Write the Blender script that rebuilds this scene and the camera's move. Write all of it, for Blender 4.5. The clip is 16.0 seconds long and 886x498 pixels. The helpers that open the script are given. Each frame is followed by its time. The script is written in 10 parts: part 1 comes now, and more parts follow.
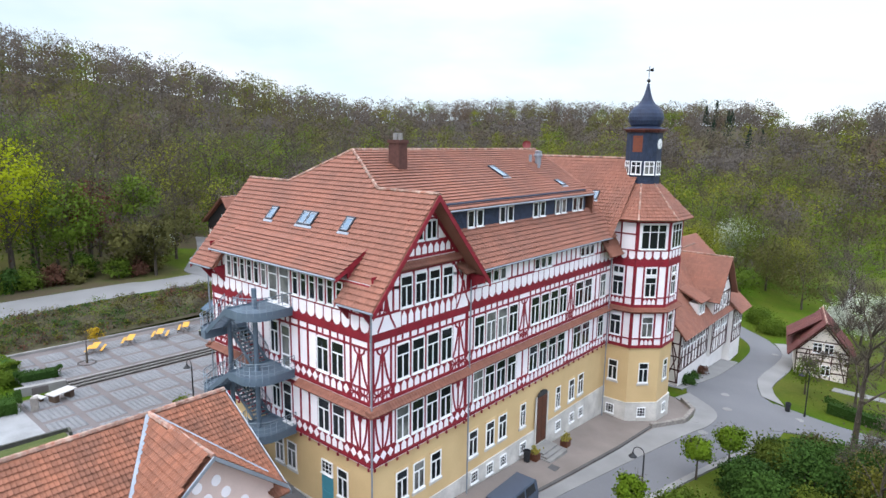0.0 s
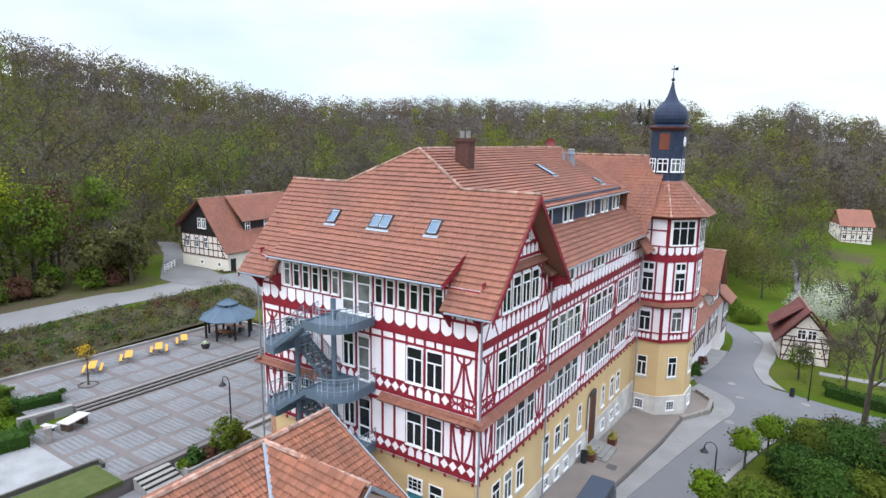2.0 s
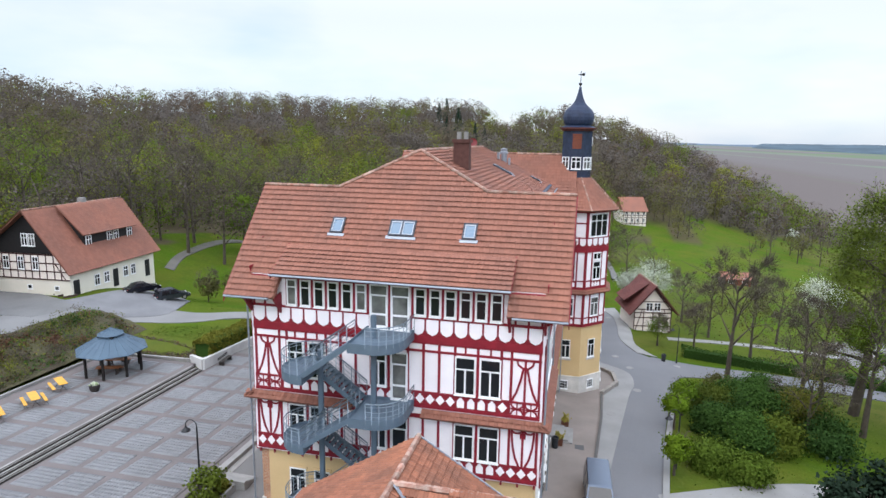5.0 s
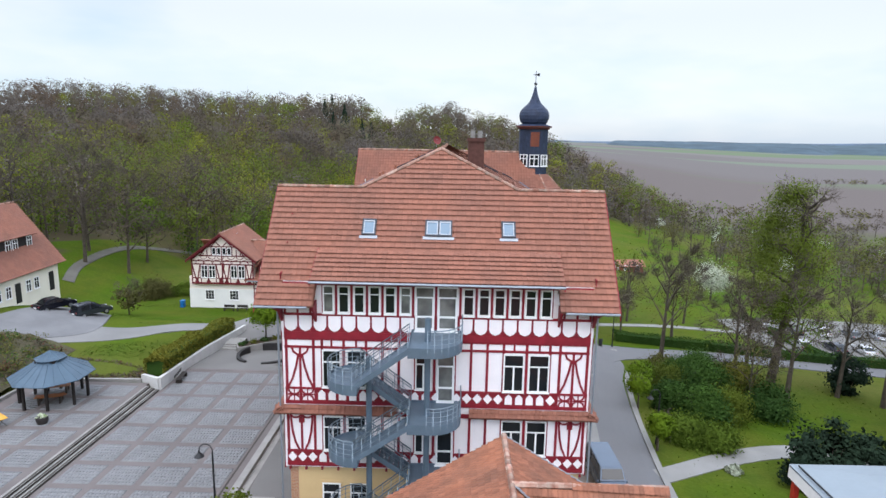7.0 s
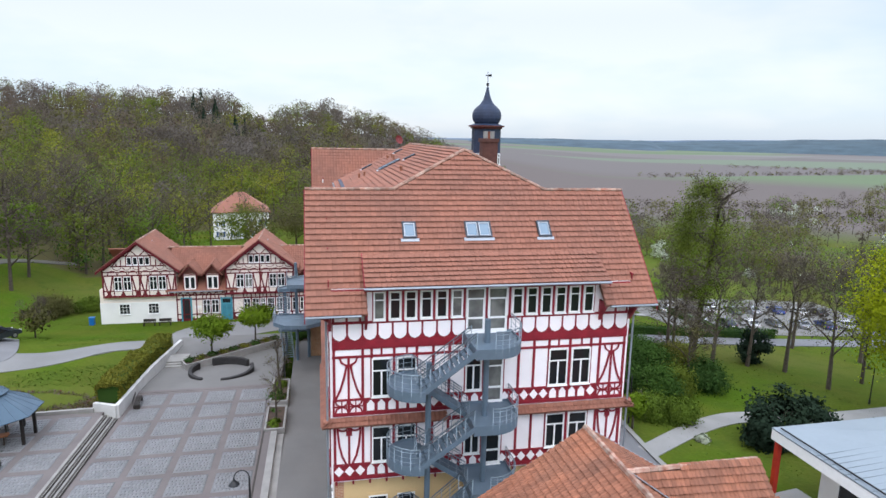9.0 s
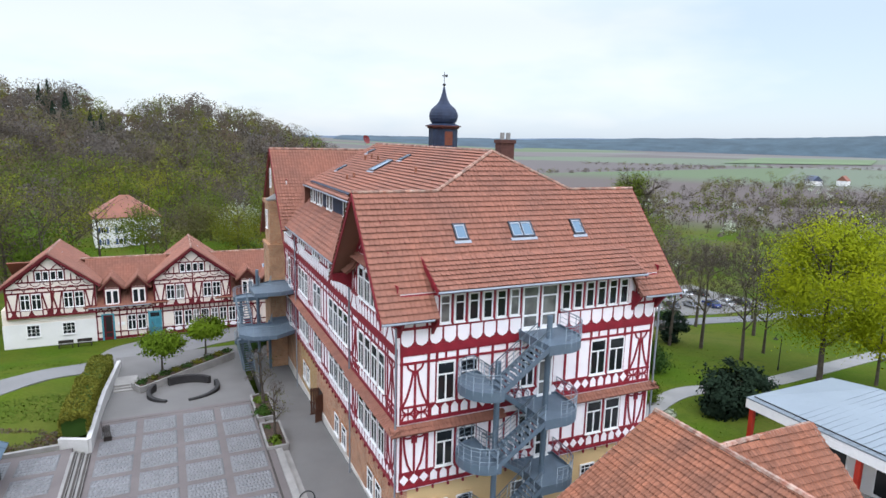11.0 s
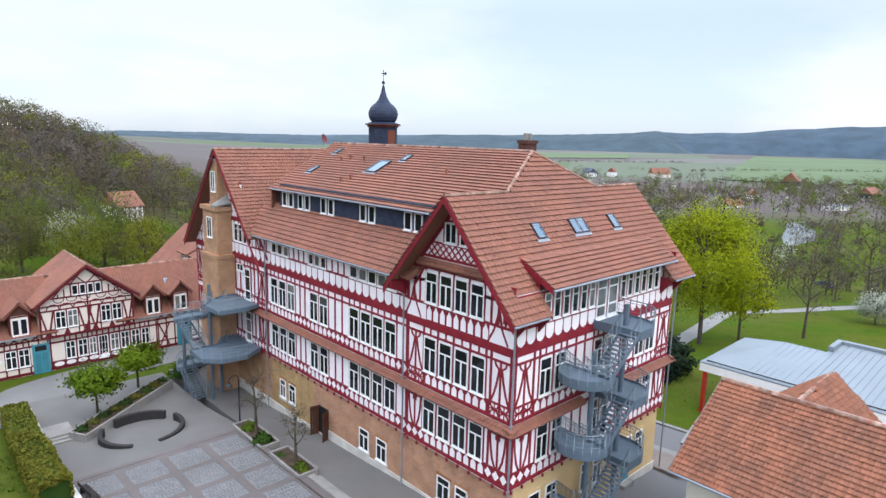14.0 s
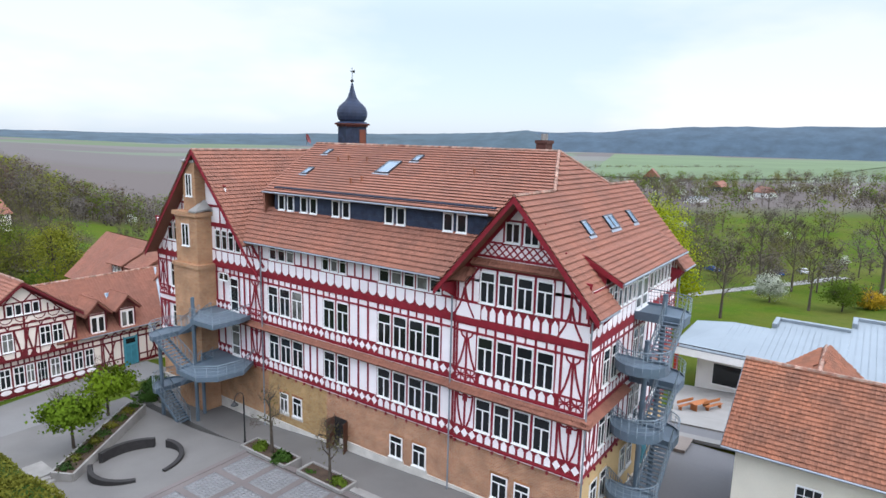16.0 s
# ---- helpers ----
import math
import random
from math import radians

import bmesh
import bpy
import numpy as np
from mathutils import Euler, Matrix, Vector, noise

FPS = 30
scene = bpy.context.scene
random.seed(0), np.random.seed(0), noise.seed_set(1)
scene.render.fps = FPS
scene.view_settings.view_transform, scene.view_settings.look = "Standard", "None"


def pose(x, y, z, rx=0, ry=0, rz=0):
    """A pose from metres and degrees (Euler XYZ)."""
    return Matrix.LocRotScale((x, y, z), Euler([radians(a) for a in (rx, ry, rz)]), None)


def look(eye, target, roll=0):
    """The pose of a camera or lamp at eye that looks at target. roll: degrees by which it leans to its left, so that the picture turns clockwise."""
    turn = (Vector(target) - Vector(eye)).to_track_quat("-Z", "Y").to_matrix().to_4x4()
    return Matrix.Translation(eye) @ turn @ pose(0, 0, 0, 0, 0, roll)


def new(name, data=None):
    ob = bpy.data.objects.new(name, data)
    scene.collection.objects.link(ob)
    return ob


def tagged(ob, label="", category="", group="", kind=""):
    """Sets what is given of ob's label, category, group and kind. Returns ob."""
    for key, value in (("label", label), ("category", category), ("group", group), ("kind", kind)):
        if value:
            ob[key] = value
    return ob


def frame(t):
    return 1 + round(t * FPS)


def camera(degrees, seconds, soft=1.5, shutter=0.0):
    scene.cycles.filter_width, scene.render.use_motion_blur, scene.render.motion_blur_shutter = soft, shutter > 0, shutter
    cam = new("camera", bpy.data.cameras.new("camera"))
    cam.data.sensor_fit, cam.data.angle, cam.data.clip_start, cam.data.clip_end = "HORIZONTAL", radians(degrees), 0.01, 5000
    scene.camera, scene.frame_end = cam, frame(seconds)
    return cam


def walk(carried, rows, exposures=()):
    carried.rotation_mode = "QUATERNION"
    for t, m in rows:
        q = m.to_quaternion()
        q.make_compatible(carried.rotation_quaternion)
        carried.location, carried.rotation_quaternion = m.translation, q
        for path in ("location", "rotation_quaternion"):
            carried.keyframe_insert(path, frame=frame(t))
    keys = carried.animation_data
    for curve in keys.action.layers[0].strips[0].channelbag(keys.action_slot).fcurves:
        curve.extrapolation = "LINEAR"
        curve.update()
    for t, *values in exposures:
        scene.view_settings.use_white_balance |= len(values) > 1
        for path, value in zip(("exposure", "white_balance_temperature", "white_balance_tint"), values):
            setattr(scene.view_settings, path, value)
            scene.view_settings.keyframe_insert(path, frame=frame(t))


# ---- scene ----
cam = camera(72.3, 16.0)
# the way flown: METRES long, the first eye EYE above the yard; x, y in the building's own axes
METRES, EYE, TURN, EAST, NORTH = 85.0, 25.0, 40.5, 43.56, -23.4
ROWS = [
    (0.0, 0.0, 0.0, 0.0, 0.15, -10.21, -0.83),
    (0.5, -0.0302, 0.0041, -0.0005, -1.76, -10.25, -0.81),
    (1.0, -0.0623, 0.0108, -0.0008, -3.45, -10.29, -0.79),
    (1.5, -0.0911, 0.0184, -0.001, -4.63, -10.31, -0.78),
    (2.0, -0.1213, 0.027, -0.0014, -6.92, -10.31, -0.75),
    (2.5, -0.149, 0.036, -0.0014, -8.46, -10.3, -0.69),
    (3.0, -0.1786, 0.0454, -0.0009, -10.82, -10.32, -0.71),
    (3.5, -0.2054, 0.0556, -0.0001, -15.02, -10.32, -0.74),
    (4.0, -0.2339, 0.0681, 0.0002, -19.91, -10.33, -0.79),
    (6.5, -0.359, 0.143, -0.0005, -35.91, -10.46, -1.06),
    (7.0, -0.3829, 0.1618, -0.0003, -39.29, -10.48, -1.06),
    (7.5, -0.4043, 0.1812, -0.0003, -42.39, -10.44, -1.08),
    (8.0, -0.4271, 0.2036, 0.0, -45.54, -10.5, -1.09),
    (8.5, -0.4476, 0.2256, 0.0002, -48.59, -10.51, -1.15),
    (9.0, -0.4688, 0.2508, 0.0003, -52.0, -10.52, -1.16),
    (9.5, -0.4869, 0.2752, 0.0002, -54.95, -10.53, -1.2),
    (12.0, -0.5641, 0.4206, 0.0005, -71.02, -10.4, -1.44),
    (12.5, -0.573, 0.4507, -0.0001, -73.92, -10.39, -1.47),
    (13.0, -0.5806, 0.4843, -0.0004, -77.3, -10.39, -1.49),
    (13.5, -0.5861, 0.5159, -0.0004, -80.47, -10.38, -1.48),
    (14.0, -0.59, 0.5498, -0.0008, -83.52, -10.35, -1.45),
    (14.5, -0.5918, 0.5806, -0.0017, -86.17, -10.31, -1.45),
    (15.0, -0.5919, 0.6136, -0.0023, -89.11, -10.29, -1.42),
    (15.5, -0.5909, 0.644, -0.0029, -91.85, -10.23, -1.4),
    (16.0, -0.5898, 0.6778, -0.0029, -95.05, -10.16, -1.41),
]
walk(cam, [(t, pose(EAST, NORTH, EYE, 0, 0, TURN) @ pose(METRES * x, METRES * y, METRES * z, 90 + pitch, roll, yaw)) for t, x, y, z, yaw, pitch, roll in ROWS],
     exposures=[(0.0, 0.40), (3.0, 0.34), (7.0, 0.20), (12.0, 0.24), (16.0, 0.30)])

# ---------------------------------------------------------------- daylight: a bright overcast sky and a weak, very wide sun
world = bpy.data.worlds.new("overcast_sky")
scene.world = world
world.use_nodes = True
wn, wl = world.node_tree.nodes, world.node_tree.links
wn.clear()
w_out = wn.new("ShaderNodeOutputWorld")
w_sky = wn.new("ShaderNodeTexSky")
w_sky.sky_type = 'NISHITA'
w_sky.sun_disc = False
w_sky.sun_elevation, w_sky.sun_rotation = radians(60), radians(187)
w_co = wn.new("ShaderNodeTexCoord")
w_map = wn.new("ShaderNodeMapping")
w_map.inputs["Scale"].default_value = (1.0, 1.0, 3.2)
w_noise = wn.new("ShaderNodeTexNoise")
w_noise.inputs["Scale"].default_value = 1.7
w_noise.inputs["Detail"].default_value = 5.0
w_noise.inputs["Roughness"].default_value = 0.5
w_ramp = wn.new("ShaderNodeValToRGB")
w_ramp.color_ramp.elements[0].position, w_ramp.color_ramp.elements[0].color = 0.45, (0.67, 0.79, 0.97, 1)
w_ramp.color_ramp.elements[1].position, w_ramp.color_ramp.elements[1].color = 0.60, (0.925, 0.945, 1.04, 1)
w_bg1 = wn.new("ShaderNodeBackground")
w_bg1.inputs["Strength"].default_value = 0.05
w_bg2 = wn.new("ShaderNodeBackground")
w_bg2.inputs["Strength"].default_value = 0.98
w_add = wn.new("ShaderNodeAddShader")
wl.new(w_co.outputs["Generated"], w_map.inputs["Vector"])
wl.new(w_map.outputs["Vector"], w_noise.inputs["Vector"])
wl.new(w_noise.outputs["Fac"], w_ramp.inputs["Fac"])
wl.new(w_sky.outputs["Color"], w_bg1.inputs["Color"])
# an overcast sky grows brighter towards the zenith
w_sep = wn.new("ShaderNodeSeparateXYZ")
w_up = wn.new("ShaderNodeMapRange")
w_up.interpolation_type = 'SMOOTHSTEP'
w_up.inputs[1].default_value, w_up.inputs[2].default_value, w_up.inputs[3].default_value, w_up.inputs[4].default_value = 0.17, 0.48, 0.66, 2.2
wl.new(w_co.outputs["Generated"], w_sep.inputs[0])
wl.new(w_sep.outputs[2], w_up.inputs[0])
wl.new(w_up.outputs[0], w_bg2.inputs["Strength"])
wl.new(w_ramp.outputs["Color"], w_bg2.inputs["Color"])
wl.new(w_bg1.outputs[0], w_add.inputs[0])
wl.new(w_bg2.outputs[0], w_add.inputs[1])
wl.new(w_add.outputs[0], w_out.inputs["Surface"])

sun_data = bpy.data.lights.new("sun", 'SUN')
sun_data.energy, sun_data.angle, sun_data.color = 1.4, radians(60), (1.02, 0.98, 0.97)
sun = new("sun", sun_data)
sun.matrix_world = look((0, 0, 100), (4, 34, 40))


# ---------------------------------------------------------------- materials
MATS = {}


def mat(name, colour, rough=0.8, vary=0.25, scale=1.5, fine=25.0, bump=0.15, metal=0.0, island=0.0, objrand=0.0, second=None, spread=0.5, spec=0.3, distance=0.02):
    """A surface with large stains and fine grain; second: a colour of patches; island, objrand: how far single pieces differ."""
    if name in MATS:
        return MATS[name]
    m = bpy.data.materials.new(name)
    m.use_nodes = True
    n, l = m.node_tree.nodes, m.node_tree.links
    b = n["Principled BSDF"]
    b.inputs["Roughness"].default_value, b.inputs["Metallic"].default_value = rough, metal
    b.inputs["Specular IOR Level"].default_value = spec
    co = n.new("ShaderNodeTexCoord")
    geo = n.new("ShaderNodeNewGeometry")
    big = n.new("ShaderNodeTexNoise")
    big.inputs["Scale"].default_value, big.inputs["Detail"].default_value = scale, 5
    small = n.new("ShaderNodeTexNoise")
    small.inputs["Scale"].default_value, small.inputs["Detail"].default_value = fine, 4
    for tex in (big, small):
        l.new(geo.outputs["Position"], tex.inputs["Vector"])
    mix = n.new("ShaderNodeMixRGB")
    mix.inputs[1].default_value = (*colour, 1)
    mix.inputs[2].default_value = (*(second or [c * (1 - vary) for c in colour]), 1)
    ramp = n.new("ShaderNodeMapRange")
    ramp.inputs[1].default_value, ramp.inputs[2].default_value = 0.5 - spread * 0.35, 0.5 + spread * 0.35
    l.new(big.outputs["Fac"], ramp.inputs[0])
    l.new(ramp.outputs[0], mix.inputs[0])
    val = n.new("ShaderNodeHueSaturation")
    l.new(mix.outputs[0], val.inputs["Color"])
    total = n.new("ShaderNodeMath")
    total.operation = 'MULTIPLY_ADD'
    total.inputs[1].default_value, total.inputs[2].default_value = vary, 1 - vary * 0.5
    l.new(small.outputs["Fac"], total.inputs[0])
    last = total.outputs[0]
    for amount, source in ((island, geo.outputs["Random Per Island"]), (objrand, None)):
        if amount:
            if source is None:
                source = n.new("ShaderNodeObjectInfo").outputs["Random"]
            k = n.new("ShaderNodeMath")
            k.operation = 'MULTIPLY_ADD'
            k.inputs[1].default_value, k.inputs[2].default_value = amount, 1 - amount * 0.5
            l.new(source, k.inputs[0])
            j = n.new("ShaderNodeMath")
            j.operation = 'MULTIPLY'
            l.new(last, j.inputs[0])
            l.new(k.outputs[0], j.inputs[1])
            last = j.outputs[0]
    l.new(last, val.inputs["Value"])
    l.new(val.outputs[0], b.inputs["Base Color"])
    if bump:
        bp = n.new("ShaderNodeBump")
        bp.inputs["Strength"].default_value, bp.inputs["Distance"].default_value = bump, distance
        l.new(small.outputs["Fac"], bp.inputs["Height"])
        l.new(bp.outputs[0], b.inputs["Normal"])
    MATS[name] = m
    return m


def glass_mat():
    m = bpy.data.materials.new("window_glass")
    m.use_nodes = True
    b = m.node_tree.nodes["Principled BSDF"]
    b.inputs["Base Color"].default_value = (0.012, 0.014, 0.016, 1)
    b.inputs["Roughness"].default_value, b.inputs["Specular IOR Level"].default_value = 0.06, 0.42
    n, l = m.node_tree.nodes, m.node_tree.links
    geo, no, bp = n.new("ShaderNodeNewGeometry"), n.new("ShaderNodeTexNoise"), n.new("ShaderNodeBump")
    no.inputs["Scale"].default_value = 0.9
    bp.inputs["Strength"].default_value, bp.inputs["Distance"].default_value = 0.08, 0.05
    l.new(geo.outputs["Position"], no.inputs["Vector"])
    l.new(no.outputs["Fac"], bp.inputs["Height"])
    l.new(bp.outputs[0], b.inputs["Normal"])
    return m


PLASTER = mat("white_infill_plaster", (0.87, 0.82, 0.83), 0.85, 0.10, 0.5, 12, 0.1)
RED = mat("oxblood_timber", (0.245, 0.016, 0.028), 0.55, 0.25, 2.0, 30, 0.1, objrand=0.15)
RED_BOARD = mat("oxblood_board", (0.235, 0.015, 0.026), 0.55, 0.25, 2.0, 30, 0.1)
OCHRE = mat("ochre_plaster", (0.60, 0.43, 0.22), 0.9, 0.12, 0.4, 14, 0.15, second=(0.54, 0.38, 0.19))
BRICKWALL = mat("brick_orange_brown", (0.36, 0.165, 0.075), 0.9, 0.3, 0.7, 9, 0.3, objrand=0.35)
PLINTH = mat("limestone_plinth", (0.62, 0.59, 0.54), 0.9, 0.3, 0.8, 8, 0.3)
TILE = mat("clay_roof_tile", (0.250, 0.101, 0.066), 0.75, 0.22, 0.35, 14, 0.15, island=0.20, second=(0.202, 0.088, 0.061))
TILE_OLD = mat("weathered_roof_tile", (0.258, 0.099, 0.056), 0.8, 0.34, 0.6, 14, 0.2, island=0.36, second=(0.168, 0.074, 0.047))
TILE_ONE = mat("weathered_single_tile", (0.292, 0.112, 0.062), 0.8, 0.3, 0.6, 14, 0.2, objrand=0.32, second=(0.205, 0.088, 0.054))
RIDGE = mat("ridge_tile", (0.25, 0.105, 0.07), 0.8, 0.3, 3, 10, 0.2, island=0.7, second=(0.34, 0.25, 0.20))
SLATE = mat("dark_slate", (0.026, 0.038, 0.070), 0.6, 0.35, 2, 20, 0.15, island=0.3)
DOME = mat("onion_slate", (0.022, 0.034, 0.068), 0.6, 0.35, 2, 20, 0.15, island=0.4)
ZINC = mat("grey_zinc", (0.30, 0.33, 0.37), 0.45, 0.2, 1, 8, 0.05, metal=0.5)
STEEL = mat("blue_grey_steel", (0.105, 0.145, 0.185), 0.5, 0.2, 1.2, 10, 0.05, metal=0.25, second=(0.125, 0.17, 0.215))
WHITE = mat("white_window_paint", (0.80, 0.80, 0.79), 0.5, 0.06, 3, 20, 0.03)
WOOD = mat("brown_door_wood", (0.085, 0.036, 0.022), 0.5, 0.3, 3, 30, 0.1)
TEAL = mat("teal_door_paint", (0.06, 0.25, 0.31), 0.5, 0.1, 2, 20, 0.05)
ASPHALT = mat("grey_asphalt", (0.148, 0.147, 0.153), 0.9, 0.16, 0.12, 6, 0.1, second=(0.130, 0.131, 0.137))
PAVING = mat("grey_paving", (0.146, 0.140, 0.134), 0.9, 0.15, 0.3, 10, 0.1)
PAVE_RED = mat("reddish_paving", (0.140, 0.121, 0.117), 0.9, 0.2, 0.4, 10, 0.15)
CONCRETE = mat("pale_concrete", (0.27, 0.26, 0.245), 0.9, 0.25, 0.8, 12, 0.15)
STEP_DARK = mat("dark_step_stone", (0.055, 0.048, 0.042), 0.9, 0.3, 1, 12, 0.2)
GRASS = mat("meadow_grass", (0.045, 0.090, 0.006), 0.95, 0.5, 0.13, 3, 0.5, spec=0.02, second=(0.072, 0.088, 0.012), distance=0.1)
DRY = mat("dry_bank", (0.070, 0.066, 0.030), 0.95, 0.5, 0.5, 5, 0.8, second=(0.046, 0.036, 0.023), distance=0.2)
BARK = mat("bark", (0.085, 0.068, 0.052), 0.95, 0.35, 2, 20, 0.4)
GLASS = glass_mat()
CURTAINED = mat("glass_before_pale_curtain", (0.20, 0.20, 0.185), 0.12, 0.5, 0.8, 3, 0, spec=0.5, second=(0.05, 0.05, 0.05))
BLACK = mat("black_metal", (0.015, 0.016, 0.018), 0.45, 0.2, 2, 20, 0.03)
YELLOW = mat("yellow_table_wood", (0.58, 0.30, 0.040), 0.6, 0.2, 2, 20, 0.05)


# ---------------------------------------------------------------- helpers of this scene
def mesh_of(name, verts, faces, material=None, smooth=False):
    me = bpy.data.meshes.new(name)
    me.from_pydata([tuple(v) for v in verts], [], [tuple(f) for f in faces])
    if material:
        me.materials.append(material)
    if smooth:
        me.polygons.foreach_set("use_smooth", [True] * len(me.polygons))
    me.update()
    return me


def part(name, data, material, parent, label=""):
    """Links a bmesh or mesh as one object under a thing or under a part."""
    if isinstance(data, bmesh.types.BMesh):
        me = bpy.data.meshes.new(name)
        data.to_mesh(me)
        data.free()
        data = me
    if material and not data.materials:
        data.materials.append(material)
    ob = new(name, data)
    ob.parent = parent
    if label:
        tagged(ob, label)
    return ob


def thing(name, label, category, at=None, group="", kind=""):
    ob = new(name)
    ob.empty_display_size = 0.2
    if at is not None:
        ob.matrix_basis = at if isinstance(at, Matrix) else pose(*at)
    return tagged(ob, label, category, group, kind)


def prism(bm, pts, a, b):
    """A prism between the ring of points shifted by a and by b (vectors)."""
    a, b = Vector(a), Vector(b)
    lo = [bm.verts.new(Vector(p) + a) for p in pts]
    hi = [bm.verts.new(Vector(p) + b) for p in pts]
    k = len(pts)
    bm.faces.new(lo[::-1])
    bm.faces.new(hi)
    for i in range(k):
        bm.faces.new((lo[i], lo[(i + 1) % k], hi[(i + 1) % k], hi[i]))


def cuboid(bm, x0, x1, y0, y1, z0, z1):
    prism(bm, [(x0, y0, 0), (x1, y0, 0), (x1, y1, 0), (x0, y1, 0)], (0, 0, z0), (0, 0, z1))


def bar(bm, a, b, r, sides=8, r2=None):
    """A round bar from a to b."""
    a, b = Vector(a), Vector(b)
    r2 = r if r2 is None else r2
    q = (b - a).to_track_quat('Z', 'Y')
    rings = []
    for c, rad in ((a, r), (b, r2)):
        rings.append([bm.verts.new(c + q @ Vector((rad * math.cos(2 * math.pi * i / sides), rad * math.sin(2 * math.pi * i / sides), 0))) for i in range(sides)])
    for i in range(sides):
        j = (i + 1) % sides
        bm.faces.new((rings[0][i], rings[0][j], rings[1][j], rings[1][i]))
    bm.faces.new(rings[0][::-1])
    bm.faces.new(rings[1])


def lathe(bm, profile, sides=16, at=(0, 0, 0), turn=0.0):
    """A turned body from rows (radius, z)."""
    rings = []
    for r, z in profile:
        rings.append([bm.verts.new((at[0] + r * math.cos(turn + 2 * math.pi * i / sides), at[1] + r * math.sin(turn + 2 * math.pi * i / sides), at[2] + z)) for i in range(sides)])
    for a, b in zip(rings, rings[1:]):
        for i in range(sides):
            j = (i + 1) % sides
            bm.faces.new((a[i], a[j], b[j], b[i]))
    bm.faces.new(rings[0][::-1])
    bm.faces.new(rings[-1])


def rounded(bm, width=0.02, segments=1):
    bmesh.ops.bevel(bm, geom=bm.edges[:], offset=width, segments=segments, affect='EDGES', clamp_overlap=True)
    return bm


def smooth01(x, a, b):
    k = min(1.0, max(0.0, (x - a) / (b - a)))
    return k * k * (3 - 2 * k)


# ---- tiled roofs
def inside(poly, u, v):
    """Which of the points u, v (arrays) lie in the polygon."""
    hit = np.zeros(u.shape, bool)
    n = len(poly)
    for i in range(n):
        (u0, v0), (u1, v1) = poly[i], poly[(i + 1) % n]
        cross = (v0 > v) != (v1 > v)
        with np.errstate(divide='ignore', invalid='ignore'):
            hit ^= cross & (u < (u1 - u0) * (v - v0) / (v1 - v0) + u0)
    return hit


def plane_axes(pts):
    """Axes of a roof plane: u level, v up the slope, n outward (up)."""
    p = [Vector(q) for q in pts]
    n = Vector((0, 0, 0))
    for i in range(len(p)):
        a, b = p[i], p[(i + 1) % len(p)]
        n += Vector(((a.y - b.y) * (a.z + b.z), (a.z - b.z) * (a.x + b.x), (a.x - b.x) * (a.y + b.y)))
    n.normalize()
    if n.z < 0:
        n = -n
    u = Vector((0, 0, 1)).cross(n).normalized()
    return p[0], u, n.cross(u).normalized(), n


TILES = {}


def tiles(key, pts, w=0.30, course=0.40, lift=0.092, pick=None):
    """Fills the roof plane pts with single overlapping tiles, gathered under key. pick: tests a tile's middle; those are returned as poses instead."""
    o, u, v, n = plane_axes(pts)
    poly = [((Vector(p) - o).dot(u), (Vector(p) - o).dot(v)) for p in pts]
    us, vs = [p[0] for p in poly], [p[1] for p in poly]
    gu, gv = np.meshgrid(np.arange(min(us), max(us), w), np.arange(min(vs), max(vs), course))
    ok = inside(poly, gu + w / 2, gv + course / 2)
    gu, gv = gu[ok], gv[ok]
    if not len(gu):
        return []
    picked = []
    rng = np.random.default_rng(len(gu))
    prof_u = np.array([0.0, 0.30, 0.62, 1.0]) * w
    prof_h = np.array([0.030, 0.0, 0.0, 0.024])
    un, vn, nn, on = (np.array(k) for k in (u, v, n, o))
    if pick:
        keep = np.ones(len(gu), bool)
        for i in range(len(gu)):
            c = on + un * (gu[i] + w / 2) + vn * (gv[i] + course / 2)
            if pick(c):
                keep[i] = False
                m = Matrix((u, v, n)).transposed().to_4x4()
                m.translation = Vector(on + un * gu[i] + vn * gv[i])
                picked.append(m)
        gu, gv = gu[keep], gv[keep]
    k = len(gu)
    base = on + gu[:, None] * un + gv[:, None] * vn
    jit = rng.uniform(-0.008, 0.008, k)
    V = np.zeros((k, 12, 3))
    for i in range(4):
        a = base + prof_u[i] * 0.99 * un
        V[:, i] = a + (lift + prof_h[i] + jit)[:, None] * nn
        V[:, 4 + i] = a + 1.02 * course * vn + (0.012 + prof_h[i]) * nn
        V[:, 8 + i] = a + 1.3 * lift * vn + (prof_h[i] * 0.3 - 0.01) * nn
    f = []
    for i in range(3):
        f.append((i, i + 1, 5 + i, 4 + i))
        f.append((8 + i, 9 + i, 1 + i, i))
    Fc = (np.arange(k)[:, None, None] * 12 + np.array(f)[None]).reshape(-1, 4)
    TILES.setdefault(key, []).append((V.reshape(-1, 3), Fc))
    return picked


def tile_mesh(w=0.30, course=0.41, lift=0.085):
    us, hs = [0, 0.30 * w, 0.62 * w, w], [0.032, 0.0, 0.0, 0.026]
    v = [(a * 0.99, 0, lift + h) for a, h in zip(us, hs)] + [(a * 0.99, 1.02 * course, 0.012 + h) for a, h in zip(us, hs)] + [(a * 0.99, 1.3 * lift, h * 0.3 - 0.01) for a, h in zip(us, hs)]
    f = []
    for i in range(3):
        f += [(i, i + 1, 5 + i, 4 + i), (8 + i, 9 + i, 1 + i, i)]
    me = mesh_of("roof_tile", v, f)
    me.shade_flat()
    return me


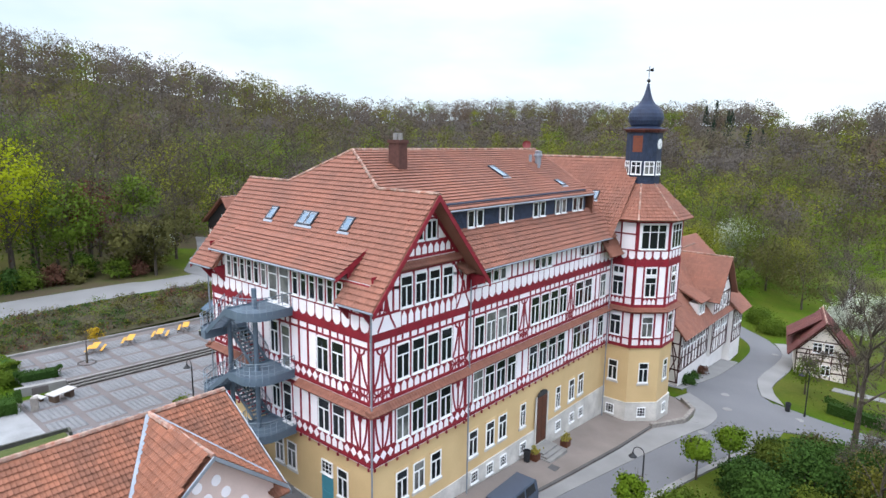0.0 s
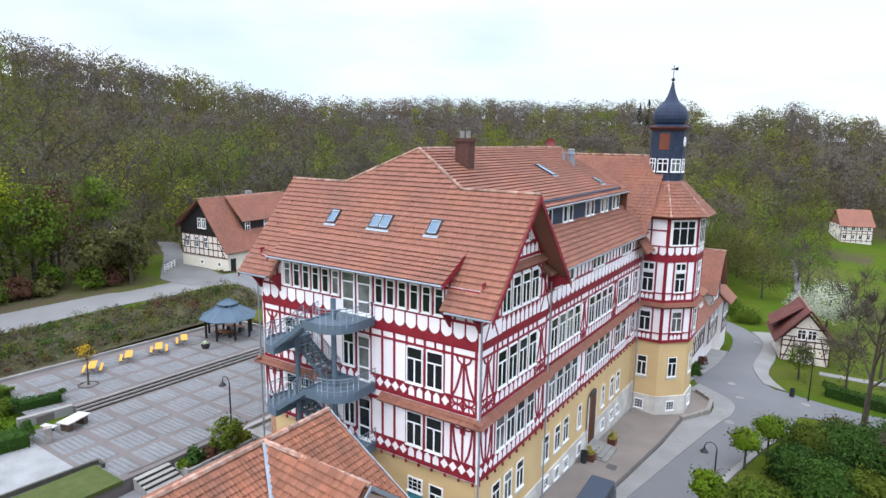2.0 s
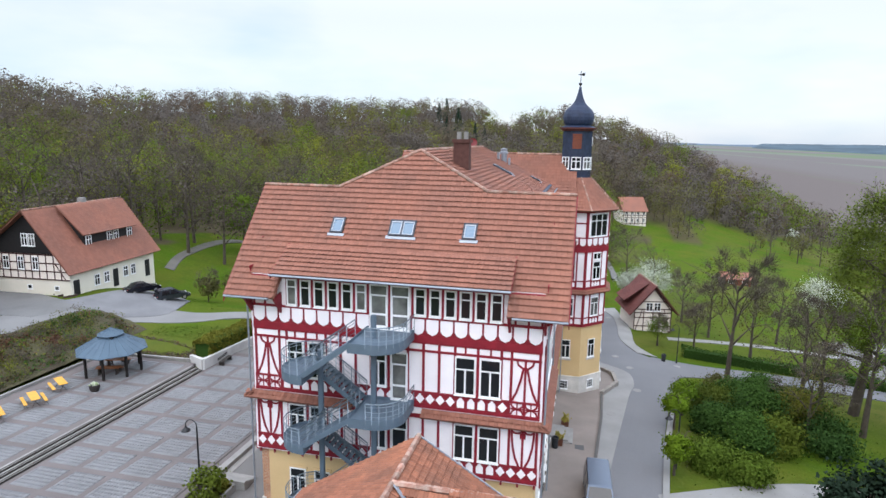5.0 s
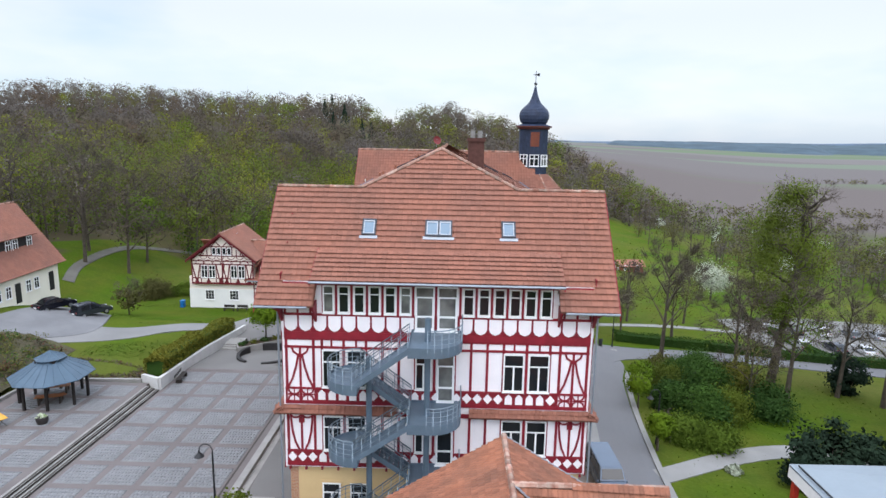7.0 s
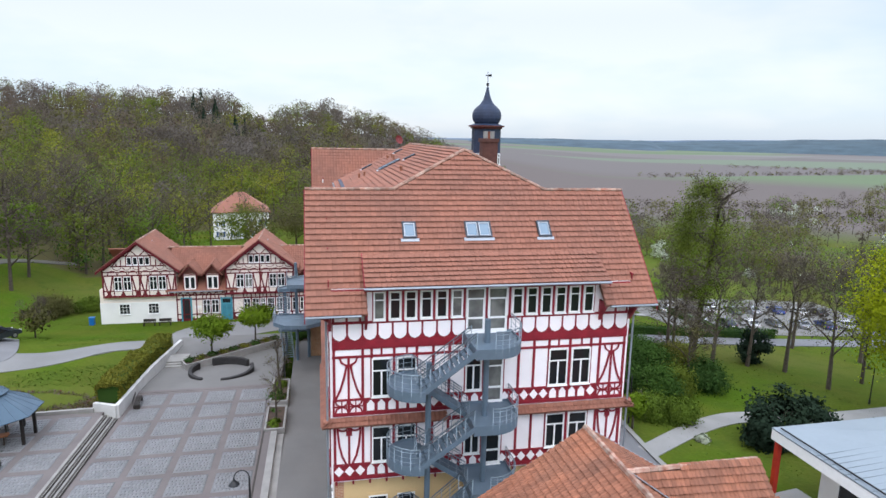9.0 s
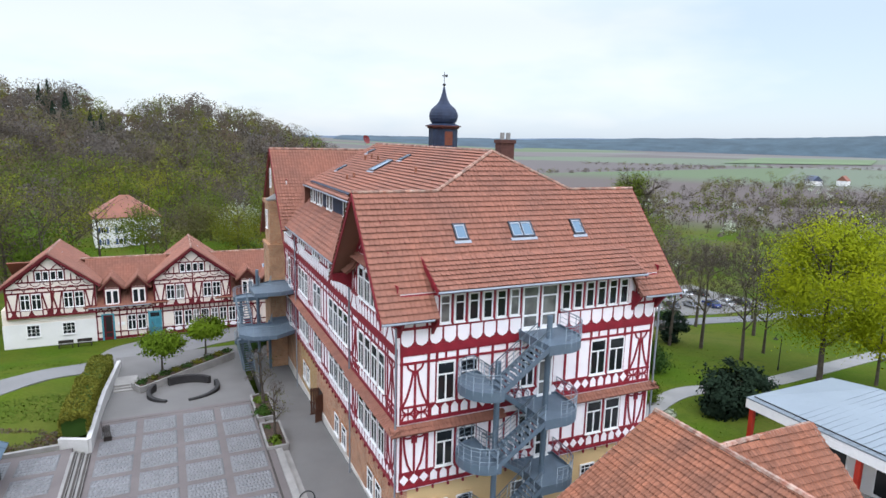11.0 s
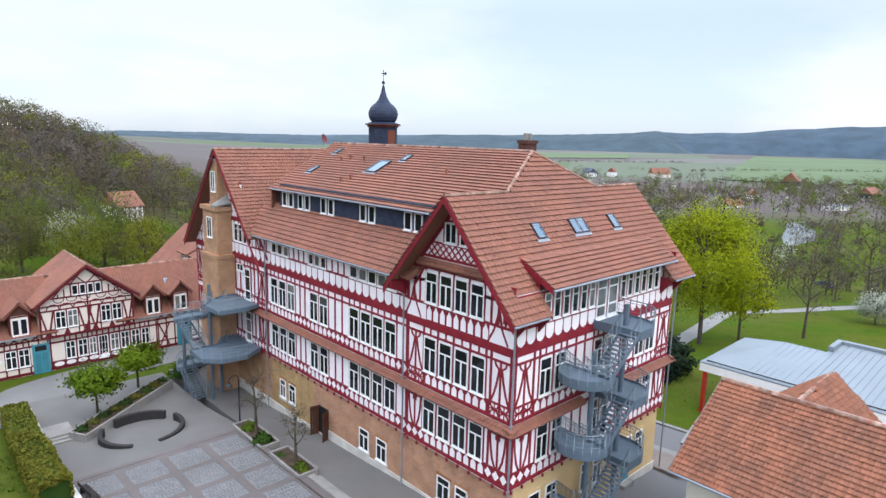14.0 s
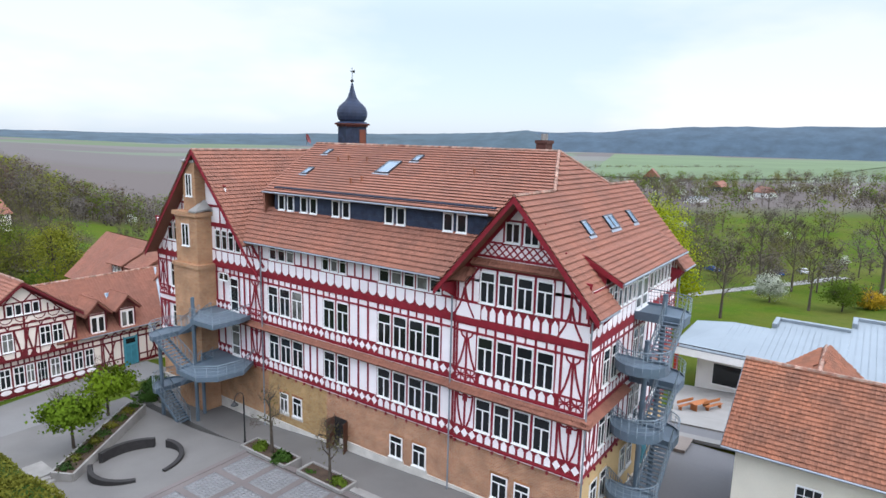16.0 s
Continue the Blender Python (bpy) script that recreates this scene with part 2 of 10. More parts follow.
def joined(chunks):
    """One list of vertices and of faces from chunks of arrays."""
    v, f, k = [], [], 0
    for a, b in chunks:
        v.append(a)
        f.append(b + k)
        k += len(a)
    return np.concatenate(v), np.concatenate(f)


def mesh_np(name, v, f, material, normals=None, flat=False):
    """A mesh from arrays of vertices and of faces that all have the same number of corners; normals: one for each vertex."""
    me = bpy.data.meshes.new(name)
    c = f.shape[1]
    me.vertices.add(len(v))
    me.vertices.foreach_set("co", v.astype(np.float32).ravel())
    me.loops.add(f.size)
    me.loops.foreach_set("vertex_index", f.astype(np.int32).ravel())
    me.polygons.add(len(f))
    me.polygons.foreach_set("loop_start", np.arange(0, f.size, c, dtype=np.int32))
    me.polygons.foreach_set("loop_total", np.full(len(f), c, dtype=np.int32))
    me.materials.append(material)
    me.update(calc_edges=True)
    me.validate()
    if flat:
        me.shade_flat()
    if normals is not None:
        me.attributes.new("custom_normal", 'FLOAT_VECTOR', 'POINT').data.foreach_set("vector", normals.astype(np.float32).ravel())
    return me


def slab(bm, pts, thick=0.12):
    """A roof slab under the plane pts."""
    n = plane_axes(pts)[3]
    prism(bm, pts, -thick * n, -0.004 * n)


def ridge_caps(bm, a, b, r=0.13, step=0.4):
    """Half-round ridge tiles from a to b, each a little raised over the next."""
    a, b = Vector(a), Vector(b)
    d = b - a
    k = max(1, int(d.length / step))
    for i in range(k):
        p, q = a + d * (i / k), a + d * ((i + 1.06) / k)
        bar(bm, p, q, r * random.uniform(1.0, 1.1), 6, r * 0.88)


# ---- timber-framed walls
UNIT = mesh_of("timber", [(x, y, z) for x in (-0.5, 0.5) for y in (-1, 0) for z in (-0.5, 0.5)],
               [(0, 1, 3, 2), (4, 6, 7, 5), (0, 4, 5, 1), (2, 3, 7, 6), (0, 2, 6, 4), (1, 5, 7, 3)])


class Wall:
    """A wall plane for timbers and windows: o its foot, u along it (seen from outside to the right), z up, y into it."""

    def __init__(self, o, u, parent, timber=RED, cut=None):
        u = Vector(u).normalized()
        n = u.cross(Vector((0, 0, 1)))
        self.m = Matrix((u, -n, Vector((0, 0, 1)))).transposed().to_4x4()
        self.m.translation = Vector(o)
        self.parent, self.timber = parent, timber
        self.broad = 1.25 if timber.name == "dark_crimson_timber" else 1.0
        self.unit = UNIT.copy()
        self.unit.materials.clear()
        self.unit.materials.append(timber)
        self.house = parent.parent or parent
        self.shapes = {}

    def put(self, name, me, m, parent=None):
        ob = new(name, me)
        ob.parent = parent or self.parent
        ob.matrix_basis = self.m @ m
        return ob

    def beam(self, a, b, w=0.17, d=0.05):
        """A timber from a to b, each (along, up)."""
        du, dz = b[0] - a[0], b[1] - a[1]
        length = math.hypot(du, dz)
        w *= self.broad
        m = Matrix.Translation(((a[0] + b[0]) / 2, 0, (a[1] + b[1]) / 2)) @ Matrix.Rotation(-math.atan2(dz, du), 4, 'Y') @ Matrix.Diagonal((length, d + random.uniform(-0.006, 0.006), w, 1))
        return self.put("timber", self.unit, m)

    def rail(self, u0, u1, z, w=0.17, d=0.055):
        return self.beam((u0, z), (u1, z), w, d)

    def post(self, u, z0, z1, w=0.17, d=0.05):
        return self.beam((u, z0), (u, z1), w, d)

    def board(self, u0, u1, z0, z1, material=None, d=0.03, name="board"):
        me = self.unit.copy()
        me.materials.clear()
        me.materials.append(material or RED_BOARD)
        return self.put(name, me, Matrix.Translation(((u0 + u1) / 2, 0, (z0 + z1) / 2)) @ Matrix.Diagonal((u1 - u0, d, z1 - z0, 1)))

    def field(self, kind, u, z, w, h, d=0.045):
        """A white infill field of a shape, in a board: picket, diamond or shield."""
        key = kind
        if key not in self.shapes:
            ring = {"picket": [(-.5, -.5), (.5, -.5), (.5, .12), (0, .5), (-.5, .12)],
                    "diamond": [(0, -.5), (.5, 0), (0, .5), (-.5, 0)],
                    "disc": [(.5 * math.cos(i * math.pi / 6), .5 * math.sin(i * math.pi / 6)) for i in range(12)],
                    "shield": [(-.5, .5), (-.5, -.18), (-.34, -.38), (0, -.5), (.34, -.38), (.5, -.18), (.5, .5)][::-1]}[kind]
            k = len(ring)
            v = [(a, 0, b) for a, b in ring] + [(a, -1, b) for a, b in ring]
            f = [tuple(range(k, 2 * k))[::-1]] + [(i, (i + 1) % k, k + (i + 1) % k, k + i) for i in range(k)]
            self.shapes[key] = mesh_of("infill", v, f, PLASTER)
        return self.put("infill", self.shapes[key], Matrix.Translation((u, 0, z)) @ Matrix.Diagonal((w, d, h, 1)))

    def arc(self, cu, cz, r, a0, a1, w=0.11, d=0.05, steps=5):
        """A curved timber, as one mesh."""
        bm = bmesh.new()
        pts = []
        for i in range(steps + 1):
            a = radians(a0 + (a1 - a0) * i / steps)
            pts.append((math.cos(a), math.sin(a)))
        for s, e in zip(pts, pts[1:]):
            ring = [(cu + (r - w / 2) * s[0], 0, cz + (r - w / 2) * s[1]), (cu + (r - w / 2) * e[0], 0, cz + (r - w / 2) * e[1]),
                    (cu + (r + w / 2) * e[0], 0, cz + (r + w / 2) * e[1]), (cu + (r + w / 2) * s[0], 0, cz + (r + w / 2) * s[1])]
            prism(bm, ring, (0, 0, 0), (0, -d, 0))
        ob = part("curved_timber", bm, self.timber, self.parent)
        ob.matrix_basis = self.m.copy()
        return ob

    def window(self, u0, u1, z0, z1, style="transom", frame_mat=None, name="window", out=0.06):
        """A casement window, its frame proud of the wall, with panes of glass set back in it."""
        ob, pieces = window_mesh(round(u1 - u0, 2), round(z1 - z0, 2), style)
        m = Matrix.Translation(((u0 + u1) / 2, 0.0, z0))
        w = self.put(name, ob, m, self.house)
        curtain = random.random() < 0.13
        for piece, me in pieces:
            if piece == "pane" and curtain:
                me = me.copy()
                me.materials.clear()
                me.materials.append(CURTAINED)
            new(piece, me).parent = w
        return w


WINDOWS = {}


def box_mesh(name, x0, x1, y0, y1, z0, z1, material):
    return mesh_of(name, [(x, y, z) for x in (x0, x1) for y in (y0, y1) for z in (z0, z1)],
                   [(0, 1, 3, 2), (4, 6, 7, 5), (0, 4, 5, 1), (2, 3, 7, 6), (0, 2, 6, 4), (1, 5, 7, 3)], material)


def window_mesh(w, h, style):
    """The frame of a window w x h and its pieces (name, mesh), origin at the middle of its sill, y into the wall; shared between alike windows."""
    key = (w, h, style)
    if key in WINDOWS:
        return WINDOWS[key]
    f, out = 0.085, 0.09
    a, b = -w / 2, w / 2
    ring = [(x, y, z) for y, k in ((0, 0), (-out, 0), (-out, f), (-0.02, f)) for x, z in ((a + k, k), (b - k, k), (b - k, h - k), (a + k, h - k))]
    frame_me = mesh_of("window", ring, [(4 * r + i, 4 * r + (i + 1) % 4, 4 * r + 4 + (i + 1) % 4, 4 * r + 4 + i) for r in range(3) for i in range(4)], WHITE)
    pieces = []

    def stick(name, x0, x1, z0, z1, proud=out - 0.006):
        pieces.append((name, box_mesh(name, x0, x1, -proud, -0.02, z0, z1, WHITE)))
    lo, hi = a + f, b - f
    if style in ("transom", "cross"):
        t = h * (0.66 if style == "transom" else 0.62)
        stick("transom", lo, hi, t, t + 0.08)
        stick("mullion", -0.05, 0.05, f, t, out - 0.014)
        if style == "cross":
            stick("glazing_bar", -0.04, 0.04, t + 0.08, h - f, out - 0.014)
    elif style == "two":
        stick("mullion", -0.045, 0.045, f, h - f)
    elif style == "narrow":
        t = h * 0.68
        stick("transom", lo, hi, t, t + 0.06)
    elif style == "door":
        stick("transom", lo, hi, h * 0.74, h * 0.74 + 0.09)
        stick("door_rail", lo, hi, h * 0.30, h * 0.30 + 0.12)
        stick("door_rail", lo, hi, f, f + 0.10)
        for q in (lo, hi - 0.05):
            stick("door_stile", q, q + 0.05, f + 0.1, h * 0.74, out - 0.014)
    elif style == "triple":
        t = h * 0.68
        stick("transom", lo, hi, t, t + 0.07)
        for k in (1, 2):
            stick("mullion", a + w * k / 3 - 0.045, a + w * k / 3 + 0.045, f, h - f, out - 0.014)
    elif style == "bars":
        for k in (1, 2):
            stick("glazing_bar", a + w * k / 3 - 0.02, a + w * k / 3 + 0.02, f, h - f, out - 0.02)
            stick("glazing_bar", lo, hi, h * k / 3 - 0.02, h * k / 3 + 0.02, out - 0.03)
    pieces.append(("window_sill", box_mesh("window_sill", a - 0.04, b + 0.04, -0.16, 0, -0.06, -0.003, WHITE)))
    pieces.append(("pane", mesh_of("pane", [(lo, -0.05, f), (hi, -0.05, f), (hi, -0.05, h - f), (lo, -0.05, h - f)], [(0, 1, 2, 3)], GLASS)))
    WINDOWS[key] = (frame_me, pieces)
    return WINDOWS[key]


# ---------------------------------------------------------------- ground
def hill(x, y):
    """How far up the wooded hill a place lies, 0 to 1: a slope in the west that bends round to the north."""
    west = smooth01(-x, 58 + 0.12 * max(0, y - 20), 230 + 0.1 * max(0, y)) * (1 - 0.34 * smooth01(y, 40, 240))
    north = smooth01(y + 0.25 * min(0, x), 120, 400) * smooth01(-x, -140 - 0.7 * max(0, y - 345), -24) * (1 + 0.30 * smooth01(x, -4, 18))
    return west + 0.75 * north * (1 - west)


def woods_at(x, y):
    """Whether a place lies within the wood."""
    if (x + 21.3) ** 2 + (y - 135) ** 2 < 17 ** 2 or (x + 14) ** 2 + (y - 125) ** 2 < 15 ** 2 or (x - 37) ** 2 + (y - 200) ** 2 < 16 ** 2 or (x > 60 and y < 235):
        return False
    if x < -20:
        return (x < -53 - 6 * math.sin(y * 0.12) and y < 22) or (x < -64 + 5 * math.sin(y * 0.2) and 22 <= y < 72) or (y >= 72 and y > 72 + (x + 75) * 0.55 + 5 * math.sin(x * 0.2))
    return y > 150 + 12 * math.sin(x * 0.07) + max(0, x - 15) * 1.1 and x < 150 and y < 620


def ground_z(x, y):
    """Height of the natural ground: the east lane falls north, the yard lies higher, the upper road and the hill higher still."""
    yc = max(-30, min(y, 75))
    east = -0.55 - 0.075 * yc - 0.06 * max(0, min(x - 26, 150)) - 10 * smooth01(y, 75, 260)
    mid = 1.3 - 0.048 * yc
    west = 2.1 + 2.1 * smooth01(-x, 28, 42)
    k = smooth01(y, 32, 54) * (1 - smooth01(-x, 38, 64))
    west = west * (1 - k) - 1.3 * k - 0.02 * max(0, y - 60) * k
    a, b = smooth01(-x, -21, -2), smooth01(-x, 14, 24)
    z = (east * (1 - a) + mid * a) * (1 - b) + west * b
    z += 43.5 * hill(x, y)
    far = smooth01(math.hypot(x, y), 450, 1500)
    z = z * (1 - far) + (-16 + 30 * hill(x, y)) * far
    z += 0.3 * noise.noise(Vector((x * 0.06, y * 0.06, 0))) * smooth01(math.hypot(x - 5, y - 15), 60, 90)
    return z


def yard_z(y):
    return 1.42 - 0.0215 * y - 0.7 * smooth01(y, 24, 34)


def grid_line(a, fine0, fine1, b, step):
    near = list(np.arange(fine0, fine1 + 0.1, step))
    lo, hi, s = [], [], step
    x = fine0
    while x > a:
        s *= 1.12
        x -= s
        lo.append(x)
    s, x = step, fine1
    while x < b:
        s *= 1.12
        x += s
        hi.append(x)
    return lo[::-1] + near + hi


gx, gy = grid_line(-4600, -70, 70, 4600, 2.0), grid_line(-3000, -40, 110, 4600, 2.0)
gv = []
for y in gy:
    for x in gx:
        z = ground_z(x, y)
        # below the paved yard, the paths and the houses the sheet lies a little lower
        if -31 < x < 21 and -22 < y < 44:
            z = min(z, (-1.2 if x > -5 else 0.2) - 0.05 * max(0, y)) if x > -18 else min(z, 1.4 if y < 21 else z)
        gv.append((x, y, z))
nx = len(gx)
gf = [(j * nx + i, j * nx + i + 1, (j + 1) * nx + i + 1, (j + 1) * nx + i) for j in range(len(gy) - 1) for i in range(nx - 1)]


def ground_mat():
    """Lawn and meadow near by; ploughed and green fields in large patches further out, haze mixed into their colours.
    """
    m = GRASS.copy()
    m.name = "grass_and_fields"
    n, l = m.node_tree.nodes, m.node_tree.links
    b = n["Principled BSDF"]
    grass = b.inputs["Base Color"].links[0].from_socket
    geo = n.new("ShaderNodeNewGeometry")
    vor = n.new("ShaderNodeTexVoronoi")
    vor.inputs["Scale"].default_value = 0.0024
    mp = n.new("ShaderNodeMapping")
    mp.inputs["Rotation"].default_value, mp.inputs["Scale"].default_value = (0, 0, 0.5), (0.55, 1.5, 0.0)
    sep = n.new("ShaderNodeSeparateColor")
    ramp = n.new("ShaderNodeValToRGB")
    ramp.color_ramp.interpolation = 'CONSTANT'
    e = ramp.color_ramp.elements
    # far field colours, greyed and paled to paint in the distance haze
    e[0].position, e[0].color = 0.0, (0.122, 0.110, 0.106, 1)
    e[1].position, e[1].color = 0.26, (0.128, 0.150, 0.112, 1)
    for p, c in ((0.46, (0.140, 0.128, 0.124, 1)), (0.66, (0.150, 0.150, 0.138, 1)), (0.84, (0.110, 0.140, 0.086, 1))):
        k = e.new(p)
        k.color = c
    # leaf litter under the woods
    attr = n.new("ShaderNodeAttribute")
    attr.attribute_name = "wooded"
    litter = n.new("ShaderNodeMixRGB")
    litter.inputs[2].default_value = (0.070, 0.056, 0.036, 1)
    l.new(attr.outputs["Fac"], litter.inputs[0])
    l.new(grass, litter.inputs[1])
    grass = litter.outputs[0]
    # worn, mossy and lush patches
    for scale, lo, hi, colour, most in ((0.035, 0.47, 0.68, (0.088, 0.090, 0.024), 0.75), (0.45, 0.5, 0.75, (0.038, 0.066, 0.010), 0.6), (2.6, 0.55, 0.8, (0.105, 0.125, 0.030), 0.45)):
        tex, amount, blend = n.new("ShaderNodeTexNoise"), n.new("ShaderNodeMapRange"), n.new("ShaderNodeMixRGB")
        tex.inputs["Scale"].default_value, tex.inputs["Detail"].default_value = scale, 4
        amount.inputs[1].default_value, amount.inputs[2].default_value, amount.inputs[4].default_value = lo, hi, most
        blend.inputs[2].default_value = (*colour, 1)
        l.new(geo.outputs["Position"], tex.inputs["Vector"])
        l.new(tex.outputs["Fac"], amount.inputs[0])
        l.new(amount.outputs[0], blend.inputs[0])
        l.new(grass, blend.inputs[1])
        grass = blend.outputs[0]
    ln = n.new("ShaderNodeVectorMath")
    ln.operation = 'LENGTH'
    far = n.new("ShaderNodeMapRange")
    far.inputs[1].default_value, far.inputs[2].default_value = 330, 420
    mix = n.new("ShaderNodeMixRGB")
    l.new(geo.outputs["Position"], mp.inputs["Vector"])
    l.new(mp.outputs[0], vor.inputs["Vector"])
    l.new(vor.outputs["Color"], sep.inputs[0])
    l.new(sep.outputs[0], ramp.inputs[0])
    l.new(geo.outputs["Position"], ln.inputs[0])
    l.new(ln.outputs["Value"], far.inputs[0])
    l.new(far.outputs[0], mix.inputs[0])
    l.new(grass, mix.inputs[1])
    l.new(ramp.outputs[0], mix.inputs[2])
    # the nearer fields are all ploughed; beyond, the haze-paled tones take over
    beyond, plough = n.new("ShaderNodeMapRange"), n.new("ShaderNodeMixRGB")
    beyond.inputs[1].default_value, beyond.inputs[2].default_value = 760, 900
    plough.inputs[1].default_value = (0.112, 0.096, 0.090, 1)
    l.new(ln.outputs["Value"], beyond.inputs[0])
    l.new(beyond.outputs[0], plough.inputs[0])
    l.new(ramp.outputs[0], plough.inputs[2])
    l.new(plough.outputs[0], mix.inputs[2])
    l.new(mix.outputs[0], b.inputs["Base Color"])
    return m


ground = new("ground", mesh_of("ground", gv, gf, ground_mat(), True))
wooded = ground.data.attributes.new("wooded", 'FLOAT', 'POINT')
wooded.data.foreach_set("value", [1.0 if woods_at(x, y) or (x < -44.2 and y < 22) else 0.0 for x, y, z in gv])
tagged(ground, "grassy ground with lawns, meadows and fields reaching the horizon", "ground", kind="structure")


def sheet(name, left, right, lift, material, label, category="road", steps=40, zf=None, thick=0.25):
    """A strip of paving between two curves (lists of points x, y with the same count), draped on the ground."""
    def along(c, k):
        k *= len(c) - 1
        i = min(int(k), len(c) - 2)
        p = [Vector((*c[max(0, min(len(c) - 1, j))], 0)) for j in (i - 1, i, i + 1, i + 2)]
        t = k - i
        return 0.5 * ((2 * p[1]) + (p[2] - p[0]) * t + (2 * p[0] - 5 * p[1] + 4 * p[2] - p[3]) * t * t + (3 * p[1] - p[0] - 3 * p[2] + p[3]) * t ** 3)
    v, f = [], []
    for i in range(steps + 1):
        a, b = along(left, i / steps), along(right, i / steps)
        for j in range(7):
            p = a.lerp(b, j / 6)
            v.append((p.x, p.y, (zf or ground_z)(p.x, p.y) + lift))
    top = len(v)
    for i in range(steps):
        for j in range(6):
            q = i * 7 + j
            f.append((q, q + 1, q + 8, q + 7))
    for i in range(steps + 1):
        for j in (0, 6):
            x, y, z = v[i * 7 + j]
            v.append((x, y, z - thick))
    for i in range(steps):
        f.append((i * 7, (i + 1) * 7, top + 2 * (i + 1), top + 2 * i))
        f.append((i * 7 + 6, top + 2 * i + 1, top + 2 * (i + 1) + 1, (i + 1) * 7 + 6))
    ob = new(name, mesh_of(name, v, f, material, False))
    tagged(ob, label, category, kind="structure")
    return ob


# far wooded ranges that close the plain; their blue is haze mixed into the colour
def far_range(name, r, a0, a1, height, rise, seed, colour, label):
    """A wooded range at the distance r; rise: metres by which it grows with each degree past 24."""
    v, f, n = [], [], 120
    for i in range(n + 1):
        a = radians(a0 + (a1 - a0) * i / n)
        h = (height + rise * max(0, math.degrees(a) - 24)) * (1 + 0.16 * noise.noise(Vector((a * 4.0, seed, 0))) + 0.09 * noise.noise(Vector((a * 17, seed, 2))) + 0.03 * noise.noise(Vector((a * 90, seed, 4))))
        h *= smooth01(i, 0, 12) * smooth01(n - i, 0, 12)
        for d, k in ((-500, -0.3), (-260, 0.45), (0, 1.0), (400, 0.5)):
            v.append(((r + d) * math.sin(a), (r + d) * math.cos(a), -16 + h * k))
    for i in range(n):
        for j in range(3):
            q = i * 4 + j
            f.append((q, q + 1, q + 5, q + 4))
    ob = new(name, mesh_of(name, v, f, mat(name + "_hazed_woods", colour, 1.0, 0.35, 0.012, 0.06, 0), True))
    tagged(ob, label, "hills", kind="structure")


far_range("backdrop_far_hills", 4000, -8, 125, 31, 1.5, 1.0, (0.080, 0.120, 0.175), "distant wooded hills with blue haze in their colour")
far_range("backdrop_mid_hills", 3300, 27, 66, 26, 1.75, 5.0, (0.050, 0.080, 0.100), "distant dark wooded ridge with haze in its colour")
far_range("backdrop_low_ridge", 3000, 13, 32, 40, 0.0, 7.0, (0.052, 0.082, 0.105), "distant low wooded ridge with haze in its colour")
far_range("backdrop_east_hills", 3500, 50, 150, 26, 2.0, 9.0, (0.048, 0.078, 0.108), "distant dark wooded hills with haze in their colour")


# ---------------------------------------------------------------- the main building
school = thing("main_building", "long three-storey red and white half-timbered house with clay tile roofs", "building")
Z1, Z2, Z3 = 4.9, 8.95, 13.2      # feet of the three timbered storeys
SX, SY, NY, WY = 18.0, 9.1, 29.0, 45.0
RZ = 21.7                          # ridge of the southern cross wing


def body(name, pts, z0, z1, material, label=""):
    bm = bmesh.new()
    prism(bm, [(x, y, 0) for x, y in pts], (0, 0, z0), (0, 0, z1))
    bmesh.ops.recalc_face_normals(bm, faces=bm.faces)
    return part(name, bm, material, school, label)


# masonry ground floor and plinth
GF = [(0.18, 0.18), (SX - 0.18, 0.18), (SX - 0.18, NY), (SX - 0.18, WY), (0.18, WY)]
body("ground_floor_wall", GF, -4.0, Z1 + 0.01, OCHRE, "ochre plastered ground floor wall")
body("plinth", [(9.0, 0.10), (SX - 0.10, 0.10), (SX - 0.10, NY + 4), (9.0, NY + 4)], -5.0, 0.26, PLINTH, "pale stone plinth with small cellar windows")
body("plinth", [(SX - 3, SY), (SX - 0.08, SY), (SX - 0.08, NY + 4), (SX - 3, NY + 4)], -5.0, 0.30, PLINTH, "pale stone plinth")
body("plinth", [(0.10, 21), (2, 21), (2, WY), (0.10, WY)], -3.0, 0.15, PLINTH)
# timbered storeys
wall_s1 = body("storey_wall", [(0, 0), (SX, 0), (SX, WY), (0, WY)], Z1, Z3 + 3.4, PLASTER, "white plaster infill between red timbers")
body("bay_wall", [(-0.12, -0.02), (SX + 0.12, -0.02), (SX + 0.12, SY), (-0.12, SY)], Z1, Z3 + 3.0, PLASTER)
wall_south = Wall((0, -0.02, 0), (1, 0, 0), part("south_timbers", mesh_of("south_timbers", [], []), RED, school))
wall_east = Wall((SX + 0.12, 0, 0), (0, 1, 0), part("east_bay_timbers", mesh_of("east_bay_timbers", [], []), RED, school))
wall_west = Wall((-0.12, SY, 0), (0, -1, 0), part("west_bay_timbers", mesh_of("west_bay_timbers", [], []), RED, school))
wall_eastm = Wall((SX, 0, 0), (0, 1, 0), part("east_timbers", mesh_of("east_timbers", [], []), RED, school))
wall_westm = Wall((0, NY, 0), (0, -1, 0), part("west_timbers", mesh_of("west_timbers", [], []), RED, school))
wall_wing = Wall((-0.06, WY, 0), (0, -1, 0), part("wing_timbers", mesh_of("wing_timbers", [], []), RED, school))


def gable_wall(x, out, y0, y1, zb, zr, thick=0.3):
    """The triangular wall of a gable in the plane x."""
    bm = bmesh.new()
    ym = (y0 + y1) / 2
    prism(bm, [(x, y0, zb), (x, y1, zb), (x, ym, zr)], (0, 0, 0), (-out * thick, 0, 0))
    bmesh.ops.recalc_face_normals(bm, faces=bm.faces)
    return part("gable_wall", bm, PLASTER, school)


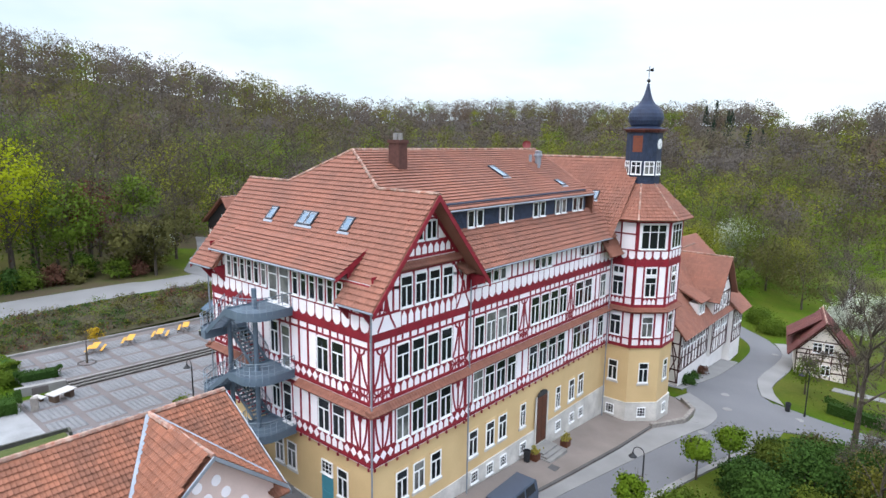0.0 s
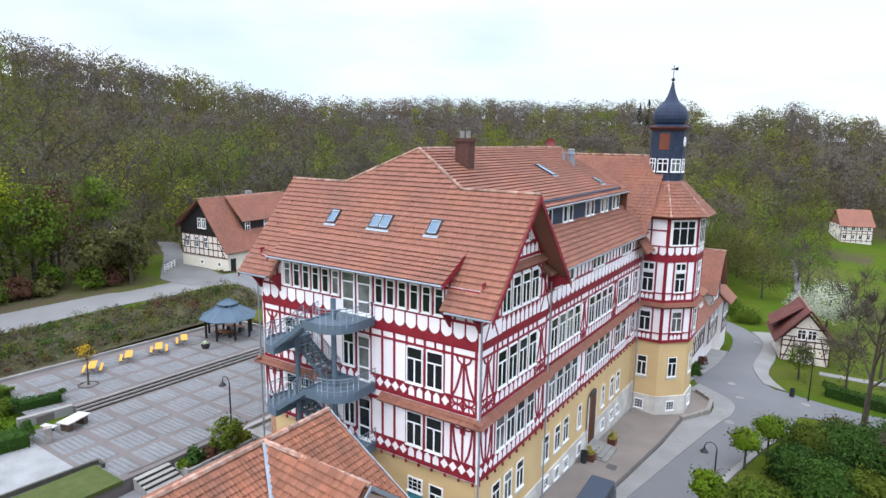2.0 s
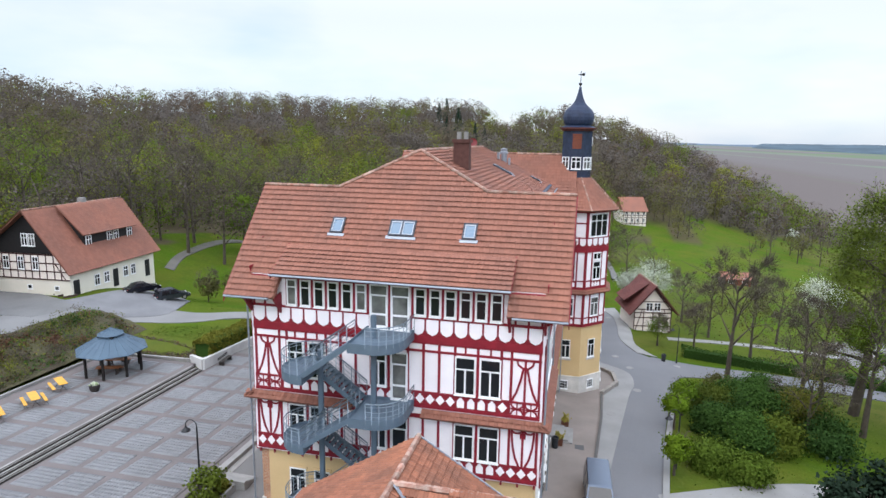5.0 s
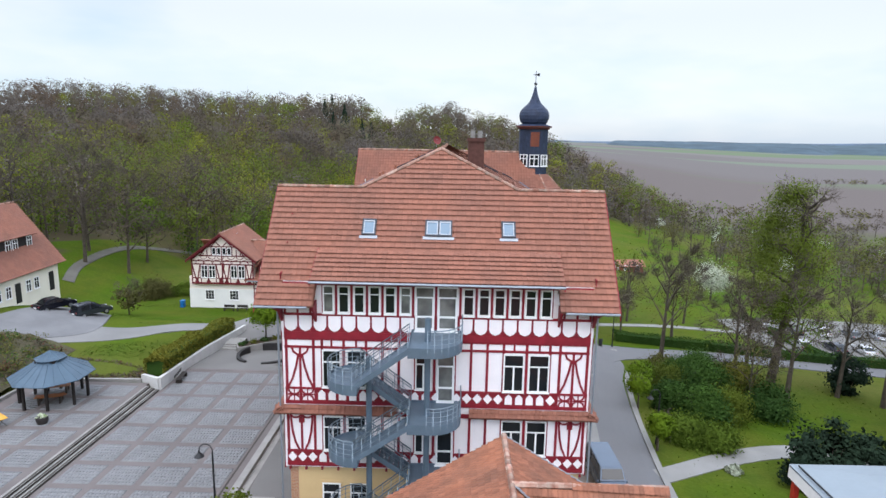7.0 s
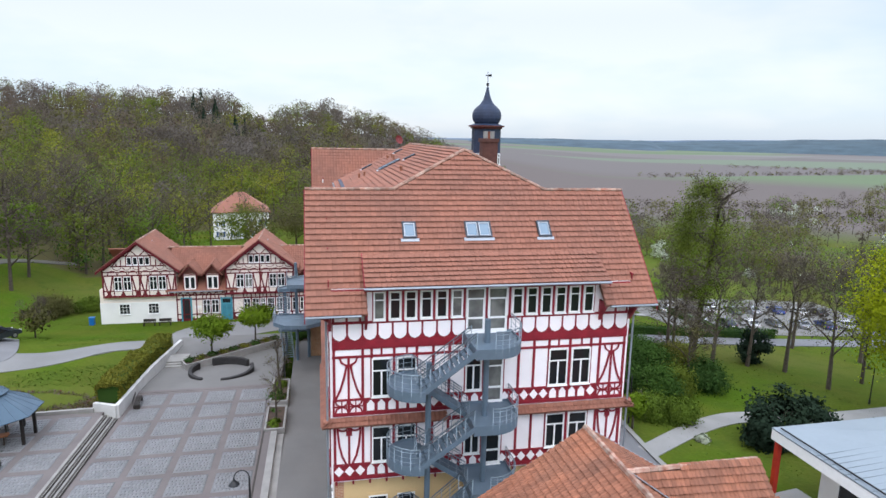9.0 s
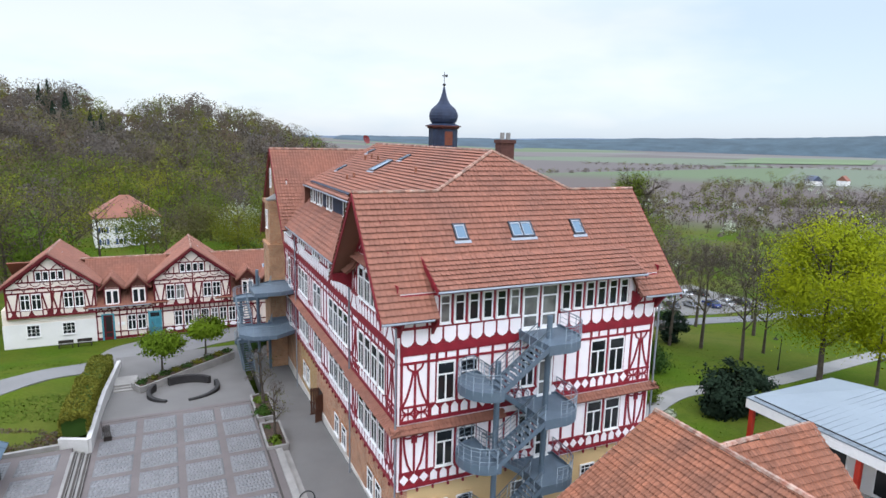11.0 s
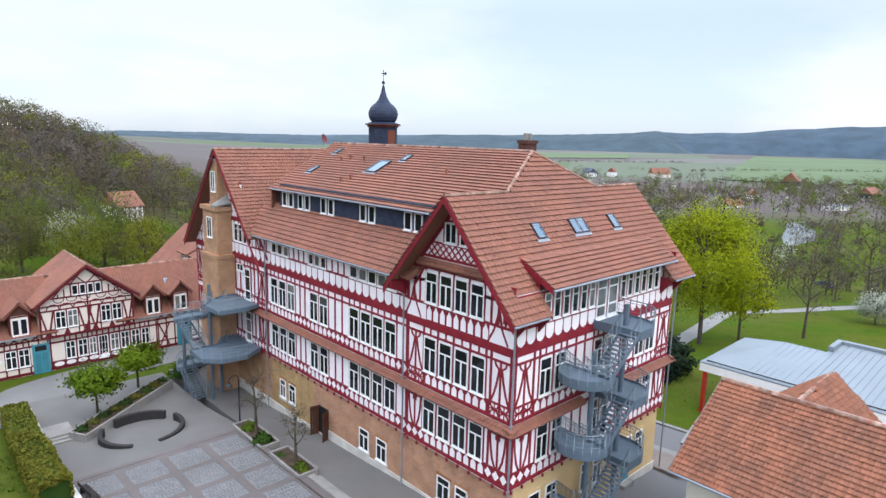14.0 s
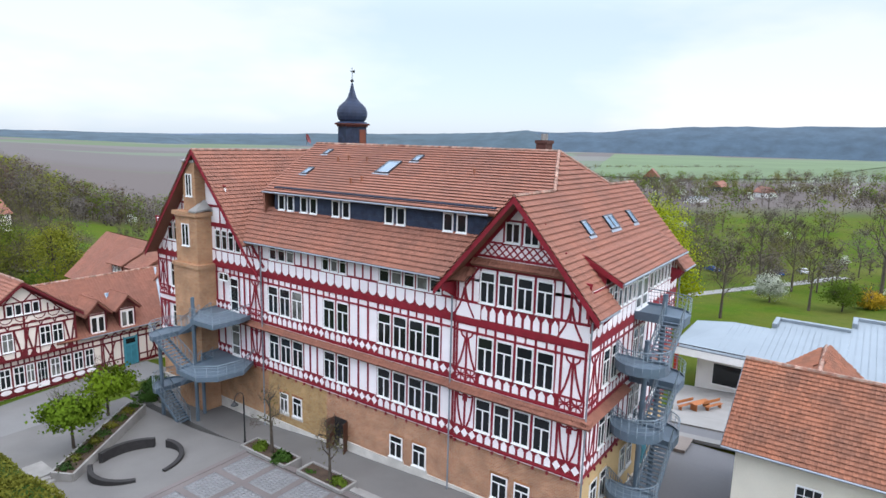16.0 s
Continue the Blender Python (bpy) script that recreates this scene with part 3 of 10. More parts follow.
gable_wall(-0.12, -1, -0.1, SY + 0.1, 16.0, RZ - 0.2)
gable_wall(SX + 0.12, 1, -0.1, SY + 0.1, 16.0, RZ - 0.2)
gable_wall(-0.06, -1, 28.4, 44.9, 13.5, 23.2)

# roofs: southern cross wing, hipped upper roof, lower slopes, northern wing
K = (RZ - 15.35) / 5.55
YM = SY / 2
XW, XE, RX, TOP = -1.4, 19.35, 8.95, 24.16
APEX = (RX, YM + (TOP - RZ) / K, TOP)
UP0, UPK = 20.2, (24.16 - 20.2) / (8.95 - 0.95)
hx = 0.95 + (RZ - UP0) / UPK
roofs = {
    "south": [(XW, -1, 15.35), (1.95, -1, 15.35), (1.95, 1.2, 15.35 + 2.2 * K), (16.0, 1.2, 15.35 + 2.2 * K), (16.0, -1, 15.35), (XE, -1, 15.35), (XE, YM, RZ), (2 * RX - hx, YM, RZ), APEX, (hx, YM, RZ), (XW, YM, RZ)],
    "bay_n_w": [(XW, YM, RZ), (hx, YM, RZ), (hx + 2, YM + 3, RZ - 3 * K), (1.0, 10.1, 15.35), (XW, 10.1, 15.35)],
    "bay_n_e": [(XE, YM, RZ), (2 * RX - hx, YM, RZ), (2 * RX - hx - 2, YM + 3, RZ - 3 * K), (2 * RX - 1.0, 10.1, 15.35), (XE, 10.1, 15.35)],
    "upper_w": [(0.95, 5.8, UP0), (hx, YM, RZ), APEX, (RX, 31.8, TOP), (0.95, 29.8, UP0)],
    "upper_e": [(2 * RX - 0.95, 5.8, UP0), (2 * RX - hx, YM, RZ), APEX, (RX, 31.8, TOP), (2 * RX - 0.95, 29.8, UP0)],
    "lower_w": [(-0.8, 8.3, 16.05), (-0.8, 31.5, 16.05), (1.45, 31.5, 18.8), (1.45, 6.0, 18.8)],
    "lower_e": [(2 * RX + 0.8, 8.3, 16.05), (2 * RX + 0.8, 31.5, 16.05), (2 * RX - 1.45, 31.5, 18.8), (2 * RX - 1.45, 6.0, 18.8)],
    "wing_s": [(-1.25, 27.9, 13.35), (-1.25, 36.5, 23.4), (18.7, 36.5, 23.4), (18.7, 27.9, 13.35)],
    "wing_n": [(-1.25, 45.1, 13.35), (-1.25, 36.5, 23.4), (18.7, 36.5, 23.4), (18.7, 45.1, 13.35)],
    "shed_dormer": [(1.8, -1.05, 16.85), (16.15, -1.05, 16.85), (16.15, 1.45, 18.25), (1.8, 1.45, 18.25)],
}
# the wing's southern slope shows only beside the main roof
roofs["wing_s"] = [(-1.25, 29.9, 15.69), (-1.25, 36.5, 23.4), (18.7, 36.5, 23.4), (18.7, 29.9, 15.69)]
for key, pts in roofs.items():
    roof_bm = bmesh.new()
    slab(roof_bm, pts, 0.14)
    tiles("school", pts)
    bmesh.ops.recalc_face_normals(roof_bm, faces=roof_bm.faces)
    roof = part("roof", roof_bm, TILE, school, "clay tile roof plane")


# ---------------------------------------------------------------- timber frames of the main building
def fill_posts(spans, u0, u1, most=1.0):
    """Places of posts in the gaps between spans (windows and figures) from u0 to u1."""
    spots, at = [], u0
    for a, b in sorted(spans) + [(u1, u1)]:
        gap = a - at
        if gap > 0.35:
            k = max(1, round(gap / most))
            spots += [at + gap * i / k for i in range(k + 1)]
        elif gap > 0.02:
            spots.append((a + at) / 2)
        else:
            spots.append(a)
        at = max(at, b)
    out = []
    for s in sorted(spots):
        if not out or s - out[-1] > 0.16:
            out.append(s)
    return out


def band(w, u0, u1, z0, z1, windows, skip=(), pitch=0.62):
    """The red breast band with white fields: pickets under the windows, diamonds elsewhere."""
    at = u0
    for a, b in sorted(skip) + [(u1, u1)]:
        if a - at > 0.05:
            w.board(at, a, z0, z1, RED_BOARD, 0.028)
        at = b
    k = max(1, round((u1 - u0) / pitch))
    p = (u1 - u0) / k
    h = z1 - z0
    for i in range(k):
        u = u0 + (i + 0.5) * p
        if any(a - 0.1 < u < b + 0.1 for a, b in skip):
            continue
        if any(a - 0.1 < u < b + 0.1 for a, b in windows):
            w.field("picket", u, (z0 + z1) / 2 + 0.02, p * 0.70, h * 0.90)
        else:
            w.field("diamond", u, (z0 + z1) / 2, p * 0.90, h * 0.86)


def figure_high(w, a, b, zb, zs, zt):
    """Corner figure of the upper storey: flared struts to a middle post, a half ring above, crossing arcs below."""
    c, half = (a + b) / 2, (b - a) / 2
    w.post(c, zs, zt, 0.13)
    pts = [(0.98, 0.0), (0.62, 0.22), (0.34, 0.5), (0.14, 0.80)]
    for s in (-1, 1):
        for (p, q), (r, t) in zip(pts, pts[1:]):
            w.beam((c + s * half * p, zs + (zt - zs) * q), (c + s * half * r, zs + (zt - zs) * t + 0.03), 0.12, 0.052)
    w.arc(c, zt - 0.02, half * 0.62, 180, 360, 0.11)
    w.board(a, b, zb, zs, PLASTER, 0.012, "infill")
    h = (zs - zb) / 2
    for s in (-1, 1):
        w.arc(c + s * half * 0.5, zb, half * 0.46, 0, 180, 0.10)
        w.arc(c + s * half * 0.5, zs, half * 0.46, 180, 360, 0.10)
        w.beam((c + s * half * 0.5, zb), (c + s * half * 0.5, zs), 0.07, 0.04)
    w.rail(a, b, zb + h, 0.08, 0.045)
    w.post(c, zb, zs, 0.13)


def figure_low(w, a, b, zs, zt):
    """Corner figure of the lower storey: struts bowed outward like a tulip, arcs and a lozenge above."""
    c, half = (a + b) / 2, (b - a) / 2
    w.post(c, zs, zt, 0.13)
    pts = [(0.18, 0.0), (0.50, 0.22), (0.70, 0.5), (0.80, 0.80), (0.82, 1.0)]
    for s in (-1, 1):
        for (p, q), (r, t) in zip(pts, pts[1:]):
            w.beam((c + s * half * p, zs + (zt - zs) * q), (c + s * half * r, zs + (zt - zs) * t + 0.03), 0.12, 0.052)
        w.arc(c + s * half * 0.45, zt + 0.02, half * 0.42, 180, 360, 0.10)
    m = w.board(c - 0.17, c + 0.17, zt - 0.62, zt - 0.28, RED_BOARD, 0.055)


def storey(w, u0, u1, z0, windows, figures=(), upper=True, doors=(), style="transom", posts=1.0, mid=()):
    """A timbered storey on the wall w: band, windows, posts and rails. upper: the middle storey, else the lower."""
    zb, zs = z0 + 0.30, z0 + 1.05
    wz0, wz1 = (zs + 0.14, zs + 2.48) if upper else (zs + 0.10, zs + 2.34)
    zl = wz1 + 0.14
    zt = z0 + (4.2 if upper else 3.62)
    spans = list(windows) + list(doors)
    band(w, u0, u1, zb, zs, windows, [f for f in figures] if upper else [])
    if doors:
        for a, b in doors:
            w.window(a, b, z0 + 0.35, wz1 - 0.1, "door", name="door")
            w.board(a - 0.06, b + 0.06, z0 + 0.05, z0 + 0.36, PLASTER, 0.05, "threshold")
    w.rail(u0, u1, z0 + 0.20, 0.20, 0.075)
    edges = [u0] + [k for d in doors for k in d] + [u1]
    for a, b in zip(edges[::2], edges[1::2]):
        w.rail(a, b, zs + 0.03, 0.12, 0.06)
    w.rail(u0, u1, zl, 0.14)
    w.rail(u0, u1, zt, 0.18)
    for a, b in windows:
        w.window(a, b, wz0, wz1, style)
    for f in figures:
        (figure_high(w, f[0], f[1], zb, zs, zl) if upper else figure_low(w, f[0], f[1], zs, zl))
    for u in fill_posts(spans + list(figures), u0 + 0.09, u1 - 0.09, posts):
        w.post(u, zs, zt, 0.15)
    # short posts over the windows and a row of beam ends below the storey
    for a, b in spans:
        w.post((a + b) / 2, zl, zt, 0.11)
    if not upper:
        k = int((u1 - u0) / 0.95)
        for i in range(k + 1):
            w.board(u0 + 0.1 + i * (u1 - u0 - 0.3) / k, u0 + 0.22 + i * (u1 - u0 - 0.3) / k, z0 - 0.16, z0 + 0.03, RED_BOARD, 0.10, "beam_end")


def attic(w, u0, u1, windows, doors=(), z0=Z3, top=16.5, style="narrow", pickets=False, pitch=0.86, wz0=14.75, wz1=16.4):
    """The attic storey: a broad red beam with white shields above it, then windows under the eaves."""
    w.board(u0, u1, z0 - 0.05, 14.6, RED_BOARD, 0.03)
    w.rail(u0, u1, z0 + 0.17, 0.40, 0.08)
    k = round((u1 - u0) / pitch)
    p = (u1 - u0) / k
    for i in range(k):
        u = u0 + (i + 0.5) * p
        if any(a - 0.15 < u < b + 0.15 for a, b in doors):
            continue
        if pickets:
            if windows[0][0] - 0.2 < u < windows[-1][1] + 0.2:
                w.field("picket", u, 14.08, p * 0.70, 0.92)
            else:
                w.board(u - p / 2 - 0.01, u + p / 2 + 0.01, z0 + 0.36, 14.6, PLASTER, 0.04, "infill")
        else:
            w.field("shield", u, 14.08, p * 0.86, 1.00)
    edges = [u0] + [q for d in doors for q in d] + [u1]
    for a, b in zip(edges[::2], edges[1::2]):
        w.rail(a, b, 14.63, 0.15, 0.06)
    for a, b in windows:
        w.window(a, b, wz0, wz1, style)
    for a, b in doors:
        w.window(a, b, 13.78, wz1 + 0.05, "door", name="door")
    for u in fill_posts(list(windows) + list(doors), u0 + 0.09, u1 - 0.09, pitch):
        w.post(u, 14.6, top, 0.13)
    w.rail(u0, u1, top - 0.02, 0.15)


def row(a, b, n, gap=0.2):
    """n windows side by side from a to b."""
    w = (b - a - gap * (n - 1)) / n
    return [(a + i * (w + gap), a + i * (w + gap) + w) for i in range(n)]


def flip(y0, spans):
    """Spans along y as spans along a western wall that begins at y0 and runs south."""
    return sorted((y0 - b, y0 - a) for a, b in spans)


# south front
s_win = [(2.23, 3.36), (3.68, 4.84), (12.97, 14.2), (14.45, 15.69)]
for up, z in ((False, Z1), (True, Z2)):
    storey(wall_south, 0, SX, z, s_win + [(7.76, 8.75)], [(0.12, 1.72), (16.28, 17.88)], up, [(9.03, 10.1)])
attic(wall_south, 0, SX, row(2.33, 7.5, 6, 0.24) + row(10.5, 15.66, 6, 0.24), [(7.71, 8.85), (9.02, 10.2)])
# east and west bays
for w, wins3, wins in ((wall_east, row(2.36, 7.42, 4, 0.22), row(2.0, 7.45, 4, 0.22)), (wall_west, row(1.75, 6.8, 4, 0.22), row(1.7, 7.1, 4, 0.22))):
    storey(w, 0, SY, Z1, wins, [(0.12, 1.6), (SY - 1.6, SY - 0.12)], False)
    storey(w, 0, SY, Z2, wins, [(0.12, 1.6), (SY - 1.6, SY - 0.12)], True)
    attic(w, 0, SY, wins3, pickets=True, pitch=0.62, wz0=14.72, wz1=16.75, style="transom", top=17.0)
    # the gable: struts, a tiled string course, a lattice and two small windows
    w.board(0.75, SY - 0.75, 17.0, 17.12, RED_BOARD, 0.06)
    for c in (wins3[0][0] - 1.15, wins3[-1][1] + 1.15):
        for s in (-1, 1):
            for (p, q), (r, t) in zip(((0.75, 13.6), (0.34, 14.35), (0.1, 15.1)), ((0.34, 14.35), (0.1, 15.1), (0.03, 15.5))):
                w.beam((c + s * p, q), (c + s * r, t), 0.13, 0.055)
    w.rail(YM - 3.3, YM + 3.3, 17.75, 0.16)
    for a, b in ((YM - 1.15, YM - 0.12), (YM + 0.12, YM + 1.15)):
        w.window(a, b, 18.75, 20.0, "two")
    w.rail(YM - 2.5, YM + 2.5, 18.66, 0.12)
    if w is wall_east:
        w.board(YM - 2.75, YM + 2.75, 17.82, 18.62, RED_BOARD, 0.03)
        for k in range(-4, 5):
            w.field("picket", YM + k * 0.58, 18.2, 0.42, 0.66)
    for k in range(-5, 6) if w is wall_west else ():
        u = YM + k * 0.52
        for s in (-1, 1):
            if abs(u + s * 0.8 - YM) < 3.0:
                w.beam((u, 17.82), (u + s * 0.80, 18.62), 0.085, 0.045)
    for u in (YM - 1.25, YM, YM + 1.25):
        w.post(u, 18.66, 20.3, 0.12)
    w.rail(YM - 1.5, YM + 1.5, 20.1, 0.12)
    # raking timbers along the roof's edge
    for s in (-1, 1):
        w.beam((YM + s * 4.75, 15.9), (YM, RZ - 0.35), 0.24, 0.07)
        w.beam((YM + s * 3.9, 15.6), (YM + s * 2.9, 17.0), 0.12)
# long east front
e_win = row(10.05, 15.7, 4) + row(17.6, 23.5, 4) + row(25.0, 28.2, 2)
for up, z in ((False, Z1), (True, Z2)):
    storey(wall_eastm, SY + 0.1, 32.2, z, e_win + [(29.9, 31.1)], [(15.95, 17.35), (23.7, 24.8)] if up else [], up)
attic(wall_eastm, SY + 0.1, 32.2, row(10.3, 13.9, 4, 0.15) + row(17.9, 20.6, 3, 0.15) + row(25.6, 28.2, 3, 0.15), wz0=14.72, wz1=15.95, top=16.1)
# long west front
w_win = flip(NY, row(24.0, 28.2, 3) + row(18.9, 21.6, 2) + row(10.4, 16.0, 4))
for up, z in ((False, Z1), (True, Z2)):
    storey(wall_westm, 0.0, NY - SY - 0.1, z, w_win, [], up, posts=0.95)
attic(wall_westm, 0.0, NY - SY - 0.1, flip(NY, row(24.9, 27.9, 3, 0.15) + row(19.1, 21.7, 3, 0.15) + row(10.4, 15.9, 5, 0.15)), wz0=14.72, wz1=15.95, top=16.1)
# western gable of the north wing, behind its brick stair tower
g0 = WY
wing_win = [(g0 - 42.6, g0 - 41.4), (g0 - 41.2, g0 - 40.2)]
wing_door = [(g0 - 33.3, g0 - 32.1)]
for up, z in ((False, Z1), (True, Z2)):
    storey(wall_wing, 0.1, WY - NY, z, wing_win, [(0.2, 1.6), (WY - NY - 1.6, WY - NY - 0.1)], up, wing_door)
    wall_wing.window(g0 - 34.9, g0 - 33.5, z + 3.0, z + 3.7, "two")
attic(wall_wing, 0.1, WY - NY - 0.1, row(g0 - 42.8, g0 - 39.9, 3, 0.15) + row(g0 - 35.2, g0 - 31.6, 4, 0.15), wz0=14.75, wz1=16.5, top=16.8)
mid_w = g0 - 36.65
wall_wing.rail(mid_w - 5.4, mid_w + 5.4, 16.9, 0.34, 0.07)
wall_wing.rail(mid_w - 3.9, mid_w + 3.9, 18.55, 0.2, 0.07)
for a in (-3.6, -2.7, 2.2, 3.1):
    wall_wing.post(mid_w + a, 17.0, 18.5, 0.12)
    wall_wing.field("picket", mid_w + a + 0.4, 17.4, 0.4, 0.6)
for a in (-3.3, 2.2):
    wall_wing.window(mid_w + a, mid_w + a + 1.0, 18.75, 20.2, "transom")
for s in (-1, 1):
    wall_wing.beam((mid_w + s * 8.0, 13.9), (mid_w, 23.0), 0.24, 0.07)
    wall_wing.beam((mid_w + s * 6.9, 13.7), (mid_w + s * 5.6, 16.4), 0.12)
    wall_wing.rail(mid_w + s * 2.6 - 0.6, mid_w + s * 2.6 + 0.6, 20.4, 0.12)

# ground floor windows in the masonry
gf_south = Wall((0, 0.18, 0), (1, 0, 0), part("south_sills", mesh_of("south_sills", [], []), PLINTH, school))
gf_east = Wall((SX - 0.18, 0, 0), (0, 1, 0), part("east_sills", mesh_of("east_sills", [], []), PLINTH, school))
gf_west = Wall((0.18, NY, 0), (0, -1, 0), part("west_sills", mesh_of("west_sills", [], []), PLINTH, school))


def gf_window(w, a, b, z0, z1):
    w.window(a, b, z0, z1, "transom")
    w.board(a - 0.12, b + 0.12, z0 - 0.28, z0 - 0.06, PLINTH, 0.10, "sill")
    w.board(a - 0.1, b + 0.1, z1 - 0.02, z1 + 0.16, OCHRE if w is not gf_west else BRICKWALL, 0.05, "lintel")


for a, b in ((2.07, 3.2), (3.79, 4.87), (7.6, 8.6), (9.05, 10.1), (14.6, 15.65)):
    gf_window(gf_south, a, b, 1.75, 3.75)
# teal service door with a glazed top
gf_south.board(12.95, 14.1, 0.2, 2.75, TEAL, 0.05, "door")
gf_south.window(12.95, 14.1, 2.78, 3.75, "bars")
for k in range(2):
    gf_south.board(13.05 + 0.5 * k, 13.45 + 0.5 * k, 0.5, 1.5, TEAL, 0.075, "door_panel")
gf_south.board(12.85, 14.2, -0.6, 0.2, CONCRETE, 0.5, "door_step")
for c, w, z in ((2.86, 1.1, 1.55), (4.5, 1.1, 1.5), (6.25, 1.1, 1.5), (10.51, 1.1, 1.48), (12.68, 1.1, 1.42), (14.35, 1.1, 1.42), (17.31, 0.8, 1.35), (23.12, 0.8, 1.05), (25.63, 1.05, 1.0), (27.39, 1.05, 1.05)):
    gf_window(gf_east, c - w / 2, c + w / 2, z, z + 2.05)
plw = Wall((SX - 0.08, 0, 0), (0, 1, 0), gf_east.parent)
for c, z in ((10.63, -0.26), (12.6, -0.42), (14.45, -0.5), (17.35, -0.52), (23.18, -0.68), (25.72, -0.78), (27.51, -0.83)):
    plw.window(c - 0.47, c + 0.47, z - 0.5, z + 0.45, "bars")
for a, b in ((11.5, 12.7), (13.65, 14.85), (24.4, 25.5), (26.1, 27.1), (3.3, 4.4), (4.9, 6.1)):
    gf_window(gf_west, NY - b, NY - a, 1.6, 3.3)
# entrance on the east side: a tall round-headed oak door with stone steps
gf_door = Wall((SX - 0.06, 0, 0), (0, 1, 0), gf_east.parent)
gf_door.board(19.35, 21.05, -1.15, 3.2, WOOD, 0.03, "entrance_door")
for u in (19.15, 21.05):
    gf_door.board(u, u + 0.2, -1.15, 3.3, PLINTH, 0.07, "door_jamb")
bm = bmesh.new()
prism(bm, [(20.2 + 0.86 * math.cos(radians(k * 20)), 0, 3.2 + 0.55 * math.sin(radians(k * 20))) for k in range(10)], (0, -0.06, 0), (0, 0, 0))
part("fanlight", bm, GLASS, school, "dark round-headed fanlight").matrix_basis = gf_door.m.copy()
for z in (-0.9, 0.15, 1.2, 2.25):
    for u in (19.42, 20.24):
        gf_door.board(u + 0.05, u + 0.65, z, z + 0.9, mat("door_panel", (0.11, 0.04, 0.022), 0.5), 0.045, "door_panel")
bm = bmesh.new()
for i in range(3):
    cuboid(bm, SX - 0.1, SX + 2.0 - 0.4 * i, 18.5 + 0.15 * i, 21.4 - 0.15 * i, -3.0, -1.62 + 0.17 * i)
part("entrance_steps", rounded(bm, 0.02), CONCRETE, school, "pale stone entrance steps")
# yard door on the west side: a pair of open brown leaves
# black board painted in for the shade inside the opening
gf_west.board(NY - 20.6, NY - 19.2, 0.2, 3.0, BLACK, 0.02, "doorway")
for u, a in ((NY - 20.6, -100), (NY - 19.2, -70)):
    bm = bmesh.new()
    for k in range(4):
        cuboid(bm, 0.03 + k * 0.2, 0.2 + k * 0.2, -0.05, 0, 0, 2.7)
    for z in (0.2, 1.3, 2.4):
        cuboid(bm, 0, 0.85, 0, 0.03, z, z + 0.14)
    leaf = part("door_leaf", bm, WOOD, school, "open brown plank door leaf")
    leaf.matrix_basis = gf_west.m @ pose(u, -0.05, 0.25, 0, 0, a)


# small tiled pent roofs over the lower storey
def pent(name, a, b, out, z=8.98, drop=0.38, depth=0.52):
    """A tiled ledge along a wall from a to b (x, y); out: the way out."""
    o = Vector((*out, 0))
    a, b = Vector((*a, 0)), Vector((*b, 0))
    pts = [a + o * depth + Vector((0, 0, z - drop)), b + o * depth + Vector((0, 0, z - drop)), b + o * 0.02 + Vector((0, 0, z)), a + o * 0.02 + Vector((0, 0, z))]
    bm = bmesh.new()
    slab(bm, pts, 0.10)
    bmesh.ops.recalc_face_normals(bm, faces=bm.faces)
    part(name, bm, TILE, school)
    tiles("school", pts, 0.26, 0.30)


pent("pent_roof", (-0.6, -0.02), (6.6, -0.02), (0, -1))
pent("pent_roof", (11.0, -0.02), (SX + 0.6, -0.02), (0, -1))
pent("pent_roof", (SX + 0.12, -0.55), (SX + 0.12, SY + 0.2), (1, 0))
pent("pent_roof", (SX, SY + 0.2), (SX, 32.4), (1, 0))
pent("pent_roof", (-0.12, -0.55), (-0.12, SY + 0.2), (-1, 0))
pent("pent_roof", (0, SY + 0.2), (0, 34.6), (-1, 0))
pent("pent_roof", (SX + 0.12, 1.2), (SX + 0.12, SY - 1.2), (1, 0), 17.55, 0.36, 0.42)
pent("pent_roof", (-0.12, 1.2), (-0.12, SY - 1.2), (-1, 0), 17.55, 0.36, 0.42)

# downpipes and gutters
for x, y, z0, z1 in ((-0.3, -0.2, 0.5, 15.2), (SX + 0.3, -0.2, -0.8, 15.2), (SX + 0.25, SY + 0.25, -1.2, 15.4), (-0.25, SY + 0.3, 0.5, 15.4), (-0.28, NY - 0.2, -0.5, 15.3), (SX + 0.3, 31.6, -2.6, 15.4)):
    bm = bmesh.new()
    bar(bm, (x, y, z0), (x, y, z1), 0.06)
    part("downpipe", bm, ZINC, school, "grey zinc downpipe")
for a, b in (((XW, -1.05, 15.30), (1.6, -1.05, 15.30)), ((16.3, -1.05, 15.30), (XE, -1.05, 15.30)), ((1.75, -1.12, 16.80), (16.2, -1.12, 16.80)), ((-0.85, 10.0, 16.0), (-0.85, 30.5, 16.0)),
             ((2 * RX + 0.85, 10.0, 16.0), (2 * RX + 0.85, 30.5, 16.0)), ((0.88, 7.6, 20.12), (0.88, 29.8, 20.12)), ((2 * RX - 0.88, 7.6, 20.12), (2 * RX - 0.88, 29.8, 20.12))):
    bm = bmesh.new()
    bar(bm, a, b, 0.075)
    part("gutter", bm, ZINC, school, "grey zinc gutter along the eaves")

# verge boards in dark red along the gables, with carved brackets at their feet
def red_piece(name, pts, a, b):
    bm = bmesh.new()
    prism(bm, pts, a, b)
    bmesh.ops.recalc_face_normals(bm, faces=bm.faces)
    part(name, bm, RED_BOARD, school)


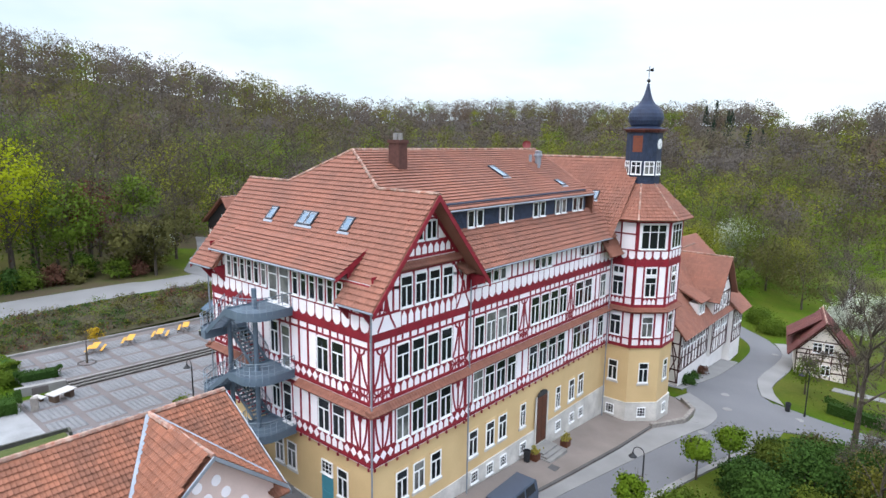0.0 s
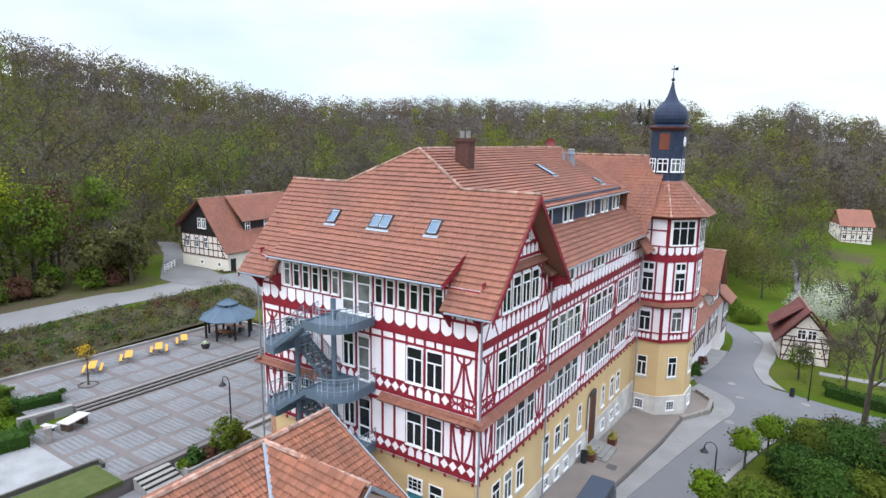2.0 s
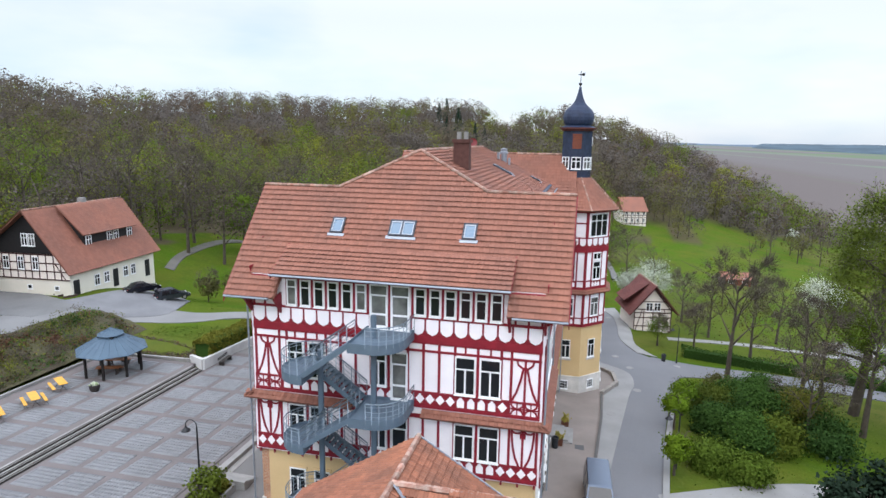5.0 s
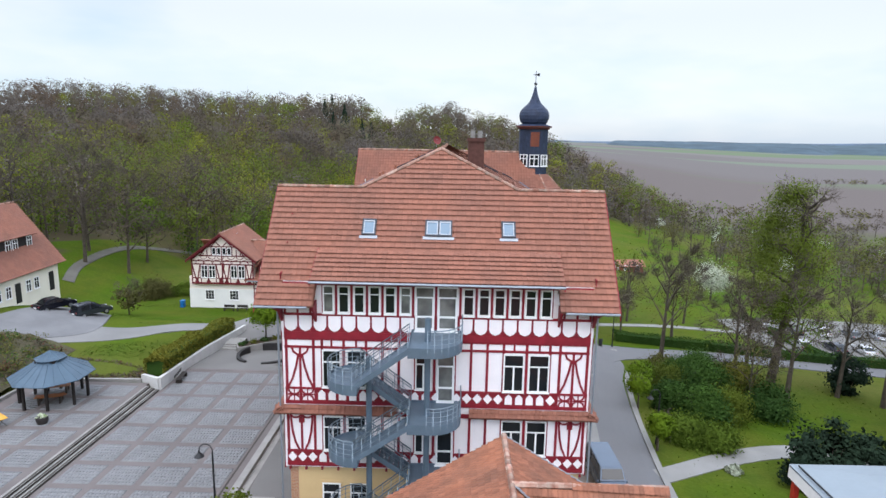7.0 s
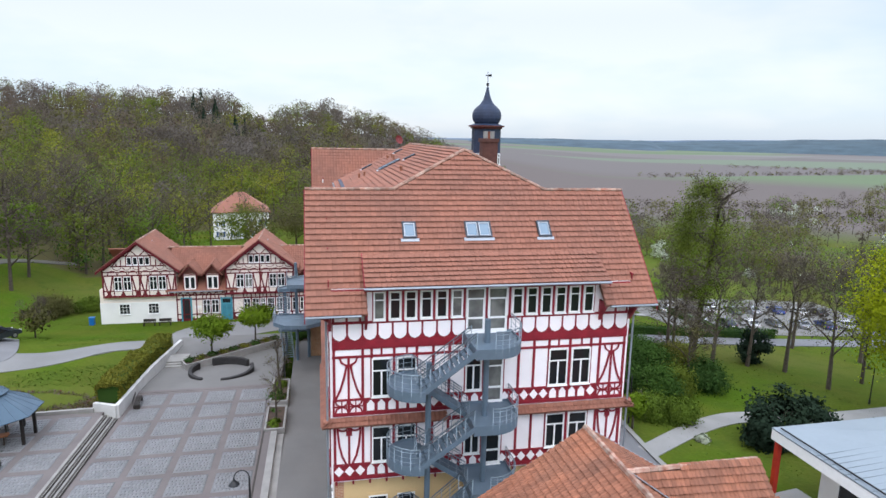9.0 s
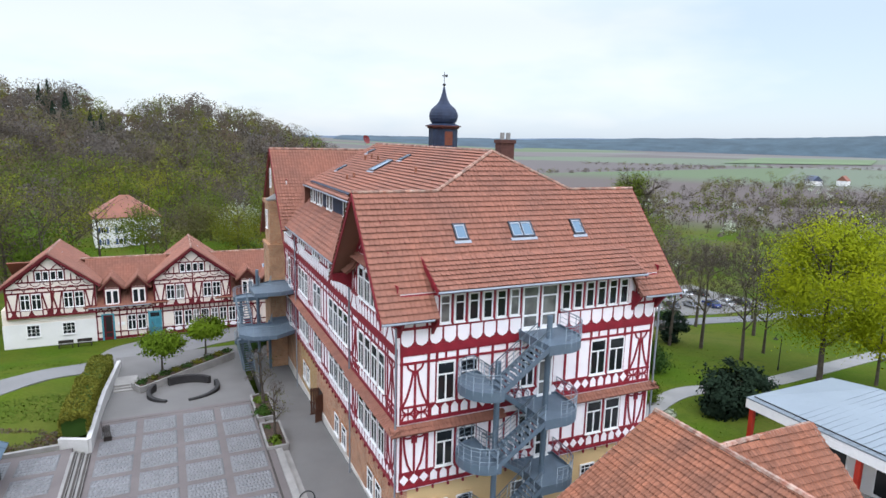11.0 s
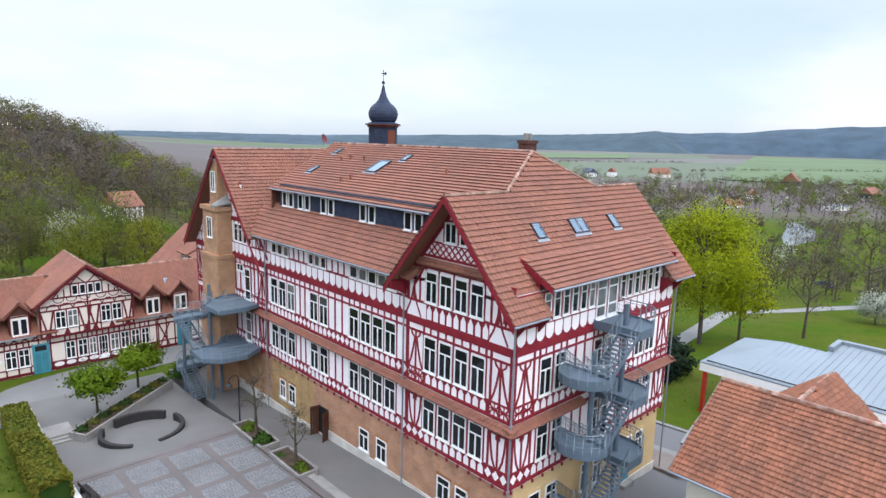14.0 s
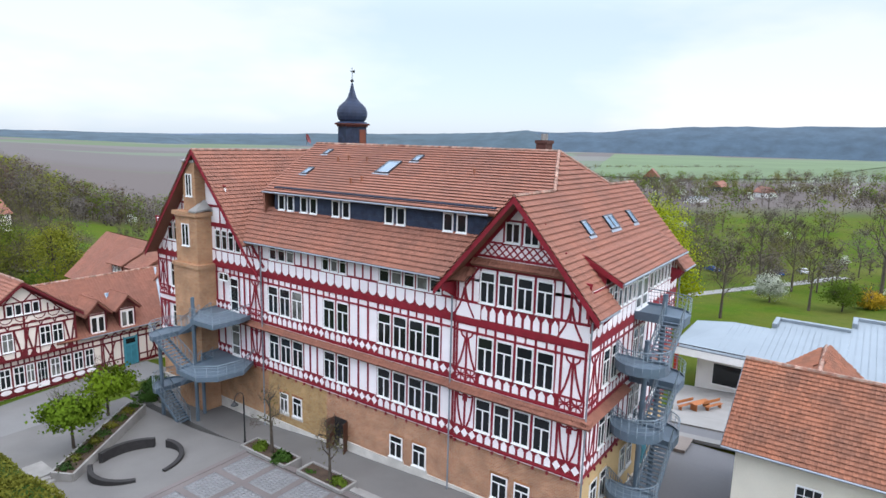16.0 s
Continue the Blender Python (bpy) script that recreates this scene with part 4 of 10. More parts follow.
for x in (XW, XE, -1.25):
    ym, zr, k, h = (YM, RZ, K, 5.55) if x != -1.25 else (36.5, 23.4, 10.05 / 8.6, 8.6)
    e = 0.05 if x > 5 else -0.05
    for s in (-1, 1):
        a, b = Vector((x, ym, zr + 0.02)), Vector((x, ym + s * h, zr + 0.02 - k * h))
        red_piece("verge_board", [a, b, b - Vector((0, 0, 0.42)), a - Vector((0, 0, 0.42))], (0, 0, 0), (e, 0, 0))
        if x != -1.25:
            y, z, q = ym + s * (h - 0.7), zr - k * (h - 0.7) - 0.3, -1 if x > 5 else 1
            red_piece("verge_bracket", [(x, y, z), (x, y, z - 0.5), (x + q * 0.4, y, z - 0.6), (x + q * 1.3, y, z - 1.1), (x + q * 1.3, y, z)], (0, -0.08, 0), (0, 0.08, 0))
# brackets of the south eaves
for x in (-0.1, 1.9, 16.1, 18.1):
    red_piece("eaves_bracket", [(x, -0.02, 14.2), (x, -0.1, 14.2), (x, -0.9, 15.2), (x, -0.9, 15.35), (x, -0.02, 15.5)], (-0.07, 0, 0), (0.07, 0, 0))
# cheeks and verge boards of the long shed dormer
for x in (1.95, 16.0):
    red_piece("dormer_cheek", [(x, 0.0, 15.6), (x, 0.0, 17.32), (x, 1.4, 18.1), (x, 1.4, 17.2)], (-0.05, 0, 0), (0.05, 0, 0))
for x in (1.76, 16.13):
    red_piece("dormer_verge", [(x, -1.08, 16.86), (x, 1.5, 18.3), (x, 1.5, 17.9), (x, -1.08, 16.58)], (0, 0, 0), (0.06, 0, 0))

# slate-hung dormers in the long roofs, with pairs of white windows
for x, s, pairs in ((1.35, -1, (27.3, 24.6, 21.0, 15.6, 10.4)), (2 * RX - 1.35, 1, (27.3, 24.2, 20.6, 15.8, 11.8))):
    bm = bmesh.new()
    cuboid(bm, min(x, x - s * 2.5), max(x, x - s * 2.5), 7.4, 28.8, 18.3, 20.6)
    part("dormer_wall", bm, SLATE, school, "dark slate dormer wall")
    dw = Wall((x, 29.0 if s < 0 else 0, 0), (0, s, 0), part("dormer_slates", mesh_of("dormer_slates", [], []), SLATE, school))
    for p in pairs:
        for q in (p - 0.95, p + 0.15):
            a = 29.0 - q - 0.8 if s < 0 else q
            dw.window(a, a + 0.8, 18.72, 19.98, "plain")
    bm = bmesh.new()
    for i in range(70):
        for j in range(5):
            y, z = 7.45 + i * 0.304 + (0.15 if j % 2 else 0), 18.5 + j * 0.34
            if y < 28.5 and not any(p - 1.3 < y < p + 1.0 for p in pairs):
                cuboid(bm, min(x, x + s * 0.03), max(x, x + s * 0.03), y, y + 0.29, z, z + 0.33)
    tagged(part("slate_cladding", bm, SLATE, school), kind="stuff")
# white casements of an open roof window end cheek
for key, tag in (("n_cheek_w", -1), ("n_cheek_e", 1)):
    bm = bmesh.new()
    ex = 0.95 if tag < 0 else 2 * RX - 0.95
    prism(bm, [(ex, 29.75, UP0 - 0.1), (RX, 31.75, TOP - 0.1), (RX, 31.75, 17.8), (ex, 29.75, 15.6)], (0, 0, 0), (0, -0.2, 0))
    bmesh.ops.recalc_face_normals(bm, faces=bm.faces)
    part("roof_cheek", bm, TILE, school)


# ridge and hip tiles
bm = bmesh.new()
for a, b in (((XW, YM, RZ), (hx, YM, RZ)), ((2 * RX - hx, YM, RZ), (XE, YM, RZ)), ((hx, YM, RZ), APEX), ((2 * RX - hx, YM, RZ), APEX), (APEX, (RX, 31.8, TOP)),
             ((-1.25, 36.5, 23.4), (17.2, 36.5, 23.4))):
    ridge_caps(bm, Vector(a) + Vector((0, 0, 0.03)), Vector(b) + Vector((0, 0, 0.03)))
tagged(part("ridge_tiles", bm, RIDGE, school, "half-round ridge tiles"), kind="stuff")


# roof windows
def roof_window(pts_key, x, y, w, h, panes=1):
    """A roof window lying in a roof plane at x, y."""
    o, u, v, n = plane_axes(roofs[pts_key])
    z = o.z - ((x - o.x) * n.x + (y - o.y) * n.y) / n.z
    m = Matrix((u, v, n)).transposed().to_4x4()
    m.translation = Vector((x, y, z)) + n * 0.06
    bm = bmesh.new()
    f = 0.09
    for a, b, c, d in ((-w / 2, w / 2, -h / 2, -h / 2 + f), (-w / 2, w / 2, h / 2 - f, h / 2), (-w / 2, -w / 2 + f, -h / 2 + f, h / 2 - f), (w / 2 - f, w / 2, -h / 2 + f, h / 2 - f)):
        cuboid(bm, a, b, c, d, 0, 0.12)
    if panes == 2:
        cuboid(bm, -0.05, 0.05, -h / 2 + f, h / 2 - f, 0, 0.12)
    ob = part("roof_window", bm, DARK_FRAME, school, "roof window with dark metal frame")
    ob.matrix_basis = m
    for k in range(panes):
        a = -w / 2 + f + k * (w / 2 - 0.04)
        b = a + (w - 2 * f if panes == 1 else w / 2 - f - 0.05)
        bm = bmesh.new()
        for q, r, c, d in ((a, b, -h / 2 + f, -h / 2 + f + 0.06), (a, b, h / 2 - f - 0.1, h / 2 - f), (a, a + 0.06, -h / 2 + f + 0.06, h / 2 - f - 0.1), (b - 0.06, b, -h / 2 + f + 0.06, h / 2 - f - 0.1)):
            cuboid(bm, q, r, c, d, 0.03, 0.10)
        part("sash", bm, ZINC, ob, "pale grey sash")
        bm = bmesh.new()
        cuboid(bm, a + 0.06, b - 0.06, -h / 2 + f + 0.06, h / 2 - f - 0.1, 0.02, 0.07)
        part("pane", bm, SKYGLASS, ob)
    bm = bmesh.new()
    cuboid(bm, -w / 2 - 0.12, w / 2 + 0.12, -h / 2 - 0.22, -h / 2 - 0.003, -0.02, 0.035)
    part("apron", bm, ZINC, ob, "zinc apron flashing")


DARK_FRAME = mat("anthracite_metal", (0.035, 0.042, 0.055), 0.4, 0.2, 2, 20, 0.03, metal=0.3)
SKYGLASS = bpy.data.materials.new("roof_window_glass")
SKYGLASS.use_nodes = True
sg = SKYGLASS.node_tree.nodes["Principled BSDF"]
sg.inputs["Base Color"].default_value, sg.inputs["Roughness"].default_value = (0.10, 0.17, 0.24, 1), 0.08
sg.inputs["Specular IOR Level"].default_value = 0.55
roof_window("south", 4.7, 2.55, 0.85, 1.15)
roof_window("south", 8.95, 2.55, 1.65, 1.15, 2)
roof_window("south", 13.2, 2.55, 0.85, 1.15)
roof_window("upper_w", 5.5, 19.8, 1.4, 2.0)
roof_window("upper_w", 7.0, 18.0, 0.7, 1.0)
roof_window("upper_w", 4.2, 27.8, 0.7, 1.1)
roof_window("upper_w", 7.4, 28.6, 0.6, 0.9)
roof_window("upper_e", 12.7, 19.9, 0.9, 1.9)
roof_window("upper_e", 15.0, 26.6, 0.8, 1.0)


# chimneys and vents
def chimney(x, y, zb, zt, w, d, cap=True):
    bm = bmesh.new()
    cuboid(bm, x - w / 2, x + w / 2, y - d / 2, y + d / 2, zb, zt - 0.25)
    cuboid(bm, x - w / 2 - 0.08, x + w / 2 + 0.08, y - d / 2 - 0.08, y + d / 2 + 0.08, zt - 0.25, zt)
    ch = part("chimney", bm, mat("chimney_brick", (0.10, 0.045, 0.036), 0.9, 0.3, 3, 20, 0.3), school, "dark brown brick chimney")
    if cap:
        bm = bmesh.new()
        for k in (-0.25, 0.25):
            bar(bm, (x + k, y, zt), (x + k, y, zt + 0.5), 0.16, 10)
        part("chimney_pot", bm, CONCRETE, ch, "pale chimney pot")
    return ch


chimney(11.3, 9.05, 22.4, 24.95, 1.1, 0.85)
bm = bmesh.new()
lathe(bm, [(0.30, 0), (0.30, 1.0), (0.42, 1.05), (0.42, 1.25), (0.30, 1.3), (0.36, 1.55), (0.1, 1.6)], 14, (11.75, 27.9, 22.5))
bar(bm, (11.3, 27.2, 22.8), (11.3, 27.2, 23.7), 0.14, 10)
bar(bm, (12.4, 27.0, 22.2), (12.4, 27.0, 23.2), 0.12, 10)
part("flue", bm, ZINC, school, "shiny metal flue")
bm = bmesh.new()
lathe(bm, [(0.02, 0), (0.3, 0.05), (0.45, 0.16), (0.47, 0.18), (0.30, 0.09), (0.02, 0.04)], 16)
dish = part("satellite_dish", bm, mat("dish_red", (0.16, 0.02, 0.02), 0.5), school, "dark red satellite dish")
dish.matrix_basis = pose(7.8, 31.9, 24.55, 70, 0, 30)
bm = bmesh.new()
bar(bm, (7.8, 31.9, 23.9), (7.8, 31.9, 24.7), 0.03)
part("dish_mast", bm, ZINC, school)
for x, y in ((3.0, 21.6), (3.4, 20.8), (5.4, 11.6), (6.0, 26.0), (6.3, 25.0), (6.2, 22.8)):
    z = UP0 + UPK * (x - 0.95)
    bm = bmesh.new()
    lathe(bm, [(0.09, 0), (0.09, 0.35), (0.15, 0.38), (0.1, 0.45)], 10, (x, y, z))
    part("roof_vent", bm, TILE_OLD, school, "small clay roof vent")


# ---------------------------------------------------------------- brickwork of the yard side
def brick_mat(name, c1, c2, mortar, scale=1.0):
    m = bpy.data.materials.new(name)
    m.use_nodes = True
    n, l = m.node_tree.nodes, m.node_tree.links
    b = n["Principled BSDF"]
    b.inputs["Roughness"].default_value = 0.9
    geo, mp, sep, comb, add = (n.new(k) for k in ("ShaderNodeNewGeometry", "ShaderNodeMapping", "ShaderNodeSeparateXYZ", "ShaderNodeCombineXYZ", "ShaderNodeMath"))
    br = n.new("ShaderNodeTexBrick")
    br.inputs["Color1"].default_value, br.inputs["Color2"].default_value, br.inputs["Mortar"].default_value = (*c1, 1), (*c2, 1), (*mortar, 1)
    br.inputs["Scale"].default_value = 1.0
    br.inputs["Brick Width"].default_value, br.inputs["Row Height"].default_value, br.inputs["Mortar Size"].default_value = 0.30, 0.105, 0.014
    no, mix = n.new("ShaderNodeTexNoise"), n.new("ShaderNodeMixRGB")
    no.inputs["Scale"].default_value, no.inputs["Detail"].default_value = 0.8, 6
    mix.blend_type = 'MULTIPLY'
    mix.inputs[0].default_value = 0.6
    ramp = n.new("ShaderNodeMapRange")
    ramp.inputs[1].default_value, ramp.inputs[2].default_value, ramp.inputs[3].default_value, ramp.inputs[4].default_value = 0.3, 0.7, 0.6, 1.35
    l.new(geo.outputs["Position"], sep.inputs[0])
    l.new(sep.outputs[0], add.inputs[0])
    l.new(sep.outputs[1], add.inputs[1])
    l.new(add.outputs[0], comb.inputs[0])
    l.new(sep.outputs[2], comb.inputs[1])
    l.new(comb.outputs[0], br.inputs["Vector"])
    l.new(geo.outputs["Position"], no.inputs["Vector"])
    l.new(no.outputs["Fac"], ramp.inputs[0])
    l.new(br.outputs["Color"], mix.inputs[1])
    l.new(ramp.outputs[0], mix.inputs[2])
    l.new(mix.outputs[0], b.inputs["Base Color"])
    bp = n.new("ShaderNodeBump")
    bp.inputs["Strength"].default_value, bp.inputs["Distance"].default_value = 0.4, 0.01
    l.new(br.outputs["Fac"], bp.inputs["Height"])
    bp.invert = True
    l.new(bp.outputs[0], b.inputs["Normal"])
    return m


BRICK = brick_mat("orange_brick", (0.44, 0.205, 0.105), (0.31, 0.13, 0.07), (0.44, 0.33, 0.235))
BRICK_OCHRE = brick_mat("yellow_brown_brick", (0.42, 0.255, 0.095), (0.30, 0.165, 0.060), (0.42, 0.32, 0.19))
BRICK_TOWER = brick_mat("tower_brick", (0.42, 0.215, 0.105), (0.31, 0.145, 0.074), (0.42, 0.30, 0.19))
body("brick_wall", [(0.10, 0.16), (0.6, 0.16), (0.6, 21.5), (0.10, 21.5)], -1.0, Z1 + 0.005, BRICK, "orange brown brick wall of the yard front")
body("brick_wall", [(0.10, 21.5), (0.6, 21.5), (0.6, NY - 0.4), (0.10, NY - 0.4)], -2.0, Z1 + 0.004, BRICK_OCHRE, "yellow brown brick wall")
body("brick_wall", [(0.10, NY - 0.4), (0.6, NY - 0.4), (0.6, WY), (0.10, WY)], -2.0, Z1 + 0.003, BRICK_TOWER, "orange brown brick wall of the wing")
body("stone_footing", [(0.02, 0.10), (0.3, 0.10), (0.3, 20.0), (0.02, 20.0)], -2.0, 1.3, PLINTH, "pale stone footing")
body("stone_footing", [(0.02, 20.004), (0.3, 20.004), (0.3, WY), (0.02, WY)], -2.0, 0.62, PLINTH, "pale stone footing")
for ob in list(school.children):
    if ob.name.startswith("west_sills"):
        ob.location.x -= 0.09
for ob in school.children:
    if ob.name.startswith(("window", "door")) and abs(ob.location.x - 0.18) < 1e-3:
        ob.location.x -= 0.08

# the stepped brick stair tower on the wing's gable
bm = bmesh.new()
cuboid(bm, -1.75, 0.0, 35.45, 39.35, -1.6, 13.0)
cuboid(bm, -1.85, 0.0, 35.35, 39.45, 13.0, 13.35)
cuboid(bm, -1.55, 0.0, 35.75, 39.05, 13.35, 17.6)
cuboid(bm, -1.75, 0.0, 35.55, 39.25, 17.6, 18.0)
cuboid(bm, -1.05, 0.2, 36.5, 38.35, 18.0, 22.3)
stair_tower = part("stair_tower", bm, BRICK_TOWER, school, "stepped yellow brown brick stair tower")
bm = bmesh.new()
prism(bm, [(-1.8, 35.5, 18.0), (-1.8, 36.5, 18.0), (-0.2, 36.5, 18.9), (-0.2, 35.5, 18.2)], (0, 0, 0), (0, 0, 0.15))
prism(bm, [(-1.15, 36.4, 22.3), (-1.15, 38.45, 22.3), (0, 38.45, 22.6), (0, 36.4, 22.6)], (0, 0, 0), (0, 0, 0.15))
part("coping", bm, CONCRETE, stair_tower, "pale stone coping")
tw = Wall((-1.55, 39.05, 0), (0, -1, 0), stair_tower)
for a, b, z0, z1, x in ((1.05, 2.15, 14.9, 16.9, -1.55), (1.2, 2.1, 19.3, 21.3, -1.05)):
    ww = Wall((x, 39.05, 0), (0, -1, 0), part("tower_sill", mesh_of("tower_sill", [], []), PLINTH, school))
    ww.window(a, b, z0, z1, "two")

# ---------------------------------------------------------------- the octagonal east tower with its onion dome
TX, TY, TR = 18.7, 36.5, 4.25


def octo(r, cx=TX, cy=TY):
    return [(cx + r * math.cos(radians(22.5 + 45 * i)), cy + r * math.sin(radians(22.5 + 45 * i))) for i in range(8)]


body("tower_base", octo(TR + 0.05), -6.0, -0.9, PLINTH, "pale stone base of the tower")
body("tower_ground_floor", octo(TR - 0.12), -0.9, Z1, OCHRE)
body("tower_wall", octo(TR), Z1, 17.9, PLASTER)
for k in (-2, -1, 0, 1):
    a = radians(45 * k)
    u = Vector((-math.sin(a), math.cos(a), 0))
    ap = TR * math.cos(radians(22.5))
    half = TR * math.sin(radians(22.5))
    o = Vector((TX, TY, 0)) + Vector((math.cos(a), math.sin(a), 0)) * ap - u * half
    w = Wall(o, u, part("tower_timbers", mesh_of("tower_timbers", [], []), RED, school))
    W2 = 2 * half
    c = half
    # lower and middle storeys
    for z0, h in ((Z1, 3.7), (Z2 + 0.1, 4.3)):
        w.rail(0, W2, z0 + 0.12, 0.3, 0.07)
        w.rail(0, W2, z0 + 0.95, 0.13)
        w.rail(0, W2, z0 + h - 0.1, 0.16)
        for q in (0.08, W2 - 0.08, c - 0.72, c + 0.72):
            w.post(q, z0, z0 + h, 0.16)
        w.board(c - 0.7, c + 0.7, z0 + 0.25, z0 + 0.9, RED_BOARD, 0.028)
        for q in (-0.42, 0, 0.42):
            w.field("picket", c + q, z0 + 0.57, 0.33, 0.55)
    w.window(c - 0.58, c + 0.58, Z1 + 1.1, Z1 + 3.2, "transom")
    w.window(c - 0.58, c + 0.58, Z2 + 1.15, Z2 + 3.15, "transom")
    w.window(c - 0.58, c + 0.58, Z2 + 3.35, Z2 + 4.1, "two")
    # top storey
    w.board(0, W2, 13.2, 14.7, RED_BOARD, 0.03)
    w.rail(0, W2, 13.4, 0.5, 0.08)
    for i in range(4):
        w.field("shield", (i + 0.5) * W2 / 4, 14.25, W2 / 4 * 0.76, 0.82)
    w.rail(0, W2, 14.72, 0.14, 0.06)
    for q in (0.08, W2 - 0.08):
        w.post(q, 14.7, 17.8, 0.18)
    if k in (0, 1):
        w.window(c - 1.25, c + 1.25, 14.85, 17.3, "triple")
    elif k == -1:
        w.window(c - 1.25, c + 1.25, 14.85, 17.3, "triple")
    else:
        w.rail(0, W2, 16.3, 0.14)
        w.post(c, 14.7, 17.8, 0.14)
    w.rail(0, W2, 17.5, 0.2, 0.07)
    # masonry storeys
    wg = Wall(o + Vector((math.cos(a), math.sin(a), 0)) * -0.1, u, part("tower_sills", mesh_of("tower_sills", [], []), PLINTH, school))
    gf_window(wg, c - 0.5, c + 0.5, 1.2, 3.3)
    wp = Wall(o + Vector((math.cos(a), math.sin(a), 0)) * 0.05, u, part("tower_sills", mesh_of("tower_sills", [], []), PLINTH, school))
    wp.window(c - 0.45, c + 0.45, -2.4, -1.4, "bars")
    e0, e1 = o + u * -0.2, o + u * (W2 + 0.2)
    d = Vector((math.cos(a), math.sin(a)))
    pent("pent_roof", (e0.x, e0.y), (e1.x, e1.y), d, 9.05)
# tent roof of the tower, cut by the wing's roof
bm = bmesh.new()
EV, TV = octo(5.15), octo(1.75)
caps = bmesh.new()
for i in range(8):
    j = (i + 1) % 8
    pts = [(*EV[i], 17.72), (*EV[j], 17.72), (*TV[j], 21.0), (*TV[i], 21.0)]
    if max(EV[i][0], EV[j][0]) > 17.5:
        slab(bm, pts, 0.14)
        tiles("school", pts)
    if EV[i][0] > 18:
        ridge_caps(caps, pts[0], pts[3], 0.11)
bmesh.ops.recalc_face_normals(bm, faces=bm.faces)
part("tower_roof", bm, TILE, school, "clay tiled tent roof of the tower")
part("hip_tiles", caps, RIDGE, school)
# the slate turret
turret = part("turret", bmesh.new(), SLATE, school, "dark slate turret with white windows and a clock")
bm = bmesh.new()
prism(bm, [(x, y, 0) for x, y in octo(1.68)], (0, 0, 20.4), (0, 0, 26.1))
part("turret_wall", bm, SLATE, turret)
bm = bmesh.new()
for r, z0, z1 in ((1.86, 26.0, 26.2), (2.1, 26.2, 26.36)):
    prism(bm, [(x, y, 0) for x, y in octo(r)], (0, 0, z0), (0, 0, z1))
part("cornice", bm, mat("cornice_brown", (0.10, 0.028, 0.02), 0.6), turret, "brown wooden cornice")
bm = bmesh.new()
for k in range(8):
    a = radians(45 * k)
    u = Vector((-math.sin(a), math.cos(a), 0))
    ap, half = 1.68 * math.cos(radians(22.5)), 1.68 * math.sin(radians(22.5))
    d = Vector((math.cos(a), math.sin(a), 0))
    o = Vector((TX, TY, 0)) + d * ap - u * half
    w = Wall(o, u, part("turret_front", mesh_of("turret_front", [], []), SLATE, school))
    if k in (0, 7, 6, 5, 1):
        w.window(half - 0.52, half + 0.52, 21.9, 23.2, "cross")
    if k in (2, 6):
        for j in range(8):
            w.board(half - 0.48, half + 0.48, 24.1 + j * 0.2, 24.28 + j * 0.2, mat("louvre_red_brown", (0.19, 0.055, 0.028), 0.6), 0.05, "louvre_slat")
    elif k == 0:
        bm2 = bmesh.new()
        lathe(bm2, [(0.5, 0), (0.5, 0.06), (0.44, 0.08)], 20)
        ck = part("clock_face", bm2, WHITE, turret, "round white clock face")
        ck.matrix_basis = Matrix.Translation(o + u * half + Vector((0, 0, 24.9))) @ Matrix.Rotation(a, 4, 'Z') @ Matrix.Rotation(radians(90), 4, 'Y')
        bm2 = bmesh.new()
        cuboid(bm2, -0.02, 0.02, 0, 0.3, 0.08, 0.1)
        cuboid(bm2, 0, 0.38, -0.015, 0.015, 0.08, 0.1)
        part("clock_pointer", bm2, BLACK, ck)
    # rows of slates
    for j in range(14):
        for i in range(5):
            p = o + u * ((i + (0.5 if j % 2 else 0)) * 2 * half / 5.5) + Vector((0, 0, 20.6 + j * 0.39))
            q = u * (2 * half / 5.5 * 0.96)
            prism(bm, [p, p + q, p + q + Vector((0, 0, 0.38)), p + Vector((0, 0, 0.38))], (0, 0, 0), d * 0.018)
bmesh.ops.recalc_face_normals(bm, faces=bm.faces)
tagged(part("slate_cladding", bm, SLATE, turret), kind="stuff")
# onion dome in rows of slates, with ball and vane
prof = [(1.95, 26.36), (1.32, 26.6), (1.50, 26.8), (1.64, 27.15), (1.68, 27.5), (1.62, 27.85), (1.44, 28.2), (1.14, 28.5), (0.82, 28.75), (0.60, 29.05), (0.43, 29.4), (0.28, 29.85), (0.17, 30.3), (0.09, 30.75)]
bm = bmesh.new()
fine = []
for (r0, z0), (r1, z1) in zip(prof, prof[1:]):
    for t in (0, 0.5):
        fine.append((r0 + (r1 - r0) * t + (0.035 if t == 0 else 0.03), z0 + (z1 - z0) * t))
        fine.append((r0 + (r1 - r0) * (t + 0.5), z0 + (z1 - z0) * (t + 0.48)))
lathe(bm, fine, 24, (TX, TY, 0))
part("onion_dome", bm, DOME, turret, "dark blue-grey slate onion dome")
bm = bmesh.new()
bar(bm, (TX, TY, 30.7), (TX, TY, 32.4), 0.035)
lathe(bm, [(0.02, -0.2), (0.14, -0.12), (0.2, 0), (0.14, 0.12), (0.02, 0.2)], 12, (TX, TY, 31.0))
cuboid(bm, TX - 0.28, TX + 0.3, TY - 0.015, TY + 0.015, 31.95, 32.05)
prism(bm, [(TX + 0.1, TY, 31.9), (TX + 0.42, TY, 31.85), (TX + 0.42, TY, 32.2), (TX + 0.1, TY, 32.1)], (0, -0.015, 0), (0, 0.015, 0))
part("weather_vane", bm, BLACK, turret, "metal weather vane with ball")
